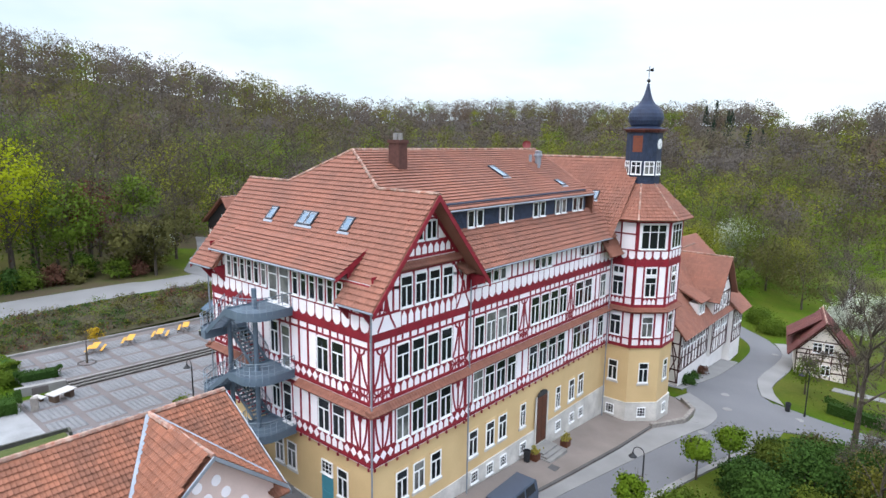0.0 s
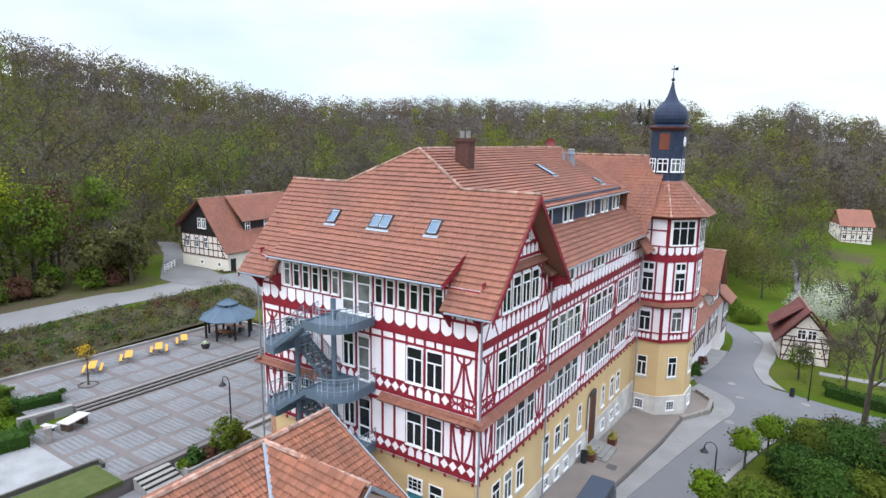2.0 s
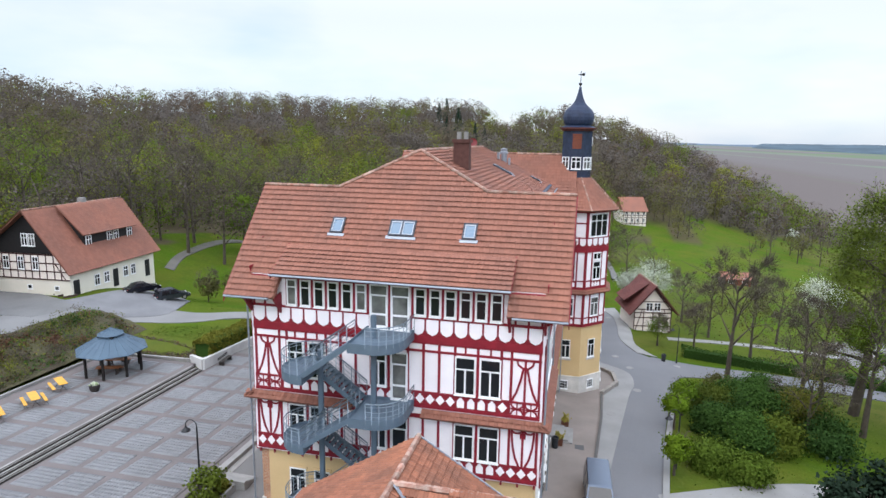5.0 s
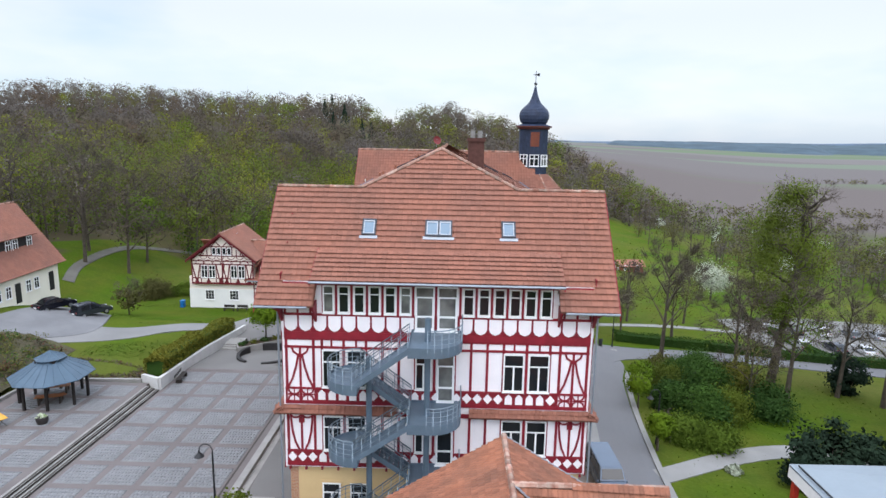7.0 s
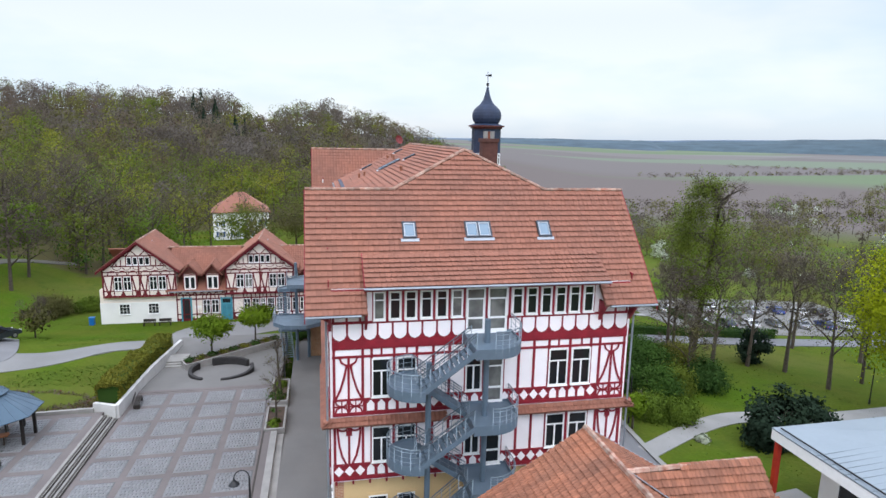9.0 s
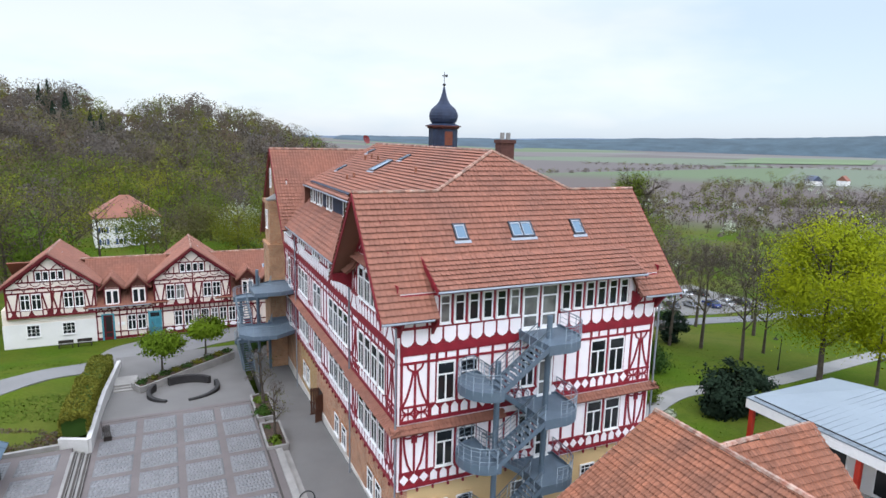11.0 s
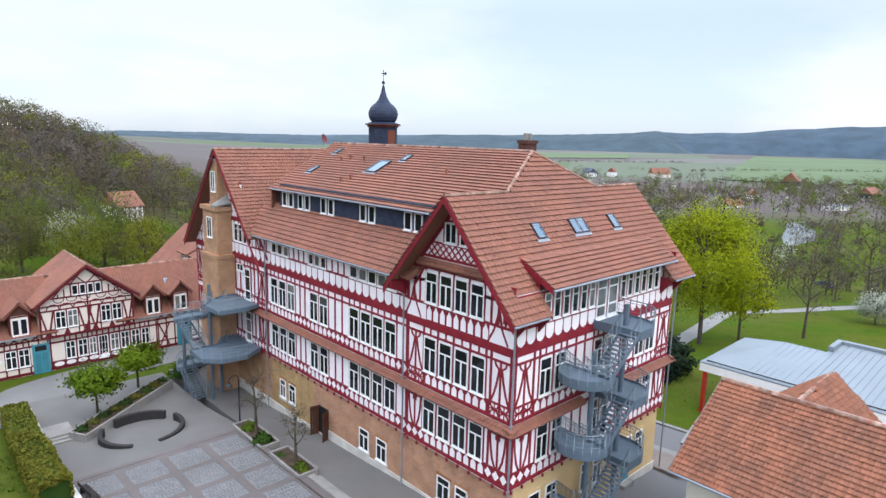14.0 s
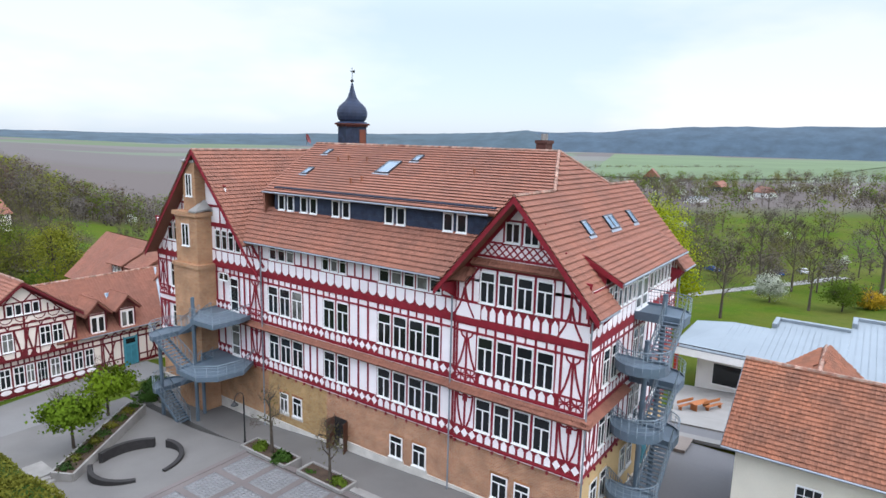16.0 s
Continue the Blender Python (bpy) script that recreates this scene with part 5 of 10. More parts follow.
roofs["tower_s"] = [(-1.25, 29.9, 15.69), (-1.25, 36.5, 23.4), (18.7, 36.5, 23.4), (18.7, 29.9, 15.69)]
roof_window("tower_s", 15.3, 33.3, 0.8, 1.1)
# small pent roof between the long front and the tower
bm = bmesh.new()
pts = [(SX + 1.2, 29.6, 14.3), (SX + 1.2, 32.4, 14.3), (SX - 0.6, 32.6, 16.6), (SX - 0.6, 29.8, 16.6)]
slab(bm, pts)
bmesh.ops.recalc_face_normals(bm, faces=bm.faces)
part("corner_roof", bm, TILE, school)
tiles("school", pts)


# ---------------------------------------------------------------- steel fire stairs
def tread_box():
    return mesh_of("tread", [(x, y, z) for x in (-0.14, 0.14) for y in (-0.5, 0.5) for z in (-0.02, 0.02)],
                   [(0, 1, 3, 2), (4, 6, 7, 5), (0, 4, 5, 1), (2, 3, 7, 6), (0, 2, 6, 4), (1, 5, 7, 3)], STEEL)


TREAD = tread_box()
TREAD.materials.clear()
TREAD.materials.append(mat("galvanised_tread", (0.12, 0.165, 0.21), 0.5, 0.2, 2, 20, 0.1, metal=0.3))


RAIL = mat("rail_steel", (0.20, 0.25, 0.29), 0.4, 0.15, 2, 20, 0.03, metal=0.5)


def pipe(name, pts, r, sides=6):
    """A bent pipe along points, as one mesh."""
    v, f = [], []
    for i, p in enumerate(pts):
        d = (pts[min(i + 1, len(pts) - 1)] - pts[max(i - 1, 0)]).normalized()
        u = d.cross(Vector((0, 0, 1))).normalized()
        w = u.cross(d)
        v += [p + (u * math.cos(k * 2 * math.pi / sides) + w * math.sin(k * 2 * math.pi / sides)) * r for k in range(sides)]
    for i in range(len(pts) - 1):
        f += [(i * sides + k, i * sides + (k + 1) % sides, (i + 1) * sides + (k + 1) % sides, (i + 1) * sides + k) for k in range(sides)]
    f += [tuple(range(sides)), tuple(range((len(pts) - 1) * sides, len(pts) * sides))]
    return mesh_of(name, v, f, RAIL, True)


POST = pipe("railing_post", [Vector((0, 0, -0.1)), Vector((0, 0.0001, 1.1))], 0.022, 5)


def railing(esc, pts):
    """A hand rail, three thin rails and posts along a line of points at floor level."""
    pts = [Vector(p) for p in pts]
    for h, r, name in ((1.1, 0.034, "handrail"), (0.92, 0.018, "rail"), (0.62, 0.014, "rail"), (0.34, 0.014, "rail")):
        part(name, pipe(name, [p + Vector((0, 0, h)) for p in pts], r), None, esc, "round steel handrail" if name == "handrail" else "")
    for a, b in zip(pts, pts[1:]):
        k = max(1, int((b - a).length / 0.6))
        for i in range(k):
            part("railing_post", POST, None, esc).location = a.lerp(b, i / k)
    part("railing_post", POST, None, esc).location = pts[-1]


def deck(esc, pts, z, plate=0.44):
    bm = bmesh.new()
    prism(bm, [(x, y, 0) for x, y in pts], (0, 0, z - 0.08), (0, 0, z))
    k = len(pts)
    for i in range(k):
        a, b = Vector((*pts[i], z)), Vector((*pts[(i + 1) % k], z))
        if (b - a).length > 0.05:
            n = (b - a).cross(Vector((0, 0, 1))).normalized() * 0.015
            prism(bm, [a + n, b + n, b - n, a - n], (0, 0, -plate), (0, 0, 0.14))
    bmesh.ops.recalc_face_normals(bm, faces=bm.faces)
    return part("landing", bm, STEEL, esc, "blue-grey steel landing with curved edge plate")


def flight(esc, a, b, width):
    """A straight flight from a (upper) to b (lower), both at its middle line."""
    a, b = Vector(a), Vector(b)
    run = Vector((b.x - a.x, b.y - a.y, 0))
    side = run.normalized().cross(Vector((0, 0, 1))) * (width / 2)
    n = max(2, round((a.z - b.z) / 0.19))
    bm = bmesh.new()
    for s in (-1, 1):
        p, q = a + side * s, b + side * s
        w = side.normalized() * 0.02
        prism(bm, [p + w, q + w, q - w, p - w], (0, 0, -0.26), (0, 0, 0.10))
    bmesh.ops.recalc_face_normals(bm, faces=bm.faces)
    fl = part("flight", bm, STEEL, esc, "blue-grey steel stair flight")
    ang = math.atan2(run.y, run.x)
    for i in range(1, n):
        t = part("tread", TREAD, None, fl)
        p = a.lerp(b, i / n)
        t.matrix_basis = Matrix.Translation(p) @ Matrix.Rotation(ang, 4, 'Z') @ Matrix.Diagonal((1, width * 0.97, 1, 1))
    for s in (-1, 1):
        railing(esc, [a + side * s, b + side * s])


def half_round(cx, cy, r, a0, a1, n=9):
    return [(cx + r * math.cos(radians(a0 + (a1 - a0) * i / (n - 1))), cy + r * math.sin(radians(a0 + (a1 - a0) * i / (n - 1)))) for i in range(n)]


def fire_stair(name, label, levels, foot, at):
    """A stair of straight double flights: doors on the right, half-round half-landings on the left. levels: the door platforms' heights from the top."""
    esc = thing(name, label, "fire escape", at)
    yi, yo, wd = -0.80, -2.65, 1.25
    xr, xl = 7.55, 4.55
    for c in ((8.55, -1.75), (5.25, -1.75)):
        bm = bmesh.new()
        bar(bm, (c[0], c[1], foot - 0.3), (c[0], c[1], levels[0] + (1.35 if c[0] > 6 else -1.0)), 0.17, 14)
        part("column", bm, STEEL, esc, "round steel column")
    for i, z in enumerate(levels):
        below = levels[i + 1] if i + 1 < len(levels) else foot
        zm = (z + below) / 2
        edge = [(xr, yo - 0.65), (8.6, yo - 0.65)] + half_round(8.8, -1.65, 1.68, -84, 0, 7) + [(10.48, -0.06), (xr, -0.06)]
        deck(esc, edge, z)
        railing(esc, [(p[0], p[1], z) for p in edge[1:10]])
        flight(esc, (xr, yo, z), (xl, yo, zm), wd)
        arc = half_round(xl, -1.72, 1.62, 90, 270, 11)
        deck(esc, arc + [(xl + 0.25, -3.34), (xl + 0.25, -0.10)], zm)
        railing(esc, [(p[0], p[1], zm) for p in arc])
        flight(esc, (xl, yi, zm), (xr, yi, below), wd)
    return esc


fire_stair("fire_escape_stair", "blue-grey steel fire escape stair on round columns", [13.72, 9.32, 5.22], 0.35, (0, 0, 0))


def wing_stair():
    """The stair by the brick tower: inner flights go down north from the door platforms, outer flights come back south."""
    esc = thing("fire_escape_stair", "blue-grey steel fire escape stair beside a brick tower", "fire escape", (0, 0, 0))
    for x, y, top in ((-3.2, 34.3, 11.0), (-1.95, 35.2, 5.1), (-4.6, 37.4, 7.0)):
        bm = bmesh.new()
        bar(bm, (x, y, -0.6), (x, y, top), 0.16, 12)
        part("column", bm, STEEL, esc, "round steel column")
    for z, edge, zm in ((9.32, [(-0.05, 30.6), (-1.5, 30.2), (-4.0, 30.3), (-4.1, 33.3), (-1.85, 35.4), (-0.05, 35.4)], 7.25),
                        (5.22, [(-0.05, 30.4), (-2.1, 29.1), (-4.3, 29.4), (-5.5, 30.7), (-5.4, 33.6), (-1.85, 33.8), (-1.85, 35.4), (-0.05, 35.4)], 2.45)):
        deck(esc, edge, z, 0.26)
        railing(esc, [(a, b, z) for a, b in edge[:5 if z < 6 else 4]])
        flight(esc, (-2.45, 33.6, z), (-2.45, 37.0, zm), 1.15)
        arc = half_round(-3.55, 37.1, 1.85, 0, 180, 11)
        deck(esc, arc, zm, 0.28)
        railing(esc, [(a, b, zm) for a, b in arc])
        foot = 5.22 if z > 6 else -0.3
        flight(esc, (-4.65, 37.2, zm), (-4.5 if z > 6 else -4.2, 33.4 if z > 6 else 34.7, foot), 1.15)


wing_stair()


# ---------------------------------------------------------------- lanes, paths and the paved yard
PAVE_WARM = mat("warm_paving", (0.225, 0.190, 0.168), 0.9, 0.2, 0.4, 10, 0.15)
sheet("road", [(20.6, -34), (21.0, 0), (22.4, 15), (25.2, 33.7), (26.0, 40.8), (21.4, 47.8), (20.9, 54.8), (22.4, 62), (22.2, 72), (20.8, 78), (17.5, 81.5), (12, 85)],
      [(26.0, -34), (26.0, 0), (27.7, 18), (30.3, 34), (32.6, 42.5), (31.3, 50), (28.1, 54.2), (26.5, 60), (26.5, 69), (26.0, 76), (23.6, 81), (20, 85), (13, 89)], 0.06, ASPHALT, "grey asphalt lane", steps=60)
sheet("road", [(30.0, 52.2), (37, 51.3), (50, 52.5), (80, 50.5), (130, 54)], [(31.5, 43), (36, 45.6), (50, 47.8), (80, 46), (130, 49)], 0.09, ASPHALT, "grey asphalt lane to a car park")
sheet("road", [(-45, -40), (-45.4, 6.6), (-44.2, 14), (-43, 26), (-33, 32.4), (-26.4, 34.9), (-20.3, 42), (-17.7, 50.9), (-6.4, 54.0), (3, 54.3)],
      [(-36, -40), (-38.9, 3), (-38.7, 15.4), (-37.6, 22), (-31.2, 27.6), (-25, 31), (-19.4, 37.6), (-17.2, 40.6), (-6.1, 47.5), (3, 48)], 0.07, mat("pale_gravel_lane", (0.185, 0.183, 0.180), 0.95, 0.18, 0.2, 6, 0.15), "pale grey gravel lane", steps=60)
sheet("lane_branch", [(-40.5, 21.0), (-46.5, 20.6), (-50.6, 22.8), (-57, 27), (-64, 31.6), (-73, 36)], [(-38.5, 27.4), (-42.5, 27.8), (-47, 29.0), (-55, 31.6), (-62.5, 34.6), (-71, 39)], 0.09, mat("grey_gravel_branch", (0.165, 0.163, 0.160), 0.95, 0.22, 0.3, 6, 0.2), "grey gravel lane branching into the wood", steps=24)
# wooden sleeper steps beside the white house, and a white barrier across the branch
for k in range(14):
    x, y = -58.5 + 1.15 * k, 35.0 - 0.43 * k
    bm = bmesh.new()
    cuboid(bm, -0.11, 0.11, -0.9, 0.9, -0.1, 0.24)
    rounded(bm, 0.03)
    bm.transform(pose(x, y, ground_z(x, y), 0, 0, -20))
    sl = new("sleeper_step", bpy.data.meshes.new("sleeper_step"))
    bm.to_mesh(sl.data)
    bm.free()
    sl.data.materials.append(mat("sleeper_wood", (0.075, 0.050, 0.038), 0.9, 0.3, 3, 20, 0.3))
    tagged(sl, "dark wooden sleeper step beside the white house", "step", "sleeper steps")
barrier = thing("barrier", "white painted wooden barrier across the gravel branch", "barrier", pose(-51.2, 23.8, ground_z(-51.2, 23.8), 0, 0, 126))
for k in range(4):
    bm = bmesh.new()
    cuboid(bm, 1.35 * k - 0.05, 1.35 * k + 0.05, -0.05, 0.05, -0.1, 1.15)
    part("post", bm, WHITE, barrier)
for z in (0.35, 0.7, 1.05):
    bm = bmesh.new()
    cuboid(bm, -0.1, 4.15, -0.085, -0.053, z, z + 0.12)
    part("rail", bm, WHITE, barrier)
sheet("parking_place", [(-43.0, 27), (-41.0, 33), (-40.8, 42)], [(-35.5, 25.5), (-31, 31.5), (-33.5, 39.5)], 0.115, mat("dark_parking_gravel", (0.16, 0.16, 0.165), 0.95, 0.2, 0.4, 8, 0.2), "dark gravel parking place", steps=14)
sheet("pavement", [(18.0, -2), (18.0, 10), (18.0, 22), (18.0, 33)], [(20.9, -2), (21.6, 10), (22.4, 20), (23.2, 33.5)], 0.16, PAVE_WARM, "reddish stone pavement beside the house", "pavement", 20)
sheet("pavement", [(18.2, 32.5), (18.2, 38), (18.2, 41), (18.2, 45)], [(23.2, 33.5), (24.7, 37), (24.2, 41.0), (21.5, 43.6)], 0.18, PAVE_WARM, "reddish stone pavement round the tower", "pavement", 14)
PALE = mat("pale_pavement", (0.235, 0.23, 0.222), 0.9, 0.15, 0.4, 10, 0.1)
sheet("pavement", [(20.9, -34), (20.9, -2), (21.5, 10), (22.4, 20), (23.2, 33.4), (24.9, 37), (24.4, 41.2), (21.4, 44)],
      [(21.6, -34), (21.8, -2), (22.6, 10), (23.9, 20), (25.9, 33.6), (26.8, 38.5), (26.2, 43.0), (22.0, 47)], 0.13, PALE, "pale concrete pavement along the lane", "pavement", 40)
sheet("kerb", [(26.0, -34), (26.0, 0), (27.7, 18), (30.3, 33), (32.0, 39)], [(26.5, -34), (26.5, 0), (28.2, 17.9), (30.9, 32.9), (32.9, 38.6)], 0.20, PALE, "pale kerb stones beside the lane", "kerb", 30)
sheet("pavement", [(28.4, 53.2), (26.4, 60), (26.4, 69), (26.0, 76), (23.8, 81.2)], [(31.0, 52.4), (28.5, 58), (28.5, 67), (28.0, 75), (26.6, 82.5)], 0.14, PALE, "pale paved corner beside the lane", "pavement", 12)
sheet("pavement", [(17.0, 46.5), (18.8, 55), (20.0, 66)], [(20.9, 47.5), (22.3, 57), (22.4, 66)], 0.13, PALE, "pale pavement before the timbered house", "pavement", 14)
sheet("path", [(26.8, 9.4), (40, 16.2), (54.6, 16.2), (90, 22)], [(26.5, 11.6), (40, 18.8), (54.6, 18.8), (90, 25)], 0.07, PALE, "pale garden path", "path", 30)
sheet("path", [(34, 64.5), (50, 68), (70, 66)], [(34, 66.3), (50, 70), (70, 68.2)], 0.08, PALE, "pale garden path", "path", 20)
sheet("path", [(27.2, 112), (27.0, 127), (25.4, 150), (22.8, 168)], [(28.6, 112), (28.4, 127), (26.8, 150), (24.4, 168)], 0.30, mat("worn_path", (0.145, 0.14, 0.135), 0.95, 0.2, 0.4, 8, 0.2), "grey meadow path", "path", 20)
sheet("path", [(-50, 58), (-53.2, 67), (-53.4, 82), (-46, 92)], [(-51.6, 57.6), (-54.8, 67), (-55, 82.6), (-46.6, 93.6)], 0.12, mat("worn_wood_path", (0.120, 0.112, 0.098), 0.95, 0.25, 0.4, 8, 0.2), "worn path into the wood", "path", 20)
sheet("car_park", [(60, 55), (80, 53), (112, 56)], [(60, 78), (82, 84), (112, 84)], 0.10, mat("car_park_gravel", (0.15, 0.145, 0.135), 0.95, 0.15, 0.4, 6, 0.1), "pale gravel car park", "car park", 20)
sheet("path", [(90, 22), (110, 10), (150, -10)], [(90, 25), (112, 13), (152, -7)], 0.08, PALE, "pale park path", "path", 20)
sheet("service_yard", [(-4.4, -20), (-4.4, -9), (-4.4, 0.4)], [(20.8, -20), (20.8, -9), (20.8, 0.4)], 0.0, ASPHALT, "grey asphalt service yard", "yard", 20,
      zf=lambda x, y: 0.75 - 1.35 * smooth01(x, 2, 21))

# manhole lids in the lane
for x, y in ((25.2, 49.9), (26.75, 45.1), (25.4, 38.5), (26.95, 36.2), (33.1, 49.1), (23.7, 27.4), (25.2, 75.4)):
    bm = bmesh.new()
    lathe(bm, [(0.48, 0), (0.48, 0.02), (0.40, 0.026), (0.39, 0.018), (0.02, 0.02)], 18, (x, y, ground_z(x, y) + (0.15 if x < 24 or x == 25.4 else 0.085)))
    lid = new("manhole_cover", bpy.data.meshes.new("manhole_cover"))
    bm.to_mesh(lid.data)
    bm.free()
    lid.data.materials.append(PALE)
    tagged(lid, "round pale grey manhole cover in the lane", "manhole cover", "manhole covers in the lane")

# the yard: a slab of reddish paving with a grid of light cobbled squares, three steps up to a terrace
def slab_strip(name, x0, x1, y0, y1, zf, material, label, category, thick=1.2, n=24):
    v, f = [], []
    for i in range(n + 1):
        y = y0 + (y1 - y0) * i / n
        z = zf(y)
        v += [(x0, y, z), (x1, y, z), (x0, y, z - thick), (x1, y, z - thick)]
    for i in range(n):
        a, b = i * 4, i * 4 + 4
        f += [(a, a + 1, b + 1, b), (a + 2, b + 2, b + 3, a + 3), (a, b, b + 2, a + 2), (a + 1, a + 3, b + 3, b + 1)]
    f += [(0, 2, 3, 1), (n * 4, n * 4 + 1, n * 4 + 3, n * 4 + 2)]
    ob = new(name, mesh_of(name, v, f, material))
    return tagged(ob, label, category, kind="structure")


yard = slab_strip("yard_paving", -17.5, -4.7, -16, 24.6, yard_z, PAVE_RED, "reddish paved yard with light cobbled squares", "paving")
slab_strip("yard_asphalt", -17.5, -4.7, 24.6, 44, lambda y: yard_z(y) + 0.01, PAVING, "dark grey asphalt end of the yard", "paving")
slab_strip("walkway", -3.7, 0.3, -4, 45, lambda y: 1.12 - 0.6 * smooth01(y, 6, 20) - 0.8 * smooth01(y, 19, 32) - 0.2 * smooth01(y, 32, 45), PAVING, "grey walkway beside the house", "paving")
terrace = slab_strip("terrace_paving", -29.4, -18.7, -8, 19.6, lambda y: yard_z(y) + 0.48, PAVE_RED, "reddish paved terrace with light cobbled squares", "paving", 2.0)
for k, x in enumerate((-17.5, -17.9, -18.3)):
    ob = slab_strip("yard_step", x - 0.42, x, -5.2, 18.9, lambda y: yard_z(y) + 0.16 * (k + 1), CONCRETE, "long stone step between yard and terrace", "step", 0.4)
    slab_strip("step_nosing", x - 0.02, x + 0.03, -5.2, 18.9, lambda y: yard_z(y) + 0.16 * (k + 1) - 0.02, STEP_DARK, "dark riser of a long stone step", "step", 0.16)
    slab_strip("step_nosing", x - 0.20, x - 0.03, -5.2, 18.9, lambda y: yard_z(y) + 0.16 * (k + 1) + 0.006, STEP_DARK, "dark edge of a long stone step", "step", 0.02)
for k, x in enumerate((-4.7, -4.2)):
    slab_strip("low_wall" if k == 0 else "walkway_step", x, x + 0.5, 1.0, 14.4, lambda y: yard_z(y) + (0.12 if k == 0 else -0.18), CONCRETE, "pale concrete edge between yard and walkway", "wall", 0.8)
slab_strip("drain_line", -5.35, -5.2, -8, 24.6, lambda y: yard_z(y) + 0.006, STEP_DARK, "dark drain line in the paving", "drain", 0.03)
MOSSY = mat("worn_lawn", (0.075, 0.088, 0.022), 0.95, 0.45, 1.2, 9, 0.6, second=(0.045, 0.066, 0.014), distance=0.15)
slab_strip("gravel_place", -17.4, -8.6, -15.9, -9.75, lambda y: yard_z(y) + 0.015, mat("white_gravel", (0.27, 0.275, 0.275), 0.95, 0.45, 0.5, 9, 0.3, second=(0.20, 0.20, 0.20)), "pale worn gravel at the corner of the yard", "gravel", 0.1)
slab_strip("lawn", -8.2, -4.6, -15.9, -8.75, lambda y: yard_z(y) + 0.10, MOSSY, "small lawn behind a low dark wall", "lawn", 0.3)
for k in range(5):
    slab_strip("corner_step", -4.5 + 0.48 * k, -4.0 + 0.48 * k, -8.1, -5.5, lambda y: 1.56 - 0.15 * k, CONCRETE, "stone step down from the yard", "step", 0.9, 2)
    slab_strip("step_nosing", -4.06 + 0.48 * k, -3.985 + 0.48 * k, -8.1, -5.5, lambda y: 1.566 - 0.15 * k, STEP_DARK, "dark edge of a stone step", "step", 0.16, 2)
slab_strip("yard_edge", -17.4, -4.8, 24.5, 24.95, lambda y: yard_z(y) + 0.03, PAVE_RED, "pale stone edge across the yard", "kerb", 0.2, 2)

# cobbled squares: each a panel of separate setts
setts, cells = [], []


def sett_panel(cx, cy, lift):
    n, s = 10, 2.42 / 10
    cells.append(np.array([(cx + a * 1.26, cy + b * 1.26, yard_z(cy + b * 1.26) + lift + h) for h in (0.008, -0.03) for a, b in ((-1, -1), (1, -1), (1, 1), (-1, 1))]))
    for i in range(n):
        for j in range(6):
            w, d = s * 0.985, 2.42 / 6 * 0.985
            x = cx - 1.21 + i * s + (0.3 * s if j % 2 else 0) * (i < n - 1)
            y = cy - 1.21 + j * 2.42 / 6
            lip = lift + random.uniform(0.014, 0.022)
            z, zf = yard_z(y) + lip, yard_z(y + d) + lip
            z2 = min(z, zf) - 0.05
            setts.append(np.array([(x, y, z), (x + w, y, z), (x + w, y + d, zf), (x, y + d, zf), (x, y, z2), (x + w, y, z2), (x + w, y + d, z2), (x, y + d, z2)]))


for i in range(4):
    for j in range(12):
        cy = 22.7 - 3.08 * j
        if cy > -9:
            sett_panel(-6.75 - 3.02 * i, cy, 0)
for i in range(3):
    for j in range(9):
        sett_panel(-20.6 - 3.05 * i, 17.6 - 3.08 * j, 0.48)
cf = np.array([(0, 1, 2, 3), (0, 4, 5, 1), (1, 5, 6, 2), (2, 6, 7, 3), (3, 7, 4, 0)])
sv, sf = joined([(a, cf) for a in setts])
bv, bf = joined([(a, cf) for a in cells])
tagged(new("sett_beds", mesh_np("sett_beds", bv, bf, mat("sett_bedding", (0.186, 0.185, 0.186), 0.95, 0.2, 0.5, 12, 0.1))), "grey bedding under the cobbled squares", "paving", kind="stuff")
me = mesh_np("cobble_setts", sv, sf, mat("light_setts", (0.190, 0.191, 0.195), 0.9, 0.15, 0.4, 12, 0.1, island=0.14))
tagged(new("cobble_setts", me), "light grey cobble setts laid in squares", "paving", kind="stuff")

# retaining walls and planting beds
def wall_line(name, pts, w, z0, z1, material, label, category="wall"):
    """A wall along points (x, y), heights z0 and z1 as numbers or functions of y."""
    bm = bmesh.new()
    for (xa, ya), (xb, yb) in zip(pts, pts[1:]):
        d = Vector((xb - xa, yb - ya, 0))
        s = d.normalized().cross(Vector((0, 0, 1))) * w / 2
        r = []
        for x, y in ((xa, ya), (xb, yb)):
            lo, hi = (z0(y) if callable(z0) else z0), (z1(y) if callable(z1) else z1)
            r.append([Vector((x, y, lo)) + s, Vector((x, y, lo)) - s, Vector((x, y, hi)) - s, Vector((x, y, hi)) + s])
        v = [[bm.verts.new(p) for p in k] for k in r]
        for i in range(4):
            j = (i + 1) % 4
            bm.faces.new((v[0][i], v[0][j], v[1][j], v[1][i]))
        bm.faces.new(v[0][::-1])
        bm.faces.new(v[1])
    bmesh.ops.recalc_face_normals(bm, faces=bm.faces)
    me = bpy.data.meshes.new(name)
    bm.to_mesh(me)
    bm.free()
    me.materials.append(material)
    return tagged(new(name, me), label, category, kind="structure")


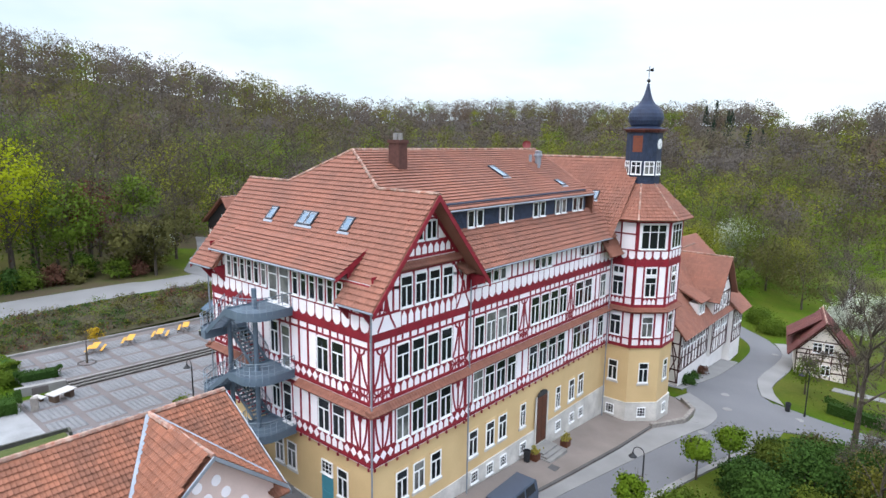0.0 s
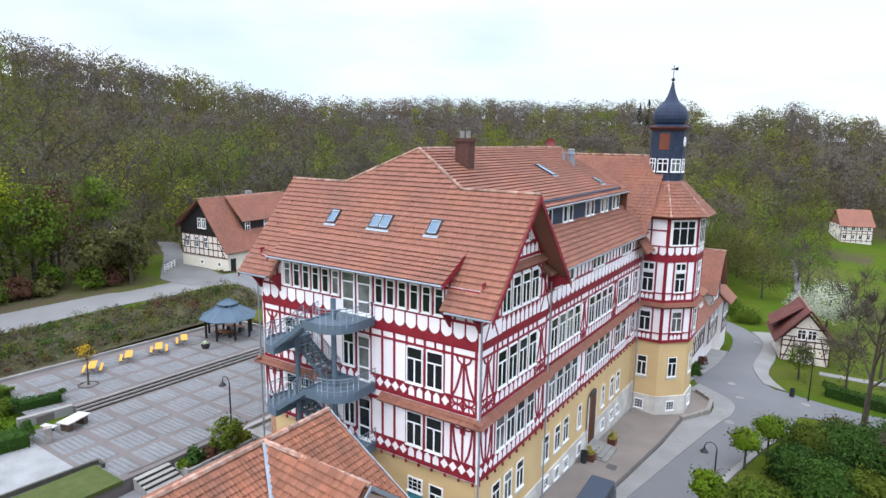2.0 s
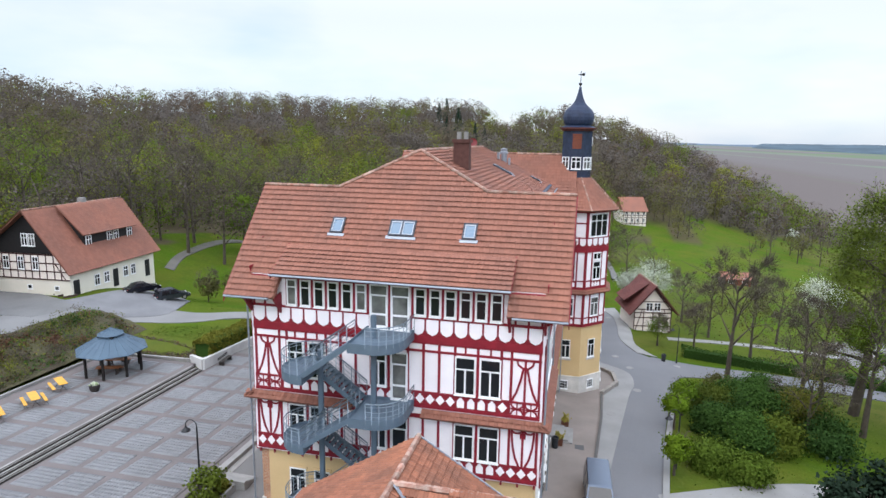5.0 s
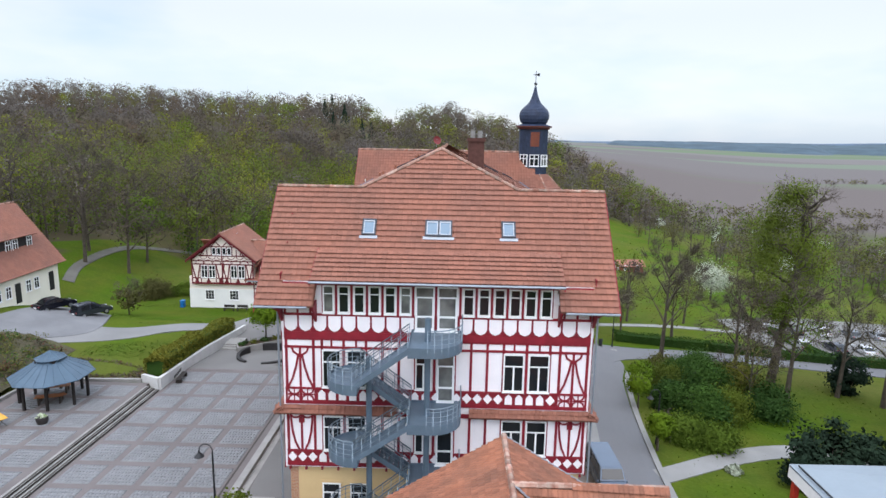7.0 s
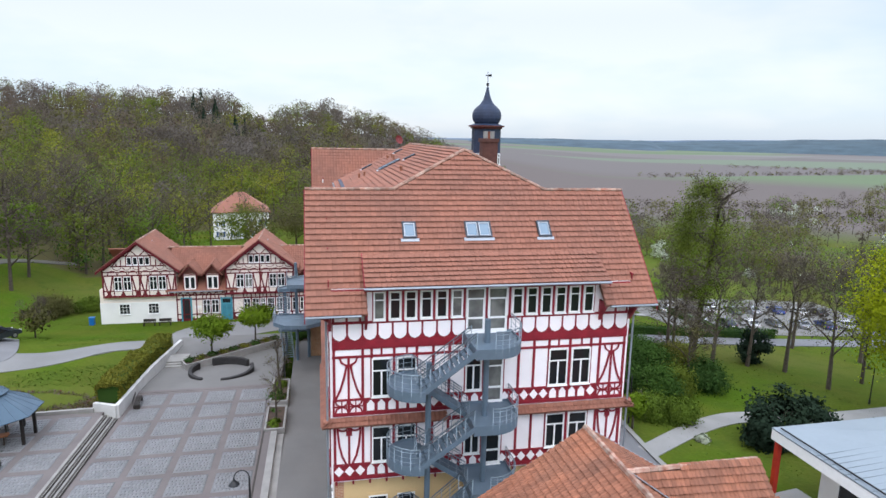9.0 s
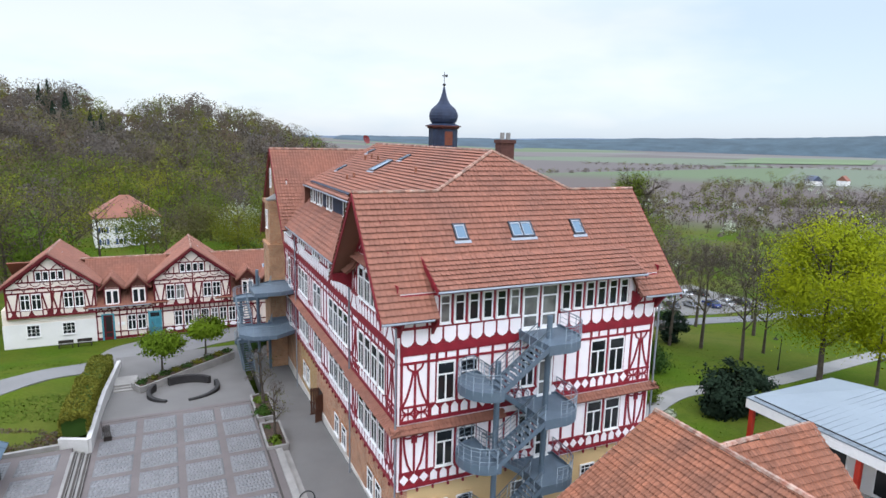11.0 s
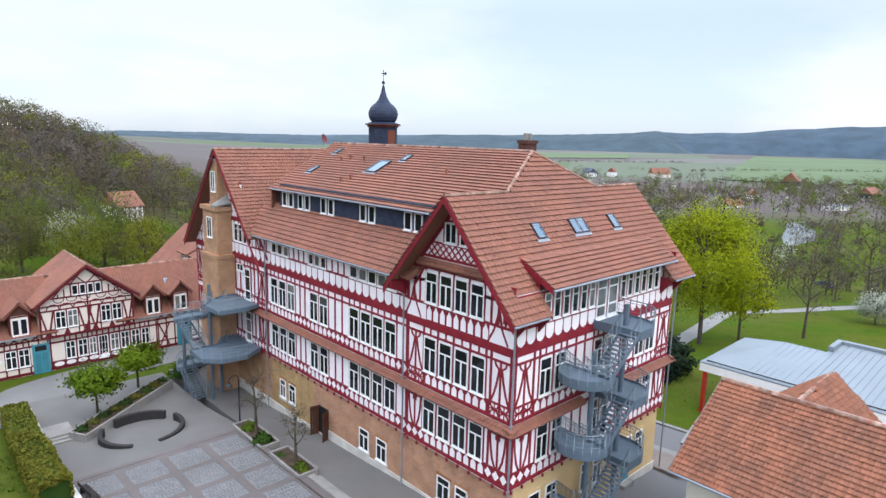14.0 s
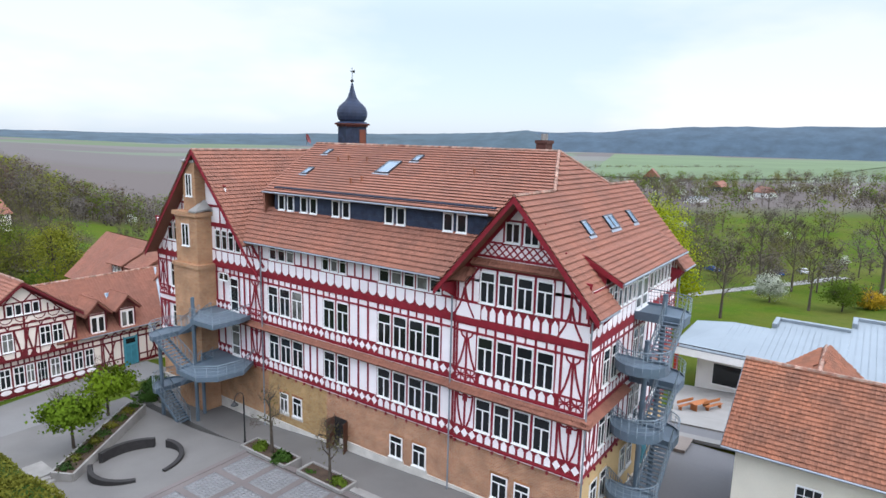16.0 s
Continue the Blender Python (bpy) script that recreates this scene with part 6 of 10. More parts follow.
wall_line("retaining_wall", [(-19.6, 20.2), (-17.6, 19.3), (-17.5, 30), (-17.0, 41)], 0.35, -1.0, lambda y: yard_z(y) + 1.15 - 0.5 * smooth01(y, 30, 41), mat("whitewashed_wall", (0.55, 0.54, 0.52), 0.9, 0.2, 0.6, 8, 0.2), "whitewashed retaining wall of the yard")
wall_line("retaining_wall", [(-29.4, -8), (-29.4, 19.5), (-19.6, 20.0)], 0.3, 0.5, lambda y: yard_z(y) + 0.75, CONCRETE, "low stone edge behind the terrace")
STONE = mat("rubble_stone", (0.30, 0.27, 0.24), 0.95, 0.4, 2.5, 8, 0.5)
wall_line("rubble_wall", [(22.9, 33.0), (23.6, 34.6), (24.7, 37.2), (24.4, 41.0), (22.4, 43.4)], 0.4, -5, lambda y: -0.55 - 0.075 * y + 0.55, STONE, "low rubble stone wall round the tower pavement")
wall_line("ramp_edge", [(21.4, 10.0), (22.1, 18), (22.7, 26), (22.9, 33.0)], 0.25, -4, lambda y: -0.55 - 0.075 * y + 0.30, mat("grey_edge_stone", (0.10, 0.095, 0.09), 0.9, 0.2, 1, 12, 0.2), "grey stone edge of the pavement")
SOIL = mat("bed_soil", (0.075, 0.05, 0.035), 0.95, 0.4, 2, 10, 0.6)


def bed(corners, z, label):
    bm = bmesh.new()
    prism(bm, [(x, y, 0) for x, y in corners], (0, 0, z - 1.0), (0, 0, z))
    me = bpy.data.meshes.new("planting_bed")
    bm.to_mesh(me)
    bm.free()
    me.materials.append(SOIL)
    ob = tagged(new("planting_bed", me), label, "planting bed", kind="structure")
    wall_line("bed_kerb", list(corners) + [corners[0]], 0.16, z - 0.9, z + 0.10, CONCRETE, "pale concrete kerb of a planting bed")
    return ob


bed([(-5.2, 14.7), (-3.7, 14.7), (-3.7, 19.0), (-5.2, 19.0)], yard_z(17) + 0.15, "planting bed with soil and low plants")
bed([(-5.2, 20.4), (-3.7, 20.4), (-3.7, 25.4), (-5.2, 25.4)], yard_z(23) + 0.12, "planting bed with soil and low plants")
bed([(-15.4, 33.4), (-14.6, 31.9), (-5.4, 39.0), (-6.3, 40.4)], 0.62, "raised planting bed with two small trees")
bed([(-3.8, -5.3), (-2.3, -5.3), (-2.3, 0.5), (-3.8, 0.5)], yard_z(0) + 0.10, "planting bed with low shrubs")
for k in range(4):
    slab_strip("walkway_stair", -3.6, -1.6, 0.6 + 0.4 * k, 1.0 + 0.4 * k, lambda y: 1.75 - 0.15 * k, CONCRETE, "stone stair of the walkway", "step", 0.9, 2)
for k in range(3):
    slab_strip("garden_step", -17.0, -15.0, 33.0 + 0.35 * k, 36, lambda y: yard_z(33) + 0.15 * (k + 1), CONCRETE, "stone garden step", "step", 0.5, 2)


wall_line("low_wall", [(-8.7, -15.8), (-8.35, -8.4), (-7.4, -8.55)], 0.2, 0.6, lambda y: yard_z(y) + 0.34, mat("dark_mossy_stone", (0.075, 0.075, 0.062), 0.95, 0.4, 2, 9, 0.5), "low dark mossy wall beside the lawn")
wall_line("low_wall", [(-19.3, -9.2), (-18.75, -5.25)], 0.5, 0.6, lambda y: yard_z(y) + 0.62, CONCRETE, "pale stone end wall of the long steps")
wall_line("stone_pier", [(-14.7, -9.2), (-14.5, -8.7)], 0.5, 0.6, lambda y: yard_z(y) + 1.15, STONE, "rough stone pier at the hedge's end")
wall_line("tree_ring", [(-22.4 + 0.85 * math.cos(k * math.pi / 4), -2.1 + 0.85 * math.sin(k * math.pi / 4)) for k in range(9)], 0.14, 0.9, lambda y: yard_z(y) + 0.54, STEP_DARK, "dark stone ring round the little terrace tree", "tree ring")


# arc-shaped dark stone benches round a circle
def arc_bench(a0, a1, label):
    bm = bmesh.new()
    cx, cy, z = -10.8, 30.3, yard_z(30.3)
    n = 14
    rings = []
    for i in range(n + 1):
        a = radians(a0 + (a1 - a0) * i / n)
        c, s = math.cos(a), math.sin(a)
        rings.append([bm.verts.new((cx + r * c, cy + r * s, zz)) for r, zz in ((2.9, z - 0.3), (3.25, z - 0.3), (3.25, z + 0.52), (3.21, z + 0.55), (2.94, z + 0.55), (2.9, z + 0.52))])
    for p, q in zip(rings, rings[1:]):
        for i in range(6):
            j = (i + 1) % 6
            bm.faces.new((p[i], p[j], q[j], q[i]))
    bm.faces.new(rings[0])
    bm.faces.new(rings[-1][::-1])
    bmesh.ops.recalc_face_normals(bm, faces=bm.faces)
    me = bpy.data.meshes.new("arc_bench")
    bm.to_mesh(me)
    bm.free()
    me.materials.append(mat("dark_basalt", (0.028, 0.026, 0.026), 0.8, 0.3, 3, 20, 0.2))
    tagged(new("arc_bench", me), label, "bench", "benches round the circle")


arc_bench(146, 240, "curved dark stone bench in the yard circle")
arc_bench(276, 378, "curved dark stone bench in the yard circle")
arc_bench(38, 116, "curved dark stone bench in the yard circle")


# ---------------------------------------------------------------- the other houses
BEAM_BROWN = mat("dark_brown_timber", (0.055, 0.014, 0.012), 0.6, 0.3, 2, 20, 0.1, objrand=0.2)
BEAM_RED = mat("brown_red_timber", (0.115, 0.012, 0.012), 0.6, 0.3, 2, 20, 0.1, objrand=0.2)
CREAM = mat("cream_infill", (0.77, 0.69, 0.61), 0.9, 0.1, 0.5, 12, 0.1)
WHITE_WALL = mat("white_render", (0.74, 0.735, 0.71), 0.9, 0.1, 0.4, 10, 0.1)
DARK_BOARD = mat("black_brown_boards", (0.014, 0.012, 0.012), 0.7, 0.3, 3, 20, 0.2)


def house_roof(house, key, planes, caps=(), material=TILE, w=0.32, course=0.38):
    """Roof slabs and joined tiles of a house; planes are given in world space."""
    for pts in planes:
        bm = bmesh.new()
        slab(bm, pts, 0.14)
        tiles(key, pts, w, course, 0.09)
        bmesh.ops.recalc_face_normals(bm, faces=bm.faces)
        rf = part("roof", bm, material, house)
    if caps:
        bm = bmesh.new()
        for a, b in caps:
            ridge_caps(bm, a, b, 0.12)
        tagged(part("ridge_tiles", bm, RIDGE, house), kind="stuff")
    v, f = joined(TILES[key])
    tagged(part("roof_tiles", mesh_np("roof_tiles", v, f, material, flat=True), None, house), kind="stuff")
    return rf


def solid(house, name, rings, material, label=""):
    """A body from a ring of points pushed along a vector: rings = (points, vector)."""
    for pts, d in rings:
        bm = bmesh.new()
        prism(bm, pts, (0, 0, 0), d)
        bmesh.ops.recalc_face_normals(bm, faces=bm.faces)
        ob = part(name, bm, material, house, label)
    return ob


def frame_wall(house, o, u, timber):
    return Wall(o, u, part("timber_frame", mesh_of("timber_frame", [], []), timber, house), timber)


def framing(w, u0, u1, z0, z1, windows, rails=2, most=1.0, braces=True, style="cross"):
    """Plain framing with posts, rails, corner braces and windows (a, b, z0, z1)."""
    for i in range(rails + 1):
        w.rail(u0, u1, z0 + (z1 - z0) * i / rails, 0.16)
    for u in fill_posts([(a, b) for a, b, c, d in windows], u0 + 0.08, u1 - 0.08, most):
        w.post(u, z0, z1, 0.14)
    for a, b, c, d in windows:
        w.window(a, b, c, d, style)
    if braces:
        for a, b in ((u0 + 0.2, u0 + 1.3), (u1 - 0.2, u1 - 1.3)):
            w.beam((a, z0 + 0.1), (b, z1 - 0.1), 0.13)


# ---- row of half-timbered houses north of the yard
row_house = thing("half_timbered_row", "row of red and white half-timbered houses with gables and dormers", "building")
RY, RG = 54.6, -1.45
solid(row_house, "wall", [([(-30.0, RY, RG - 0.6), (8.2, RY, RG - 0.6), (8.2, RY + 9, RG - 0.6), (-30.0, RY + 9, RG - 0.6)], (0, 0, 5.6))], CREAM, "cream plaster infill")
solid(row_house, "ground_wall", [([(-30.05, RY - 0.06, RG), (-20.3, RY - 0.06, RG), (-20.3, RY + 1, RG), (-30.05, RY + 1, RG)], (0, 0, 3.1))], WHITE_WALL, "white rendered ground floor")
planes, caps = [], []
ROW_RED = mat("dark_crimson_timber", (0.135, 0.012, 0.018), 0.6, 0.3, 2, 20, 0.1, objrand=0.2)
for c in (-24.75, -8.9):
    solid(row_house, "gable_wall", [([(c - 4.7, RY - 0.4, 2.5), (c + 4.7, RY - 0.4, 2.5), (c + 4.7, RY - 0.4, 6.3), (c, RY - 0.4, 9.9), (c - 4.7, RY - 0.4, 6.3)], (0, 3.0, 0))], CREAM)
    w = frame_wall(row_house, (c - 4.7, RY - 0.4, 0), (1, 0, 0), ROW_RED)
    w.rail(0, 9.4, 2.62, 0.22, 0.08)
    w.rail(0, 9.4, 3.42, 0.12)
    w.rail(0, 9.4, 5.55, 0.14)
    w.rail(0.2, 9.2, 6.05, 0.12)
    w.rail(1.2, 8.2, 6.85, 0.14)
    w.rail(2.4, 7.0, 8.25, 0.12)
    # four casements with splayed struts between
    for a in (1.5, 2.65, 5.95, 7.1):
        w.window(a, a + 1.0, 3.5, 5.4, "cross")
        w.post(a - 0.06, 2.7, 5.5, 0.10)
        w.post(a + 1.06, 2.7, 5.5, 0.10)
    for a, b in ((0.75, 0.15), (0.85, 1.35), (4.3, 3.75), (4.45, 5.0), (5.35, 4.75), (5.35, 5.8), (8.75, 8.3), (8.75, 9.25)):
        w.beam((a, 2.75), (b, 5.5), 0.14, 0.052)
    w.post(4.7, 2.7, 6.8, 0.14)
    for a in (0.1, 9.3):
        w.post(a, 2.6, 6.2, 0.16)
    # red wedges under the sills
    for a in (0.8, 2.55, 4.4, 5.3, 7.0, 8.7):
        bm = bmesh.new()
        prism(bm, [(a - 0.36, 0, 2.7), (a + 0.36, 0, 2.7), (a, 0, 3.5)], (0, -0.056, 0), (0, 0, 0))
        part("wedge_timber", bm, ROW_RED, w.parent).matrix_basis = w.m.copy()
    # arched braces and the small attic windows
    for q in (1.35, 2.6, 3.9, 5.5, 6.8, 8.05):
        w.arc(q, 5.6, 0.62, 0, 180, 0.10)
        w.arc(q + 0.6, 6.85, 0.55, 180, 360, 0.08)
    for a in (3.25, 4.0, 4.78, 5.53):
        w.window(a, a + 0.62, 7.0, 8.1, "plain")
    for q in (1.9, 2.5, 3.15, 3.93, 4.7, 5.47, 6.25, 6.9, 7.5):
        w.post(q, 6.85, min(8.25, 9.5 - abs(q - 4.7) * 0.8), 0.11)
    for s in (-1, 1):
        w.beam((4.7 + s * 1.5, 8.3), (4.7 + s * 0.4, 9.5), 0.1)
        w.beam((4.7 + s * 0.2, 8.3), (4.7 + s * 1.0, 9.1), 0.1)
        w.beam((4.7 + s * 3.3, 6.9), (4.7 + s * 2.2, 8.2), 0.1)
        w.beam((4.7 + s * 4.7, 6.25), (4.7, 9.9), 0.26, 0.08)
    ov, back, k = RY - 1.05, RY + 9.5, 0.78
    for s in (-1, 1):
        planes.append([(c, ov, 10.3), (c, back, 10.3), (c + s * 5.3, back, 10.3 - 5.3 * k), (c + s * 5.3, ov, 10.3 - 5.3 * k)])
        bm = bmesh.new()
        a, b = Vector((c, ov - 0.02, 10.28)), Vector((c + s * 5.3, ov - 0.02, 10.28 - 5.3 * k))
        prism(bm, [a, b, b - Vector((0, 0, 0.3)), a - Vector((0, 0, 0.3))], (0, 0, 0), (0, 0.05, 0))
        bmesh.ops.recalc_face_normals(bm, faces=bm.faces)
        part("verge_board", bm, ROW_RED, row_house)
    caps.append(((c, ov, 10.35), (c, back, 10.35)))
# lower roofs between the gables and on towards the wing
for x0, x1 in ((-21.5, -12.0), (-6.2, 9.0)):
    planes.append([(x0, RY - 0.55, 3.15), (x1, RY - 0.55, 3.15), (x1, RY + 4.9, 8.4), (x0, RY + 4.9, 8.4)])
planes.append([(-30, RY + 10.2, 3.9), (9.0, RY + 10.2, 3.9), (9.0, RY + 4.9, 8.4), (-30, RY + 4.9, 8.4)])
caps.append(((-22, RY + 4.9, 8.45), (9.0, RY + 4.9, 8.45)))
# gabled dormers with brown tile-hung cheeks
for c in (-18.3, -15.3, -2.0, 1.2):
    solid(row_house, "dormer_wall", [([(c - 0.95, RY - 0.25, 2.9), (c + 0.95, RY - 0.25, 2.9), (c + 0.95, RY - 0.25, 5.6), (c, RY - 0.25, 6.5), (c - 0.95, RY - 0.25, 5.6)], (0, 3.2, 0))], mat("brown_hung_tiles", (0.13, 0.05, 0.036), 0.8, 0.3, 3, 14, 0.2))
    w = frame_wall(row_house, (c - 0.95, RY - 0.25, 0), (1, 0, 0), ROW_RED)
    w.board(0.1, 1.8, 3.2, 5.5, CREAM, 0.03, "infill")
    w.window(0.25, 0.92, 3.4, 5.15, "plain")
    w.window(0.98, 1.65, 3.4, 5.15, "plain")
    w.beam((-0.45, 5.3), (0.95, 6.75), 0.22, 0.30)
    w.beam((2.35, 5.3), (0.95, 6.75), 0.22, 0.30)
    w.post(0.1, 3.1, 5.6, 0.12)
    w.post(1.8, 3.1, 5.6, 0.12)
    w.rail(0, 1.9, 3.25, 0.14)
    w.rail(0, 1.9, 5.4, 0.12)
    for s in (-1, 1):
        planes.append([(c, RY - 0.7, 6.95), (c, RY + 3.4, 6.95), (c + s * 1.5, RY + 3.4, 5.4), (c + s * 1.5, RY - 0.7, 5.4)])
house_roof(row_house, "row", planes, caps)
bm = bmesh.new()
prism(bm, [(5.2, RY - 0.55, 3.2), (5.5, RY - 0.55, 3.2), (7.7, RY + 4.9, 8.45), (7.4, RY + 4.9, 8.45)], (0, 0, 0.02), (0, 0, 0.10))
part("valley_flashing", bm, ZINC, row_house, "grey zinc strip in the roof")
bm = bmesh.new()
bar(bm, (-14, RY - 0.6, 3.1), (-21, RY - 0.6, 3.1), 0.07)
part("gutter", bm, ZINC, row_house)
bm = bmesh.new()
bar(bm, (-3.9, RY - 0.6, 3.1), (5.0, RY - 0.6, 3.1), 0.07)
part("gutter", bm, ZINC, row_house)
# skylight in the long roof
o, u, v, n = plane_axes([(-6.2, RY - 0.55, 3.15), (9.0, RY - 0.55, 3.15), (9.0, RY + 4.9, 8.4)])
m = Matrix((u, v, n)).transposed().to_4x4()
m.translation = Vector((1.0, 57.2, 3.15 + (57.2 - RY + 0.55) * 0.963)) + n * 0.06
bm = bmesh.new()
cuboid(bm, -0.6, 0.6, -0.65, 0.65, 0, 0.10)
part("skylight", bm, ZINC, row_house, "skylight with grey frame").matrix_basis = m
bm = bmesh.new()
cuboid(bm, -0.5, 0.5, -0.55, 0.55, 0.05, 0.13)
part("pane", bm, SKYGLASS, row_house).matrix_basis = m
# ground floor: rows of white casements over a plinth of white panels
w = frame_wall(row_house, (-30, RY, 0), (1, 0, 0), ROW_RED)
ROW0 = RG + 0.35
for u0, u1, wins in ((9.7, 17.2, [(13.2, 14.2), (14.35, 15.35)]), (17.2, 28.4, [(18.7, 19.65), (19.9, 20.85), (21.0, 21.75), (21.95, 22.95), (23.2, 24.1), (24.3, 25.2), (25.45, 26.35), (26.55, 27.45)]), (28.4, 35.4, [])):
    for z, t in ((ROW0, 0.26), (-0.32, 0.12), (1.85, 0.16), (2.45, 0.14)):
        w.rail(u0, u1, z, t)
    for a, b in wins:
        tall = a == 21.95
        w.window(a, b, -0.9 if tall else -0.2, 1.75, "bars" if tall else "cross")
        w.post((a + b) / 2, 1.9, 2.45, 0.10)
    for q in fill_posts(wins, u0 + 0.1, u1 - 0.1, 0.95):
        w.post(q, ROW0, 2.6, 0.12)
for u0, u1 in ((28.6, 29.8), (33.6, 34.9)):
    w.beam((u0, ROW0), (u1, 1.8), 0.13, 0.052)
    w.beam((u1, ROW0), (u0, 1.8), 0.13, 0.050)
for i in range(7):
    w.beam((28.5 + i * 0.95, 2.5), (29.3 + i * 0.95, 3.0), 0.09, 0.05)
    w.beam((29.3 + i * 0.95, 2.5), (28.5 + i * 0.95, 3.0), 0.09, 0.048)
for i in range(7):
    w.beam((9.9 + i * 0.95, 2.5), (10.7 + i * 0.95, 3.0), 0.09, 0.05)
    w.beam((10.7 + i * 0.95, 2.5), (9.9 + i * 0.95, 3.0), 0.09, 0.048)
w.rail(9.7, 16.7, 3.05, 0.12)
w.rail(28.4, 35.4, 3.05, 0.12)
w.board(17.2, 28.4, RG + 0.5, -0.4, ROW_RED, 0.03)
for i in range(9):
    w.field("disc", 18.0 + i * 1.14, (RG + 0.5 - 0.4) / 2 + 0.02, 0.98, 0.50, 0.06)
# open door: its dark interior is only a black board
w.board(10.4, 11.65, RG, 2.0, BLACK, 0.04, "open_doorway")
w.board(10.3, 10.5, RG, 2.1, TEAL, 0.12, "door_frame")
w.board(11.55, 11.75, RG, 2.1, TEAL, 0.12, "door_frame")
w.board(10.5, 11.55, 1.95, 2.1, TEAL, 0.12, "door_frame")
w.board(12.1, 12.9, 0.5, 0.9, WHITE, 0.05, "vent_panel")
for a in (15.7, 30.8):
    w.board(a, a + 1.35, RG, 2.0, TEAL, 0.09, "door")
    w.board(a - 0.12, a, RG, 2.1, TEAL, 0.12, "door_frame")
    w.board(a + 1.35, a + 1.47, RG, 2.1, TEAL, 0.12, "door_frame")
    w.board(a + 0.15, a + 1.2, 1.25, 1.8, GLASS, 0.11, "door_light")
    for q in (0.1, 0.72):
        w.board(a + q, a + q + 0.54, RG + 0.2, 1.0, mat("teal_panel", (0.05, 0.22, 0.28), 0.5), 0.105, "door_panel")
wg = frame_wall(row_house, (-30.05, RY - 0.06, 0), (1, 0, 0), BEAM_RED)
for a in (2.4, 6.1):
    wg.window(a, a + 1.4, 0.0, 1.5, "bars")
for x, y in ((-24.2, 58), (-8.3, 57.8)):
    solid(row_house, "roof_hatch", [([(x - 0.3, y, 9.2), (x + 0.3, y, 9.2), (x + 0.3, y + 0.6, 9.2), (x - 0.3, y + 0.6, 9.2)], (0.1, 0, 0.45))], ZINC)

# ---- white house with a black boarded gable beside the upper lane
barn = thing("lane_house", "white house with black boarded gable and tiled roof", "building")
bm_m = pose(-48.85, 29.3, 3.6, 0, 0, 3)


def bp(x, y, z):
    return bm_m @ Vector((x, y, z))


BW, BL, BR, BEV, BWV = 5.4, 16.5, 11.6, 3.6, 7.0     # half width, length, ridge, eastern and western eaves
sle, slw = (BR - BEV) / (BW + 0.7), (BR - BWV) / (BW + 0.7)
CREAM_RENDER = mat("cream_render", (0.72, 0.67, 0.56), 0.9, 0.1, 0.4, 10, 0.1)
back = bp(0, 0.3, 0) - bp(0, 0, 0)


def gable_ring(y, z0, z1):
    """A slice of the gable between two heights, under the roof."""
    half = lambda z, k: min(BW, (BR - 0.3 - z) / k)
    ring = [bp(-half(z0, slw), y, z0), bp(half(z0, sle), y, z0)]
    for z in [z for z in (BR - 0.3 - BW * sle, BR - 0.3 - BW * slw) if z0 < z < z1]:
        ring.append(bp(half(z, sle), y, z))
    ring.append(bp(half(z1, sle), y, z1))
    ring.append(bp(-half(z1, slw), y, z1))
    for z in [z for z in (BR - 0.3 - BW * slw,) if z0 < z < z1]:
        ring.append(bp(-half(z, slw), y, z))
    return ring


solid(barn, "wall", [([bp(-BW, 0, -2), bp(BW, 0, -2), bp(BW, BL, -2), bp(-BW, BL, -2)], (0, 0, 6.2))], CREAM_RENDER, "cream rendered wall")
solid(barn, "upper_wall", [(gable_ring(-0.06, 2.6, 6.0), back)], CREAM, "cream infill of the timbered storey")
solid(barn, "boarded_gable", [(gable_ring(-0.14, 6.0, BR - 0.4), back)], DARK_BOARD, "black boarded gable")
ux, uy = bp(1, 0, 0) - bp(0, 0, 0), bp(0, 1, 0) - bp(0, 0, 0)
down = Vector((0, 0, 3.6))
w = frame_wall(barn, bp(-BW, -0.06, 0) - down, ux, BEAM_BROWN)
for z in (2.7, 3.75, 4.8, 5.9):
    w.rail(0.05, BW + min(BW, (BR - 0.4 - z) / sle), 3.6 + z, 0.14)
for q in (0.1, 1.0, 2.1, 3.2, 4.3, 5.3, 6.4, 7.5, 8.6, 9.6):
    w.post(q, 6.25, 3.6 + min(5.95, BR - 0.5 - max(0, q - BW) * sle), 0.13)
w.beam((0.2, 6.3), (1.0, 8.9), 0.12)
w.beam((10.2, 6.3), (8.8, 8.4), 0.12)
for a in (1.15, 3.35, 5.5):
    w.window(a, a + 0.9, 7.5, 9.2, "cross")
w2 = frame_wall(barn, bp(-BW, -0.14, 0) - down, ux, BEAM_BROWN)
w2.window(4.3, 5.2, 10.6, 12.2, "cross")
w2.window(5.35, 6.25, 10.6, 12.2, "cross")
w3 = frame_wall(barn, bp(-BW, 0, 0) - down, ux, BEAM_BROWN)
for a in (4.4, 8.4):
    w3.window(a, a + 0.7, 4.9, 5.5, "plain")
we = frame_wall(barn, bp(BW, 0, 0) - down, uy, BEAM_BROWN)
for a in (4.0, 5.8, 9.6, 11.2):
    we.window(a, a + 1.0, 4.7, 6.2, "cross")
for a in (0.4, 7.6, 14.4):
    we.board(a, a + 1.0, 3.7, 6.2, BLACK, 0.05, "door")
pl = [[bp(-BW - 0.7, -0.9, BWV), bp(0, -0.9, BR), bp(0, BL + 0.7, BR), bp(-BW - 0.7, BL + 0.7, BWV)], [bp(BW + 0.7, -0.9, BEV), bp(0, -0.9, BR), bp(0, BL + 0.7, BR), bp(BW + 0.7, BL + 0.7, BEV)]]
pl.append([bp(4.4, 4.0, 7.9), bp(4.4, 14.6, 7.9), bp(0.5, 14.6, BR + 0.1), bp(0.5, 4.0, BR + 0.1)])
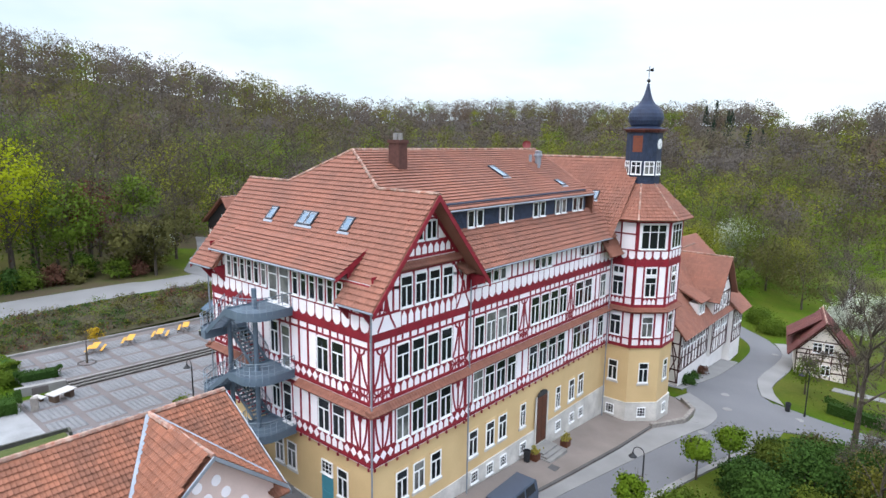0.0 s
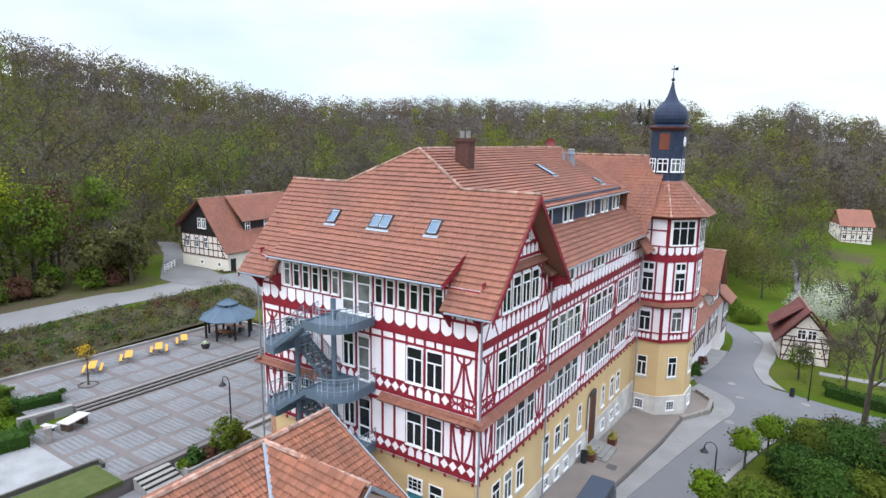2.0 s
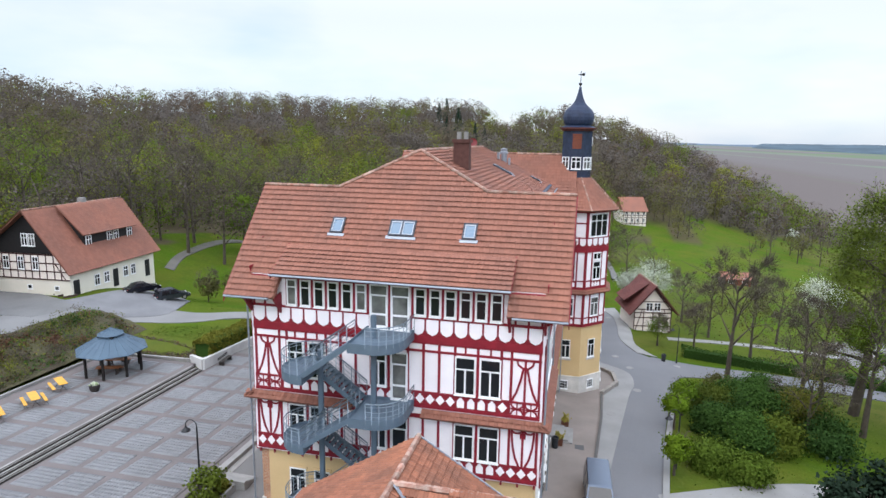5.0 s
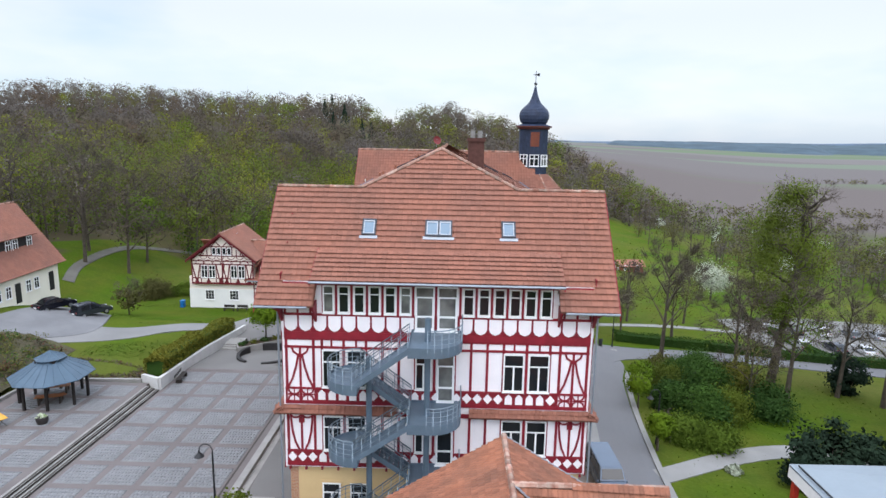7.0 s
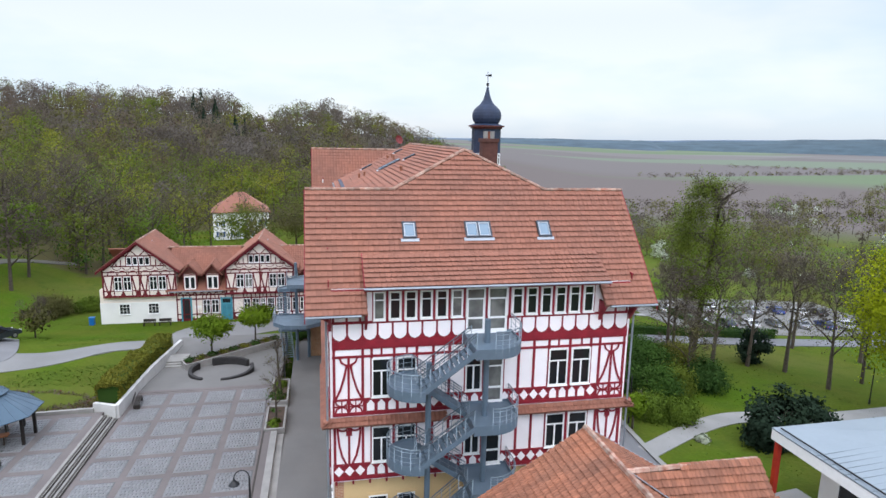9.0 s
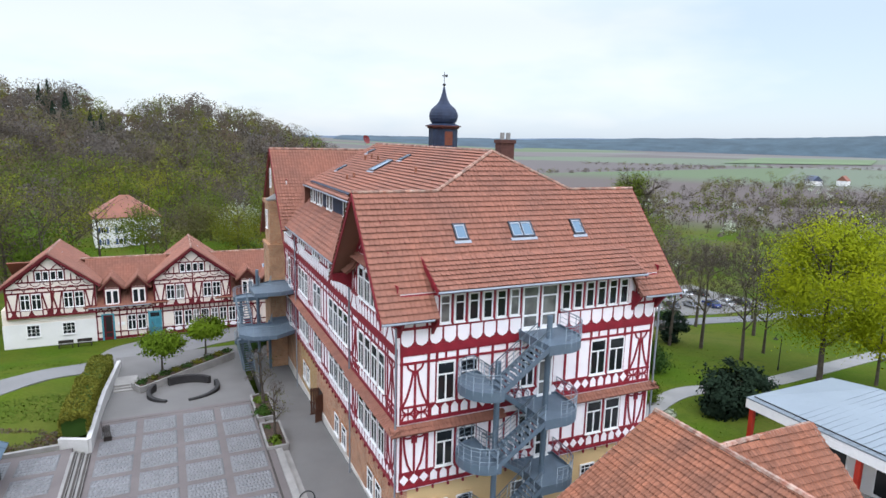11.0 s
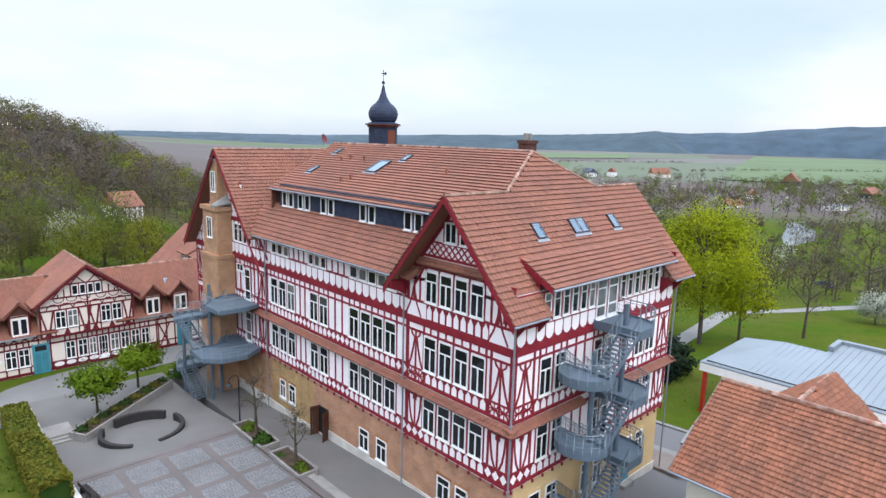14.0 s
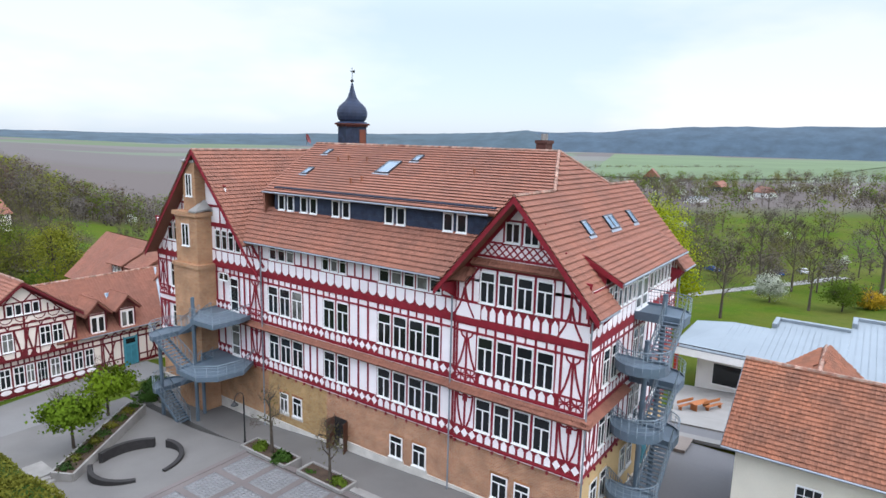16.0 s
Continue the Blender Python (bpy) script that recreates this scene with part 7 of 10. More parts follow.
solid(barn, "dormer_wall", [([bp(0.6, 4.5, BR - 0.4), bp(3.9, 4.5, 8.0), bp(3.9, 4.5, 5.6), bp(0.6, 4.5, 5.6)], (bp(0, 14.1, 0) - bp(0, 4.5, 0)))], DARK_BOARD, "black boarded dormer")
wd = frame_wall(barn, bp(3.92, 0, 0) - down, uy, BEAM_BROWN)
for a in (4.8, 8.8, 10.1, 12.9):
    wd.window(a, a + 1.0, 9.8, 11.3, "cross")
house_roof(barn, "barn", pl, [(bp(0, -0.9, BR + 0.05), bp(0, BL + 0.7, BR + 0.05))])
solid(barn, "chimney", [([bp(-0.5, 9, BR - 0.8), bp(0.3, 9, BR - 0.8), bp(0.3, 9.8, BR - 0.8), bp(-0.5, 9.8, BR - 0.8)], (0, 0, 1.5))], CONCRETE)

# ---- half-timbered house behind the tower
NH_WHITE = mat("off_white_infill", (0.74, 0.71, 0.68), 0.9, 0.1, 0.5, 12, 0.1)
nh = thing("timbered_wing_house", "half-timbered house with steep tiled roof and cross gable", "building")
NX0, NX1, NY0, NY1, NG = 8.0, 20.2, 48.0, 68.0, -5.5
solid(nh, "wall", [([(NX0, NY0, NG), (NX1, NY0, NG), (NX1, NY1, NG), (NX0, NY1, NG)], (0, 0, 8.5))], NH_WHITE, "off-white plaster infill")
solid(nh, "gable_wall", [([(NX0, NY0, 2.8), (NX1, NY0, 2.8), (14.1, NY0, 10.0)], (0, 0.4, 0)), ([(NX1 + 0.4, 58.6, NG + 2.5), (NX1 + 0.4, 65.6, NG + 2.5), (NX1 + 0.4, 65.6, 5.2), (NX1 + 0.4, 62.1, 9.6), (NX1 + 0.4, 58.6, 5.2)], (-3, 0, 0))], NH_WHITE)
w = frame_wall(nh, (NX0, NY0, 0), (1, 0, 0), BEAM_BROWN)
framing(w, 0, 12.2, -3.6, 2.9, [], 4, 1.1)
for k in range(5):
    w.beam((5.5 + k * 1.3, -3.5), (6.6 + k * 1.3, -0.5), 0.13)
    w.beam((6.6 + k * 1.3, -0.3), (5.6 + k * 1.3, 2.7), 0.13)
w = frame_wall(nh, (NX1, NY0, 0), (0, 1, 0), BEAM_BROWN)
framing(w, 0, 10.4, -2.2, 2.6, [(a, a + 0.85, 0.5, 2.2) for a in (0.8, 2.0, 3.2, 4.4, 5.6, 6.8, 8.0)], 3, 0.9, style="narrow")
w = frame_wall(nh, (NX1 + 0.4, 58.6, 0), (0, 1, 0), BEAM_BROWN)
framing(w, 0, 7.0, -2.6, 5.2, [(1.0, 2.0, 0.4, 2.2), (2.2, 3.2, 0.4, 2.2), (4.0, 5.0, 0.4, 2.2), (5.2, 6.2, 0.4, 2.2), (2.2, 3.2, 3.3, 4.9), (3.9, 4.9, 3.3, 4.9)], 4, 0.9)
w.rail(1.2, 5.8, 6.8, 0.14)
w.window(3.0, 4.0, 5.6, 6.7, "two")
w.beam((0, 5.1), (3.5, 9.4), 0.22)
w.beam((7, 5.1), (3.5, 9.4), 0.22)
pl = [[(NX1 + 0.9, 47.2, 2.1), (NX1 + 0.9, 69.0, 2.1), (14.1, 69.0, 10.3), (14.1, 47.2, 10.3)], [(NX0 - 0.9, 47.2, 2.1), (NX0 - 0.9, 69.0, 2.1), (14.1, 69.0, 10.3), (14.1, 47.2, 10.3)],
      [(NX1 + 1.2, 57.9, 4.6), (14.4, 57.9, 4.6), (14.4, 62.1, 10.1), (NX1 + 1.2, 62.1, 10.1)], [(NX1 + 1.2, 66.3, 4.6), (14.4, 66.3, 4.6), (14.4, 62.1, 10.1), (NX1 + 1.2, 62.1, 10.1)],
      [(NX1 + 0.2, 54.0, 5.2), (NX1 + 0.2, 57.4, 5.2), (17.2, 57.4, 6.7), (17.2, 54.0, 6.7)], [(22.2, 65.9, 1.7), (22.2, 71.2, 1.7), (18.0, 71.2, 5.6), (18.0, 65.9, 5.6)]]
solid(nh, "dormer_wall", [([(NX1 - 0.3, 54.3, 2.6), (NX1 - 0.3, 57.1, 2.6), (NX1 - 0.3, 57.1, 5.0), (NX1 - 0.3, 54.3, 5.0)], (-2.0, 0, 0)), ([(20.0, 65.7, NG), (21.2, 65.7, NG), (21.2, 70.4, NG), (20.0, 70.4, NG)], (0, 0, 7.4))], NH_WHITE)
wn2 = frame_wall(nh, (21.2, 65.7, 0), (0, 1, 0), BEAM_BROWN)
framing(wn2, 0, 4.7, -2.6, 1.9, [(a, a + 0.8, -0.3, 1.4) for a in (0.5, 1.5, 2.6, 3.6)], 3, 0.9, style="narrow")
wdm = frame_wall(nh, (NX1 - 0.3, 54.3, 0), (0, 1, 0), BEAM_BROWN)
wdm.window(0.4, 1.3, 3.5, 4.8, "two")
wdm.window(1.5, 2.4, 3.5, 4.8, "two")
pl += [[(10.2, 58, 10.45), (11.2, 78.5, 10.45), (5.0, 78.5, 4.8), (4.0, 58, 4.8)], [(10.2, 58, 10.45), (11.2, 78.5, 10.45), (17.2, 78.5, 4.8), (16.2, 58, 4.8)]]
solid(nh, "rear_wall", [([(5.6, 77.8, -5), (16.4, 77.8, -5), (16.4, 77.8, 5.2), (11.0, 77.8, 10.1), (5.6, 77.8, 5.2)], (-0.6, -14, 0))], CREAM)
for y in (61.8, 66.4):
    pl.append([(5.9, y - 1.9, 8.0), (5.9, y + 1.9, 8.0), (9.3, y + 1.9, 9.6), (9.3, y - 1.9, 9.6)])
    solid(nh, "dormer_wall", [([(6.4, y - 1.5, 6.0), (6.4, y + 1.5, 6.0), (6.4, y + 1.5, 8.05), (6.4, y - 1.5, 8.05)], (2.4, 0, 0))], mat("brown_hung_tiles", (0.13, 0.05, 0.036)))
    wq = frame_wall(nh, (6.4, y + 1.5, 0), (0, -1, 0), BEAM_BROWN)
    wq.window(0.5, 1.4, 6.9, 7.9, "two")
    wq.window(1.6, 2.5, 6.9, 7.9, "two")
house_roof(nh, "nh", pl, [((14.1, 47.2, 10.35), (14.1, 69, 10.35)), ((14.4, 62.1, 10.15), (NX1 + 1.2, 62.1, 10.15))])

# ---- small timbered house on the lawn
shed = thing("garden_house", "small cream half-timbered house with dark red roof", "building")
sm = pose(28.9, 68.6, -6.7, 0, 0, 12)


def sp(x, y, z):
    return sm @ Vector((x, y, z))


sx, sy = sp(1, 0, 0) - sp(0, 0, 0), sp(0, 1, 0) - sp(0, 0, 0)
solid(shed, "wall", [([sp(0, 0, -1), sp(6.2, 0, -1), sp(6.2, 8, -1), sp(0, 8, -1)], (0, 0, 5.4)), ([sp(0, 0, 4.3), sp(6.2, 0, 4.3), sp(3.1, 0, 8.0)], sy * 0.3)], CREAM, "cream infill")
w = frame_wall(shed, sp(0, 0, 0) + Vector((0, 0, 6.7)), sx, BEAM_BROWN)
framing(w, 0, 6.2, -6.6, -2.3, [(3.1, 4.2, -5.6, -4.2)], 3, 1.3)
w.rail(0.8, 5.4, -1.0, 0.14)
for a in (1.9, 3.2):
    w.window(a, a + 1.1, -2.6, -1.2, "cross")
w.rail(0, 6.2, -2.9, 0.16)
for a, b in (((0.1, -2.5), (3.1, 1.1)), ((6.1, -2.5), (3.1, 1.1))):
    w.beam(a, b, 0.18)
DARK_TILE = mat("dark_red_tile", (0.115, 0.036, 0.030), 0.8, 0.25, 0.5, 14, 0.2, island=0.3)
house_roof(shed, "shed", [[sp(-1.0, -0.9, 3.6), sp(3.1, -0.9, 8.5), sp(3.1, 8.6, 8.5), sp(-1.0, 8.6, 3.6)], [sp(7.2, -0.9, 3.6), sp(3.1, -0.9, 8.5), sp(3.1, 8.6, 8.5), sp(7.2, 8.6, 3.6)],
                          [sp(-1.2, 2.0, 5.3), sp(-1.2, 7.0, 5.3), sp(2.6, 7.0, 8.2), sp(2.6, 2.0, 8.2)]], [(sp(3.1, -0.9, 8.55), sp(3.1, 8.6, 8.55))], DARK_TILE)

# ---- annex in the foreground with its cross gable
annex = thing("annex_house", "low cream annex with weathered clay tile roof and timbered gable", "building")
AX, AZ, AE = 12.55, 10.58, 6.75
solid(annex, "wall", [([(7.3, -7.1, -2), (17.8, -7.1, -2), (17.8, -40, -2), (7.3, -40, -2)], (0, 0, 9.2)), ([(7.3, -7.1, 7.1), (17.8, -7.1, 7.1), (AX, -7.1, 10.3)], (0, -0.4, 0))], CREAM_RENDER, "cream rendered wall")
solid(annex, "gable_wall", [([(18.3, -14.6, -1), (18.3, -6.9 - 0.2, -1), (18.3, -7.1, 7.6), (18.3, -10.7, 10.2), (18.3, -14.6, 7.4)], (-2, 0, 0))], mat("pink_gable_render", (0.66, 0.50, 0.44), 0.9, 0.1, 1, 12, 0.1))
w = frame_wall(annex, (18.3, -14.6, 0), (0, 1, 0), PLASTER)
for r, z in enumerate((6.3, 7.2, 8.1, 8.9)):
    k = 7 - 2 * r + (1 if r == 3 else 0)
    for i in range(k):
        u = 3.9 + (i - (k - 1) / 2) * 0.95
        if not (2.9 < u < 4.9 and z < 7.5):
            w.field("disc", u, z, 0.50, 0.56)
w.window(3.2, 4.5, 5.9, 7.3, "two")
aw = frame_wall(annex, (7.3, -7.1, 0), (0, -1, 0), PLASTER)
aw.window(3.4, 4.8, 3.4, 5.2, "bars")
aw.window(8.6, 10.0, 3.4, 5.2, "bars")
apl = {"w": [(6.3, -6.4, AE), (AX, -6.4, AZ), (AX, -42, AZ), (6.3, -42, AE)],
       "e1": [(18.75, -6.4, AE), (AX, -6.4, AZ), (AX, -10.7, AZ), (18.75, -7.2, AE)],
       "e2": [(18.75, -42, AE), (AX, -42, AZ), (AX, -10.7, AZ), (18.75, -14.2, AE)],
       "gn": [(AX, -10.7, AZ), (19.1, -10.7, AZ), (19.1, -6.8, 7.4), (17.6, -6.9, 7.4)],
       "gs": [(AX, -10.7, AZ), (19.1, -10.7, AZ), (19.1, -14.9, 7.1), (17.2, -14.4, 7.1)]}
single = []
bm = bmesh.new()
for key, pts in apl.items():
    slab(bm, pts, 0.14)
    pick = (lambda c: c[1] > -9.0 and c[2] > 8.9) if key == "w" else ((lambda c: c[2] > 8.8) if key == "gn" else None)
    single += tiles("annex", pts, 0.21, 0.34, lift=0.080, pick=pick)
bmesh.ops.recalc_face_normals(bm, faces=bm.faces)
annex_roof = part("roof", bm, TILE_OLD, annex, "weathered orange clay tile roof")
bm = bmesh.new()
for a, b in (((AX, -6.4, AZ), (AX, -42, AZ)), ((AX, -10.7, AZ), (19.1, -10.7, AZ))):
    ridge_caps(bm, Vector(a) + Vector((0, 0, 0.04)), Vector(b) + Vector((0, 0, 0.04)), 0.15, 0.36)
tagged(part("ridge_tiles", bm, RIDGE, annex, "mortared half-round ridge tiles"), kind="stuff")
bm = bmesh.new()
for a, b, k in (((AX, -10.7, AZ + 0.06), (18.3, -14.72, 7.24), 0.13), ((AX, -10.7, AZ + 0.06), (17.6, -6.95, 7.56), 0.05)):
    a, b = Vector(a), Vector(b)
    s = Vector((0, k, 0))
    prism(bm, [a - s, b - s, b + s, a + s], (0, 0, 0.06), (0, 0, 0.10))
for a, b in (((6.3, -6.38, AE), (AX, -6.38, AZ)), ((18.75, -6.38, AE), (AX, -6.38, AZ)), ((19.12, -6.8, 7.4), (19.12, -10.7, AZ)), ((19.12, -14.9, 7.1), (19.12, -10.7, AZ))):
    a, b = Vector(a), Vector(b)
    prism(bm, [a, b, b - Vector((0, 0, 0.22)), a - Vector((0, 0, 0.22))], (0, 0, 0.06), (0.04, 0.04, 0.06))
bar(bm, (6.2, -6.4, AE - 0.02), (6.2, -42, AE - 0.02), 0.07)
bmesh.ops.recalc_face_normals(bm, faces=bm.faces)
part("flashing", bm, ZINC, annex, "grey zinc valleys, verges and gutter")
v, f = joined(TILES["annex"])
tagged(part("roof_tiles", mesh_np("roof_tiles", v, f, TILE_OLD, flat=True), None, annex), kind="stuff")

# ---- low modern building with a pale metal roof
pav = thing("modern_pavilion", "low modern white building with pale blue metal roof", "building")
MROOF = mat("pale_blue_metal_roof", (0.215, 0.252, 0.280), 0.5, 0.10, 0.3, 4, 0.04, metal=0.2)
PX, PY, PZ = 32.4, 3.3, 4.1
solid(pav, "wall", [([(35.2, 1.2, -3), (42.6, 1.2, -3), (42.6, -5.2, -3), (46, -5.2, -3), (46, -12.6, -3), (51, -12.6, -3), (51, -30, -3), (35.2, -30, -3)], (0, 0, 6.4))], WHITE_WALL, "white rendered wall")
# three roof fields of growing depth, each rising gently eastward behind a raised edge
for y0, y1, x1, z1, k in ((3.3, -4.6, 43.4, 4.75, 1), (-4.604, -12.0, 47.0, 4.98, 2), (-12.004, -32.0, 52.0, 5.25, 3)):
    solid(pav, "fascia", [([(PX + 0.02, y0, PZ - 0.9), (x1, y0, PZ - 0.9), (x1, y1, PZ - 0.9), (PX + 0.02, y1, PZ - 0.9)], (0, 0, 0.86))], WHITE, "white roof fascia")
    bm = bmesh.new()
    if k == 1:
        for field in ([(PX, y0, PZ), (PX + 5, y0 - 4, 4.45), (PX + 5, y1, 4.45), (PX, y1, PZ)], [(PX, y0, PZ), (x1, y0, PZ + 0.1), (x1, y0 - 4, z1), (PX + 5, y0 - 4, 4.45)]):
            slab(bm, field, 0.12)
            bmesh.ops.recalc_face_normals(bm, faces=bm.faces)
            part("roof", bm, MROOF, pav, "pale blue standing seam metal roof")
            bm = bmesh.new()
        slab(bm, [(PX + 5, y0 - 4, 4.45), (x1, y0 - 4, z1), (x1, y1, z1), (PX + 5, y1, 4.45)], 0.12)
    else:
        slab(bm, [(PX, y0, PZ), (x1, y0, z1), (x1, y1, z1), (PX, y1, PZ)], 0.12)
    bmesh.ops.recalc_face_normals(bm, faces=bm.faces)
    mroof = part("roof", bm, MROOF, pav, "pale blue standing seam metal roof")
    bm = bmesh.new()
    n = int((y0 - y1) / 0.6)
    for i in range(1, n):
        y = y0 - i * 0.6
        if k == 1 and y > y0 - 4:
            continue
        prism(bm, [(PX, y, PZ), (x1, y, z1), (x1, y + 0.03, z1), (PX, y + 0.03, PZ)], (0, 0, 0.0), (0, 0, 0.05))
    tagged(part("seam", bm, MROOF, mroof), kind="stuff")
    if k > 1:
        bm = bmesh.new()
        cuboid(bm, x1 - 3.3, x1 + 0.1, y0 - 0.5, y0 + 0.02, z1 - 0.5, z1 + 0.35)
        cuboid(bm, x1 - 0.4, x1 + 0.12, y1, y0 - 0.504, z1 - 0.6, z1 + 0.35)
        part("roof_upstand", rounded(bm, 0.06), MROOF, pav, "raised pale metal roof edge")
bm = bmesh.new()
bar(bm, (PX + 0.35, PY - 0.5, PZ + 0.16), (PX + 0.35, -32, PZ + 0.16), 0.06)
part("snow_guard", bm, BLACK, pav, "dark snow guard rail")
for x, y in ((32.7, 2.8), (32.7, -6), (32.7, -15)):
    bm = bmesh.new()
    cuboid(bm, x - 0.18, x + 0.18, y - 0.18, y + 0.18, -2.5, PZ - 0.9)
    part("column", bm, mat("red_column", (0.42, 0.03, 0.015), 0.5), pav, "red square column")
wv = Wall((35.2, 1.2, 0), (0, -1, 0), part("glazing", mesh_of("glazing", [], []), WHITE, pav))
for a in (1.6, 7.0, 11.0, 15.0, 19.0):
    wv.window(a, a + 3.4, -0.2, 2.2, "plain")
sheet("terrace", [(23.6, -14), (23.6, -4), (23.6, 0.6)], [(35.2, -14), (35.2, -4), (35.2, 3.2)], 0.22, mat("terrace_slabs", (0.27, 0.262, 0.25), 0.9, 0.1, 0.5, 10, 0.1), "pale paved terrace", "terrace", 12)

# ---- white villa with hipped roof in the valley, and far cottages
def far_house(x, y, w, d, h, rise, name, label, wall, turn=0.0, hip=True, windows=(3, 2), tile=TILE):
    z = ground_z(x, y) - 0.4
    hs = thing(name, label, "building")
    m = pose(x, y, z, 0, 0, turn)
    P = lambda a, b, c: m @ Vector((a, b, c))
    solid(hs, "wall", [([P(-w / 2, -d / 2, -1), P(w / 2, -d / 2, -1), P(w / 2, d / 2, -1), P(-w / 2, d / 2, -1)], (0, 0, h + 1))], wall)
    o, e = 0.5, (min(w, d) / 2 if hip else -0.5)
    r0, r1 = P(-w / 2 + e, 0, h + rise), P(w / 2 - e, 0, h + rise)
    c = [P(-w / 2 - o, -d / 2 - o, h - 0.2), P(w / 2 + o, -d / 2 - o, h - 0.2), P(w / 2 + o, d / 2 + o, h - 0.2), P(-w / 2 - o, d / 2 + o, h - 0.2)]
    bm = bmesh.new()
    slab(bm, [c[0], c[1], r1, r0], 0.2)
    slab(bm, [c[2], c[3], r0, r1], 0.2)
    if hip:
        slab(bm, [c[1], c[2], r1], 0.2)
        slab(bm, [c[3], c[0], r0], 0.2)
    else:
        prism(bm, [P(-w / 2, -d / 2, h - 0.1), P(-w / 2, d / 2, h - 0.1), P(-w / 2, 0, h + rise - 0.3)], (0, 0, 0), P(0.2, 0, 0) - P(0, 0, 0))
        prism(bm, [P(w / 2, -d / 2, h - 0.1), P(w / 2, d / 2, h - 0.1), P(w / 2, 0, h + rise - 0.3)], (0, 0, 0), P(-0.2, 0, 0) - P(0, 0, 0))
    bmesh.ops.recalc_face_normals(bm, faces=bm.faces)
    part("roof", bm, tile, hs)
    for o3, u3, ln in ((P(-w / 2, -d / 2, 0), P(1, 0, 0) - P(0, 0, 0), w), (P(-w / 2, d / 2, 0), P(0, -1, 0) - P(0, 0, 0), d), (P(w / 2, -d / 2, 0), P(0, 1, 0) - P(0, 0, 0), d)):
        ww = Wall(o3, u3, part("front", mesh_of("front", [], []), WHITE, hs))
        for r in range(windows[1]):
            for i in range(windows[0]):
                a = ln * (i + 0.5) / windows[0]
                ww.window(a - 0.5, a + 0.5, 1.0 + r * 2.8, 2.4 + r * 2.8, "two")
    return hs


villa = far_house(-21.3, 138, 14, 12, 7.6, 4.6, "white_villa", "white villa with hipped brown-red roof and blue shutters", WHITE_WALL, 8, True, (4, 2))
SHUTTER = mat("blue_shutter", (0.05, 0.09, 0.20), 0.7)
vm = pose(-21.3, 138, ground_z(-21.3, 138) - 0.4, 0, 0, 8)
for r in range(2):
    for i in range(4):
        for q in (-0.82, 0.82):
            bm = bmesh.new()
            cuboid(bm, -0.26, 0.26, -0.06, 0.0, 0, 1.4)
            bm.transform(vm @ pose(-7 + 14 * (i + 0.5) / 4 + q, -6.0, 1.0 + r * 2.8))
            part("shutter", bm, SHUTTER, villa, "blue window shutter")
cottage = far_house(37, 208, 9, 10, 5.2, 4.8, "far_cottage", "grey-white half-timbered cottage with red roof on the meadow", CREAM, 20, False, (4, 2))
cm = pose(37, 208, ground_z(37, 208) - 0.4, 0, 0, 20)
for a, b in [((-4.5 + 9 * i / 6, 0), (-4.5 + 9 * i / 6, 5.0)) for i in range(7)] + [((-4.5, z), (4.5, z)) for z in (0.5, 2.7, 3.6, 5.0)]:
    bm = bmesh.new()
    bar(bm, Vector((a[0], -5.05, a[1])), Vector((b[0], -5.05, b[1])), 0.11, 4)
    bm.transform(cm)
    part("timber", bm, mat("dark_cottage_timber", (0.09, 0.055, 0.045), 0.8), cottage)
far_house(58, 130, 6.5, 5, 2.3, 1.2, "garden_hut", "small red garden hut with flat roof", mat("hut_red", (0.22, 0.07, 0.04), 0.8), 5, False, (2, 1))
BLUE_ROOF = mat("dark_blue_sheet_roof", (0.07, 0.09, 0.15), 0.5)
DARK_WALL = mat("dark_boarded_wall", (0.035, 0.037, 0.05), 0.8)
for x, y, w, d, h, rise, wall, turn, tile, label in ((711, 465, 26, 16, 8, 8, WHITE_WALL, 60, BLUE_ROOF, "white farmhouse with a dark blue roof"), (745, 450, 22, 14, 9, 8, WHITE_WALL, 20, TILE, "white village house with red roof"), (797, 405, 34, 18, 8, 10, CREAM, -35, TILE, "long village barn with red tile roof"),
                                                     (793, 232, 32, 26, 9, 14, DARK_WALL, 12, TILE, "dark boarded village house with red roof"), (429, 157, 17, 12, 4, 5, CREAM, -30, TILE, "low village house with red tile roof"), (441, 94, 22, 12, 5, 1.5, WHITE_WALL, -20, MROOF, "low pale building with flat metal roof"),
                                                     (560, 190, 20, 12, 5, 6, WHITE_WALL, 30, TILE, "village house among trees"), (600, 110, 24, 14, 6, 7, DARK_WALL, -10, TILE, "dark village house among trees"), (520, 60, 20, 12, 6, 6, WHITE_WALL, 40, TILE, "white village house among trees")):
    far_house(x, y, 0.78 * w, 0.78 * d, 0.7 * h, 0.78 * rise, "village_house", label, wall, turn, False, (3, 1), tile)
# green crop fields far out, and the pond among the trees
CROP = mat("young_green_crop", (0.105, 0.150, 0.072), 0.95, 0.2, 0.004, 0.03, 0)
sheet("field", [(820, 330), (1500, 560), (2500, 900)], [(880, 60), (1650, 0), (2700, -150)], 1.5, CROP, "young green crop field", "field", 20)
sheet("field", [(1050, 900), (1650, 1300)], [(1450, 840), (2050, 1180)], 1.5, CROP, "young green crop field", "field", 12)
WATER = mat("pond_water", (0.05, 0.06, 0.06), 0.12, 0.1, 0.1, 1, 0.02, spec=0.4)
sheet("water", [(238, 60), (262, 69), (292, 77), (322, 86)], [(242, 52), (268, 58), (300, 67), (326, 84)], 0.9, WATER, "pale pond reflecting the sky", "pond", 16, zf=lambda x, y: -14.6)


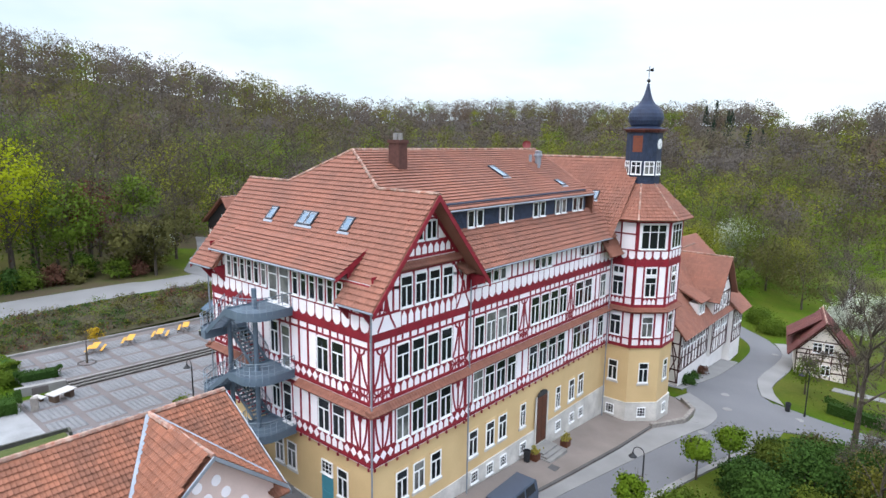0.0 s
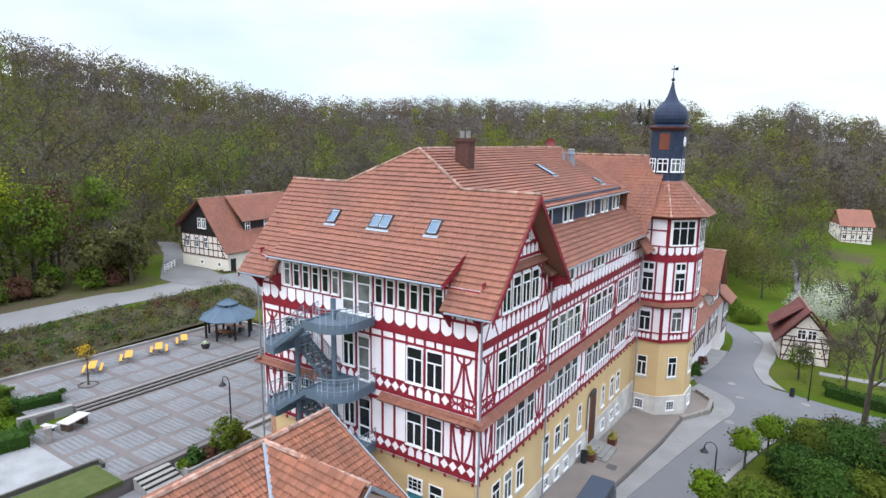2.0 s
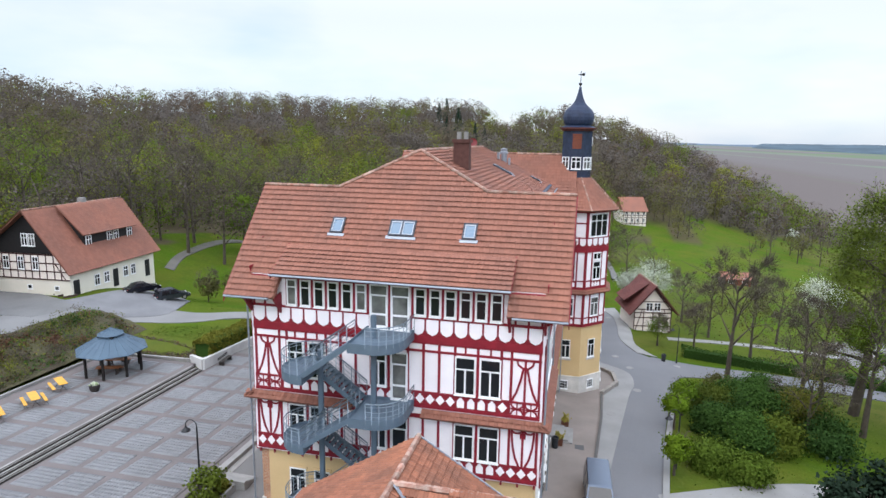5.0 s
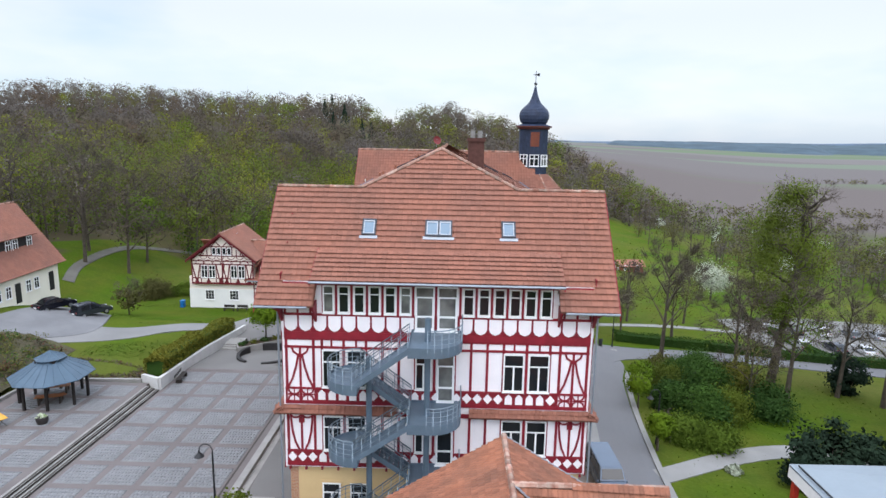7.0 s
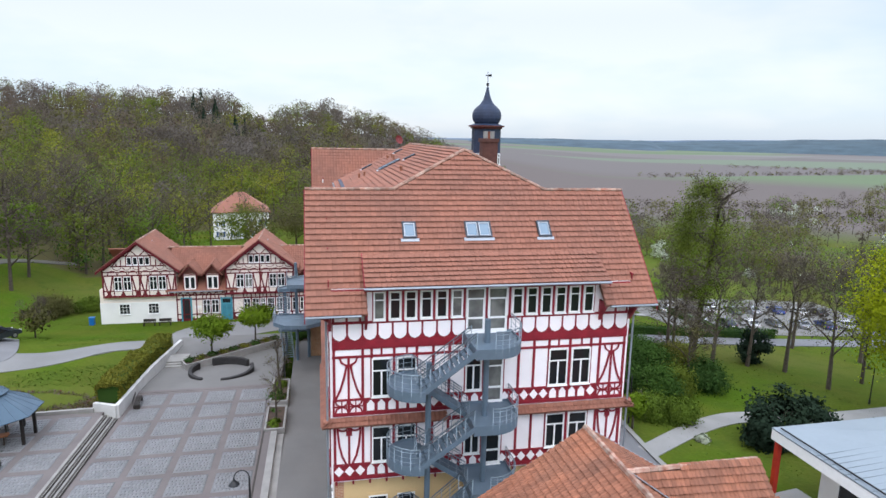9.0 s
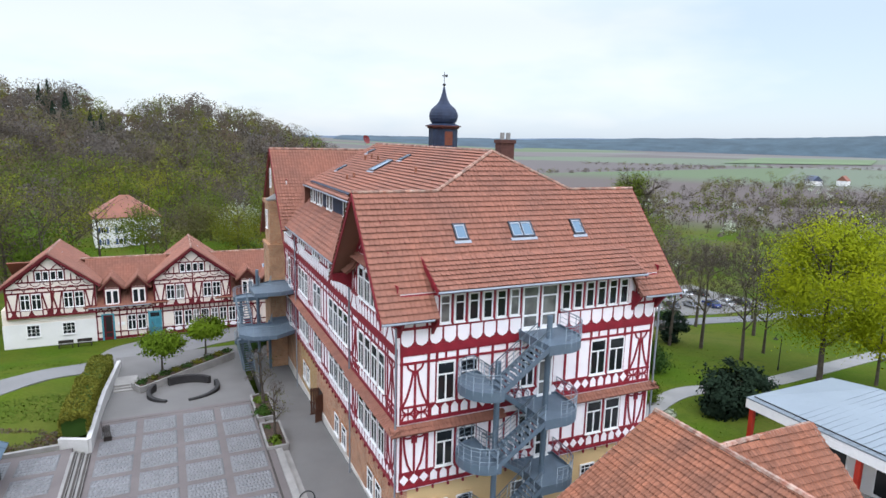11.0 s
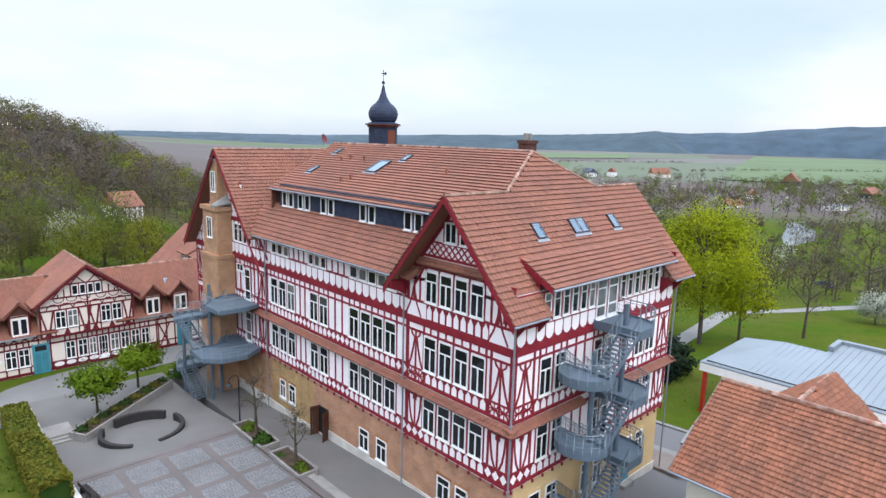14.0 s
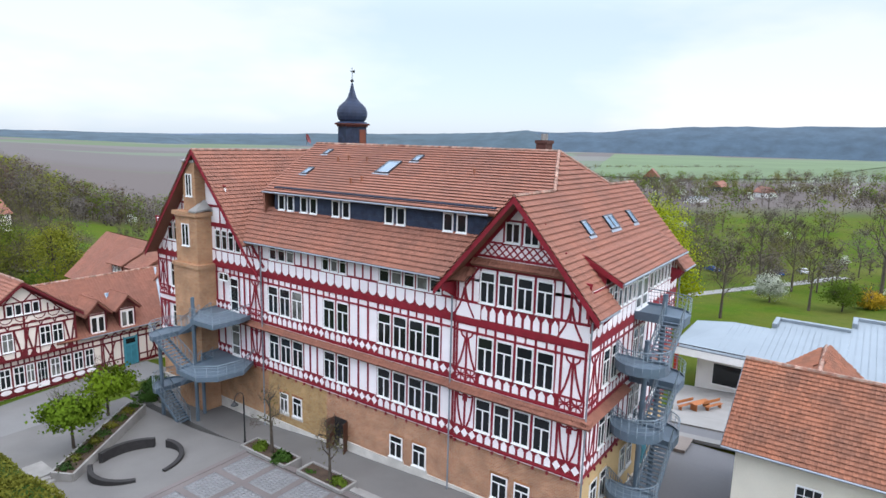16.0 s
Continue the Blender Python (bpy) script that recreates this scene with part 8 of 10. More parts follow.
# ---------------------------------------------------------------- things in the yard and along the lane
def post_lamp(x, y, z, h, turn, label):
    """A black lamp post with a swan neck and a bell shade."""
    lp = thing("street_lamp", label, "street lamp", pose(x, y, z, 0, 0, turn), "black street lamps")
    bm = bmesh.new()
    lathe(bm, [(0.11, 0), (0.11, 0.5), (0.07, 0.6), (0.055, h - 0.5), (0.045, h - 0.4)], 12)
    part("post", bm, BLACK, lp)
    neck = pipe("neck", [Vector((0.42 - 0.42 * math.cos(a), 0, h - 0.4 + 0.42 * math.sin(a) * 1.1)) for a in [math.pi * i / 8 for i in range(9)]], 0.034, 8)
    neck.materials[0] = BLACK
    part("neck", neck, None, lp)
    bm = bmesh.new()
    lathe(bm, [(0.05, h - 0.40), (0.08, h - 0.55), (0.20, h - 0.66), (0.30, h - 0.76), (0.31, h - 0.80), (0.24, h - 0.79), (0.06, h - 0.62)], 14, (0.84, 0, 0))
    shade = part("shade", bm, BLACK, lp)
    bm = bmesh.new()
    lathe(bm, [(0.02, h - 0.90), (0.12, h - 0.86), (0.16, h - 0.79), (0.1, h - 0.77)], 12, (0.84, 0, 0))
    part("lamp_glass", bm, WHITE, shade)
    return lp


post_lamp(-4.75, 0.2, yard_z(0), 4.6, 180, "black swan-neck lamp post at the edge of the yard")
post_lamp(28.5, 16.9, ground_z(28.5, 16.9), 5.2, 180, "black swan-neck lamp post beside the lane")
post_lamp(33.3, 50.9, ground_z(33.3, 50.9), 5.4, 160, "black swan-neck lamp post beside the hedge")
post_lamp(-4.2, 26.3, 0.3, 4.6, 180, "black swan-neck lamp post beside the brick wall")
post_lamp(61, 21, ground_z(61, 21), 4.8, 90, "black lamp post on the park path")


def box_part(name, parent, x0, x1, y0, y1, z0, z1, material, bevel=0.012, label=""):
    bm = bmesh.new()
    cuboid(bm, x0, x1, y0, y1, z0, z1)
    if bevel:
        rounded(bm, bevel)
    return part(name, bm, material, parent, label)


# folding picnic sets in yellow wood
def beer_set(m, label):
    t = thing("picnic_table", label, "picnic table", m, "yellow folding tables on the terrace")
    box_part("tabletop", t, -0.35, 0.35, -1.1, 1.1, 0.74, 0.78, YELLOW)
    for y in (-0.75, 0.75):
        bm = bmesh.new()
        for s in (-1, 1):
            bar(bm, (s * 0.30, y, 0), (-s * 0.2, y * 0.9, 0.74), 0.02, 6)
        part("leg", bm, mat("dark_frame", (0.05, 0.04, 0.03), 0.5), t)
    return t


def beer_bench(m, label):
    t = thing("folding_bench", label, "bench", m, "yellow folding benches on the terrace")
    box_part("seat", t, -0.13, 0.13, -1.1, 1.1, 0.44, 0.48, YELLOW)
    for y in (-0.75, 0.75):
        bm = bmesh.new()
        for s in (-1, 1):
            bar(bm, (s * 0.18, y, 0), (-s * 0.08, y * 0.9, 0.44), 0.018, 6)
        part("leg", bm, mat("dark_frame", (0.05, 0.04, 0.03), 0.5), t)
    return t


for i, (x, y, a, sides) in enumerate(((-25.3, -0.2, 57, (1, -1)), (-25.6, 3.6, 58, (-1,)), (-25.6, 6.9, 57, (1, -1)), (-26.2, 10.3, 58, (-1,)))):
    z = yard_z(y) + 0.49
    beer_set(pose(x, y, z, 0, 0, a), "yellow wooden folding table on the terrace")
    for s in sides:
        beer_bench(pose(x, y, z, 0, 0, a) @ pose(s * 0.75, 0, 0), "yellow wooden folding bench beside its table")

# flower tub beside the pavilion
tub = thing("flower_tub", "dark round tub with white flowers", "planter", pose(-22.9, 10.7, yard_z(10.7) + 0.48))
bm = bmesh.new()
lathe(bm, [(0.34, 0), (0.44, 0.3), (0.46, 0.58), (0.40, 0.6), (0.38, 0.5)], 16)
part("tub", bm, mat("dark_tub", (0.035, 0.03, 0.028), 0.7), tub)
bm = bmesh.new()
for i in range(50):
    p = Vector((random.gauss(0, 0.17), random.gauss(0, 0.17), 0.58 + random.random() * 0.2))
    bmesh.ops.create_icosphere(bm, subdivisions=0 or 1, radius=random.uniform(0.04, 0.09), matrix=Matrix.Translation(p))
part("flowers", bm, mat("white_blossom", (0.62, 0.62, 0.52), 0.8, 0.4, 8, 20, 0.1, second=(0.12, 0.2, 0.04)), tub)

# octagonal pavilion with blue-grey metal roof
pvx, pvy = -25.0, 15.4
pvz = yard_z(pvy) + 0.48
pavilion = thing("garden_pavilion", "open wooden garden pavilion with blue-grey two-tier roof", "pavilion", pose(pvx, pvy, pvz))
PROOF = mat("blue_grey_sheet_roof", (0.058, 0.092, 0.128), 0.5, 0.2, 1, 8, 0.05, metal=0.2, second=(0.07, 0.11, 0.15))
for k in range(8):
    a = radians(22.5 + 45 * k)
    x, y = 2.6 * math.cos(a), 2.6 * math.sin(a)
    box_part("post", pavilion, x - 0.1, x + 0.1, y - 0.1, y + 0.1, 0, 2.5, mat("dark_post_wood", (0.018, 0.014, 0.012), 0.7))
    bm = bmesh.new()
    b = a + radians(45)
    for r0, z0, r1, z1 in ((3.35, 2.35, 0.95, 3.75), (1.25, 3.85, 0.03, 4.45)):
        ring = [(r0 * math.cos(a), r0 * math.sin(a), z0), (r0 * math.cos(b), r0 * math.sin(b), z0), (r1 * math.cos(b), r1 * math.sin(b), z1), (r1 * math.cos(a), r1 * math.sin(a), z1)]
        prism(bm, ring, (0, 0, 0), (0, 0, 0.06))
        bar(bm, Vector(ring[0]) + Vector((0, 0, 0.06)), Vector(ring[3]) + Vector((0, 0, 0.06)), 0.035, 6)
        for t in (0.33, 0.66):
            p, q = Vector(ring[0]).lerp(Vector(ring[1]), t), Vector(ring[3]).lerp(Vector(ring[2]), t)
            bar(bm, p + Vector((0, 0, 0.07)), q + Vector((0, 0, 0.07)), 0.018, 4)
    bmesh.ops.recalc_face_normals(bm, faces=bm.faces)
    part("roof_panel", bm, PROOF, pavilion, "blue-grey sheet metal roof panel")
box_part("lantern", pavilion, -0.85, 0.85, -0.85, 0.85, 3.6, 3.9, mat("dark_post_wood", (0.018, 0.014, 0.012), 0.7))
bm = bmesh.new()
for k in range(8):
    a, b = radians(22.5 + 45 * k), radians(67.5 + 45 * k)
    bar(bm, (2.6 * math.cos(a), 2.6 * math.sin(a), 2.42), (2.6 * math.cos(b), 2.6 * math.sin(b), 2.42), 0.08, 6)
part("ring_beam", bm, mat("dark_post_wood", (0.018, 0.014, 0.012), 0.7), pavilion)
ORANGE = mat("orange_brown_wood", (0.36, 0.13, 0.045), 0.6, 0.2, 2, 20, 0.05)
for x, y, a in ((0.2, -0.9, 20), (-0.6, 1.2, 20)):
    tb = thing("pavilion_table", "orange brown wooden table under the pavilion", "table", pose(pvx + x, pvy + y, pvz, 0, 0, a), "tables under the pavilion")
    box_part("tabletop", tb, -1.1, 1.1, -0.38, 0.38, 0.72, 0.77, ORANGE)
    for s in (-0.8, 0.8):
        box_part("leg", tb, s - 0.06, s + 0.06, -0.3, 0.3, 0, 0.72, mat("dark_frame", (0.05, 0.04, 0.03), 0.5))
    bn = thing("pavilion_bench", "orange brown wooden bench under the pavilion", "bench", pose(pvx + x, pvy + y, pvz, 0, 0, a) @ pose(0, 0.75, 0), "benches under the pavilion")
    box_part("seat", bn, -1.1, 1.1, -0.16, 0.16, 0.42, 0.46, ORANGE)
    for s in (-0.8, 0.8):
        box_part("leg", bn, s - 0.05, s + 0.05, -0.13, 0.13, 0, 0.42, mat("dark_frame", (0.05, 0.04, 0.03), 0.5))

# slab bench at the yard's corner
sb = thing("stone_bench", "pale slab table on brown supports with a low side slab", "table", pose(-15.6, -6.6, yard_z(-6.6), 0, 0, 18))
box_part("side_slab", sb, -2.0, -0.7, -1.35, -0.85, 0.34, 0.44, mat("pale_slab", (0.42, 0.40, 0.38), 0.8, 0.1, 2, 15, 0.05))
box_part("support", sb, -1.6, -1.0, -1.25, -0.95, 0, 0.34, mat("brown_support", (0.10, 0.065, 0.045), 0.8))
box_part("tabletop", sb, -0.6, 0.6, -1.1, 1.1, 0.70, 0.80, mat("pale_slab", (0.42, 0.40, 0.38), 0.8, 0.1, 2, 15, 0.05))
for y in (-0.7, 0.7):
    box_part("support", sb, -0.45, 0.45, y - 0.2, y + 0.2, 0, 0.70, mat("brown_support", (0.10, 0.065, 0.045), 0.8))
bb = thing("yard_bench", "dark wooden bench against the white wall", "bench", pose(-16.6, 21.8, yard_z(21.8), 0, 0, 8))
for k in range(4):
    box_part("slat", bb, -0.25 + k * 0.12, -0.15 + k * 0.12, -1.1, 1.1, 0.42, 0.47, mat("dark_slat_wood", (0.03, 0.024, 0.02), 0.7))
for k in range(2):
    box_part("back_slat", bb, -0.36, -0.31, -1.1, 1.1, 0.6 + k * 0.16, 0.7 + k * 0.16, mat("dark_slat_wood", (0.03, 0.024, 0.02), 0.7))
for y in (-0.9, 0.9):
    box_part("leg", bb, -0.3, 0.25, y - 0.05, y + 0.05, 0, 0.42, mat("dark_slat_wood", (0.03, 0.024, 0.02), 0.7))

# tubs and bins by the entrance
for x, y in ((18.9, 22.5), (18.5, 18.0)):
    z = ground_z(x, y) + 0.16
    pt = thing("entrance_planter", "brown wooden planter with yellow-green plant by the entrance", "planter", pose(x + 0.3, y, z), "planters by the entrance")
    bm = bmesh.new()
    prism(bm, [(-0.35, -0.35, 0), (0.35, -0.35, 0), (0.35, 0.35, 0), (-0.35, 0.35, 0)], (0, 0, 0), (0, 0, 0.6))
    part("box", rounded(bm, 0.02), mat("red_brown_box", (0.12, 0.045, 0.025), 0.7), pt)
    bm = bmesh.new()
    for i in range(60):
        p = Vector((random.gauss(0, 0.2), random.gauss(0, 0.2), 0.6 + abs(random.gauss(0.2, 0.2))))
        bmesh.ops.create_icosphere(bm, subdivisions=1, radius=random.uniform(0.05, 0.1), matrix=Matrix.Translation(p))
    part("plant", bm, mat("planter_leaves", (0.14, 0.17, 0.03), 0.8, 0.4, 8, 20, 0.1, second=(0.30, 0.20, 0.03)), pt)


def litter_bin(x, y, z, label):
    b = thing("litter_bin", label, "litter bin", pose(x, y, z), "dark litter bins")
    bm = bmesh.new()
    lathe(bm, [(0.24, 0), (0.26, 0.05), (0.29, 0.85), (0.31, 0.9), (0.31, 1.0), (0.26, 1.0), (0.25, 0.8)], 16)
    part("bin_body", bm, mat("bin_grey", (0.025, 0.027, 0.03), 0.6), b)


litter_bin(18.5, 17.2, ground_z(18.5, 17.2) + 0.16, "dark round litter bin by the entrance")
litter_bin(31.6, 50.9, ground_z(31.6, 50.9) + 0.1, "dark round litter bin at the lane corner")
gr = thing("floor_grate", "dark rectangular floor grate in the pavement", "grate", pose(20.6, 17.8, ground_z(20.6, 17.8) + 0.17, 4.3, 0, 0))
box_part("grate", gr, -0.4, 0.4, -0.6, 0.6, -0.02, 0.015, mat("grate_grey", (0.10, 0.10, 0.10), 0.8), 0)


# vehicles
def car(x, y, z, turn, colour, label, length=4.5, width=1.82, height=1.46, van=False, estate=False, group="parked cars"):
    c = thing("van" if van else "car", label, "van" if van else "car", pose(x, y, z, 0, 0, turn), group)
    paint = mat("car_paint_%d_%d_%d" % tuple(int(k * 1000) for k in colour), colour, 0.22, 0.05, 2, 20, 0, metal=0.4, spec=0.6)
    L, W, H = length / 2, width / 2, height
    if van:
        low = [(-L, 0.30), (-L, 1.05), (-L + 0.08, 1.2), (L - 0.75, 1.2), (L - 0.1, 1.02), (L, 0.75), (L, 0.30)]
        top = [(-L + 0.08, 1.2), (-L + 0.16, H - 0.08), (-L + 0.3, H), (L - 1.45, H), (L - 1.3, H - 0.04), (L - 0.75, 1.2)]
    else:
        low = [(-L, 0.32), (-L, 0.78), (-L + 0.1, 0.93), (L - 1.15, 0.95), (L - 0.15, 0.78), (L, 0.60), (L, 0.30)]
        top = [(-L + (0.12 if estate else 0.55), 0.92), (-L + (0.32 if estate else 1.15), H - 0.06), (-L + (0.6 if estate else 1.5), H), (L - 2.15, H), (L - 2.0, H - 0.03), (L - 1.15, 0.95)]
    bm = bmesh.new()
    prism(bm, [(a, -W, b) for a, b in low], (0, 0, 0), (0, 2 * W, 0))
    bmesh.ops.recalc_face_normals(bm, faces=bm.faces)
    rounded(bm, 0.06, 2)
    body_ob = part("body", bm, paint, c)
    bm = bmesh.new()
    k = 0.14
    lo = [bm.verts.new((a, s * (W - 0.02 - (k if b > H - 0.2 else 0)), b)) for s in (-1, 1) for a, b in top]
    n = len(top)
    bm.faces.new(lo[:n])
    bm.faces.new(lo[n:][::-1])
    for i in range(n):
        j = (i + 1) % n
        bm.faces.new((lo[i], lo[n + i], lo[n + j], lo[j]))
    bmesh.ops.recalc_face_normals(bm, faces=bm.faces)
    rounded(bm, 0.04, 2)
    part("cabin", bm, paint, c)
    # glazing as thin panes a little proud of the cabin
    GL = mat("car_glass", (0.01, 0.012, 0.014), 0.06, 0.02, 1, 5, 0, spec=0.6)

    def lerp(p, q, t):
        return (p[0] + (q[0] - p[0]) * t, p[1] + (q[1] - p[1]) * t)
    for name, p, q, wq in (("rear_window", top[0], top[1], 0.85), ("windscreen", top[n - 1], top[n - 2], 0.88)):
        a, b = lerp(p, q, 0.12), lerp(p, q, 0.92)
        bm = bmesh.new()
        v = [bm.verts.new((a[0], -W * 0.86, a[1])), bm.verts.new((a[0], W * 0.86, a[1])), bm.verts.new((b[0], W * 0.76, b[1])), bm.verts.new((b[0], -W * 0.76, b[1]))]
        f = bm.faces.new(v)
        out = 0.012 if name == "rear_window" else -0.012
        r = bmesh.ops.extrude_face_region(bm, geom=[f])
        for g in r["geom"]:
            if isinstance(g, bmesh.types.BMVert):
                g.co += Vector((-0.03 if name == "rear_window" else 0.03, 0, 0.02))
        part(name, bm, GL, c)
    if not van:
        cells = ((0.10, 0.48), (0.52, 0.92))
    else:
        cells = ((0.70, 0.95), (0.38, 0.66), (0.06, 0.34))
    x0, x1 = top[0][0] + 0.15, top[n - 1][0] - 0.1
    zb, zt = top[0][1] + 0.06, H - 0.13
    for s in (-1, 1):
        for a, b in cells:
            pa, pb = x0 + (x1 - x0) * a, x0 + (x1 - x0) * b
            sh0 = (top[1][0] - top[0][0]) if a < 0.2 else 0.05
            sh1 = (top[n - 1][0] - top[n - 2][0]) if b > 0.9 else 0.05
            bm = bmesh.new()
            prism(bm, [(pa, s * (W - 0.03), zb), (pb, s * (W - 0.03), zb), (pb - sh1, s * (W - 0.14), zt), (pa + sh0 * 0.8, s * (W - 0.14), zt)], (0, s * -0.01, 0), (0, s * 0.03, 0.0))
            bmesh.ops.recalc_face_normals(bm, faces=bm.faces)
            part("side_window", bm, GL, c)
    for px in (-L + 0.85, L - 0.85):
        for s in (-1, 1):
            bm = bmesh.new()
            bar(bm, (px, s * (W - 0.2), 0.32), (px, s * (W + 0.01), 0.32), 0.32, 16)
            wh = part("wheel", bm, mat("tyre", (0.012, 0.012, 0.012), 0.9), c)
            bm = bmesh.new()
            bar(bm, (px, s * (W - 0.02), 0.32), (px, s * (W + 0.02), 0.32), 0.2, 12)
            part("rim", bm, mat("rim_metal", (0.35, 0.35, 0.36), 0.4, metal=0.7), wh)
    for s in (-1, 1):
        box_part("headlight", c, L - 0.16, L - 0.02, s * W * 0.72 - 0.18, s * W * 0.72 + 0.18, 0.62, 0.76, mat("headlight", (0.6, 0.6, 0.6), 0.2), 0.02)
        box_part("tail_light", c, -L - 0.01, -L + 0.1, s * W * 0.8 - 0.12, s * W * 0.8 + 0.12, 0.72, 0.86, mat("tail_light", (0.25, 0.01, 0.01), 0.3), 0.02)
        box_part("mirror", c, L - (1.6 if not van else 1.1), L - (1.45 if not van else 0.95), s * W, s * (W + 0.2), 0.95, 1.1, paint, 0.02)
    box_part("number_plate", c, -L - 0.02, -L + 0.02, -0.26, 0.26, 0.55, 0.66, WHITE, 0)
    return c


car(22.0, 9.2, ground_z(22, 9.2) + 0.17, -88, (0.085, 0.11, 0.15), "dark blue-grey van parked in front of the house", 5.5, 1.95, 2.0, True)
car(-38.6, 36.4, ground_z(-38.6, 36.4) + 0.12, 62, (0.012, 0.013, 0.02), "black saloon car parked beside the white house")
car(-34.6, 37.2, ground_z(-34.6, 37.2) + 0.12, 58, (0.035, 0.04, 0.05), "dark grey estate car parked on gravel", 4.4, 1.85, 1.65, False, True)
cols = [(0.5, 0.5, 0.5), (0.02, 0.025, 0.04), (0.6, 0.6, 0.6), (0.12, 0.13, 0.14), (0.35, 0.36, 0.38), (0.03, 0.06, 0.2), (0.7, 0.7, 0.7), (0.05, 0.05, 0.06)]
rc = random.Random(5)
for i in range(16):
    x, y = 66 + (i % 8) * 5.2 + rc.uniform(-0.4, 0.4), 60 + (i // 8) * 12 + rc.uniform(-0.5, 0.5)
    q = cols[i % 8]
    car(x, y, ground_z(x, y) + 0.1, 80 + rc.uniform(-6, 6), q, "%s car in the gravel car park" % ("dark" if q[1] < 0.07 else "light" if q[1] > 0.3 else "grey"), group="cars in the car park")
for i, (x, y, a) in enumerate(((150, 6, 20), (156, 1, 25), (163, -4, 30), (147, 22, 60))):
    car(x, y, ground_z(x, y) + 0.1, a, ((0.05, 0.12, 0.4), (0.4, 0.42, 0.45), (0.02, 0.02, 0.025), (0.03, 0.08, 0.3))[i], ("blue car beside the park path", "light grey car beside the park path", "black car beside the park path", "blue car beside the park path")[i], group="cars by the park path")

# wooden table and benches on the terrace of the modern building
for x, y, kind in ((27.4, 0.2, "bench"), (28.0, -0.9, "table"), (28.7, -2.0, "bench")):
    z = ground_z(x, y) + 0.23
    tb = thing("terrace_table" if kind == "table" else "terrace_bench", "orange wooden %s on the pale terrace" % kind, kind, pose(x, y, z, 0, 0, 62), "wooden seats on the terrace")
    top, half = (0.74, 0.4) if kind == "table" else (0.44, 0.2)
    for i in range(3):
        a = -half + i * 2 * half / 3
        box_part("plank", tb, a + 0.01, a + 2 * half / 3 - 0.01, -1.1, 1.1, top - 0.05, top, ORANGE)
    if kind == "bench":
        box_part("backrest", tb, half, half + 0.05, -1.1, 1.1, top + 0.15, top + 0.45, ORANGE)
    for q in (-0.85, 0.85):
        box_part("leg", tb, -half + 0.03, half - 0.03, q - 0.04, q + 0.04, 0, top - 0.05, ORANGE, 0)
# blue rubbish tonne and garden seat by the row of houses
bt = thing("wheelie_bin", "blue wheelie bin beside the white wall", "bin", pose(-31.2, 54.5, ground_z(-31.2, 54.5)))
bm = bmesh.new()
prism(bm, [(-0.3, -0.3, 0), (0.3, -0.3, 0), (0.3, 0.3, 0), (-0.3, 0.3, 0)], (0, 0, 0), (0, 0, 1.0))
part("bin_body", rounded(bm, 0.03), mat("blue_plastic", (0.01, 0.14, 0.42), 0.5), bt)
box_part("lid", bt, -0.34, 0.34, -0.36, 0.34, 1.0, 1.08, mat("blue_plastic", (0.01, 0.14, 0.42), 0.5), 0.02)
for x in (-23.5, -21.5):
    gs = thing("garden_bench", "dark garden bench in front of the row", "bench", pose(x, 52.8, ground_z(x, 52.8) + 0.05), "benches before the row")
    box_part("seat", gs, -0.8, 0.8, -0.2, 0.2, 0.4, 0.45, mat("dark_slat_wood", (0.03, 0.024, 0.02), 0.7))
    box_part("backrest", gs, -0.8, 0.8, 0.2, 0.25, 0.5, 0.9, mat("dark_slat_wood", (0.03, 0.024, 0.02), 0.7))
    for s in (-0.7, 0.7):
        box_part("leg", gs, s - 0.04, s + 0.04, -0.2, 0.2, 0, 0.4, mat("dark_slat_wood", (0.03, 0.024, 0.02), 0.7), 0)


# ---------------------------------------------------------------- plants
def leaf_mat(name, c1, c2, vary=0.15, through_light=0.25):
    """Leaves: diffuse, and letting part of the light through."""
    m = mat(name, c1, 0.75, 0.22, 0.11, 1.2, 0, island=vary, second=c2, spec=0.04, spread=0.6)
    n, l = m.node_tree.nodes, m.node_tree.links
    b = n["Principled BSDF"]
    tr, mx = n.new("ShaderNodeBsdfTranslucent"), n.new("ShaderNodeMixShader")
    mx.inputs[0].default_value = through_light
    l.new(b.inputs["Base Color"].links[0].from_socket, tr.inputs["Color"])
    l.new(b.outputs[0], mx.inputs[1])
    l.new(tr.outputs[0], mx.inputs[2])
    l.new(mx.outputs[0], n["Material Output"].inputs["Surface"])
    return m


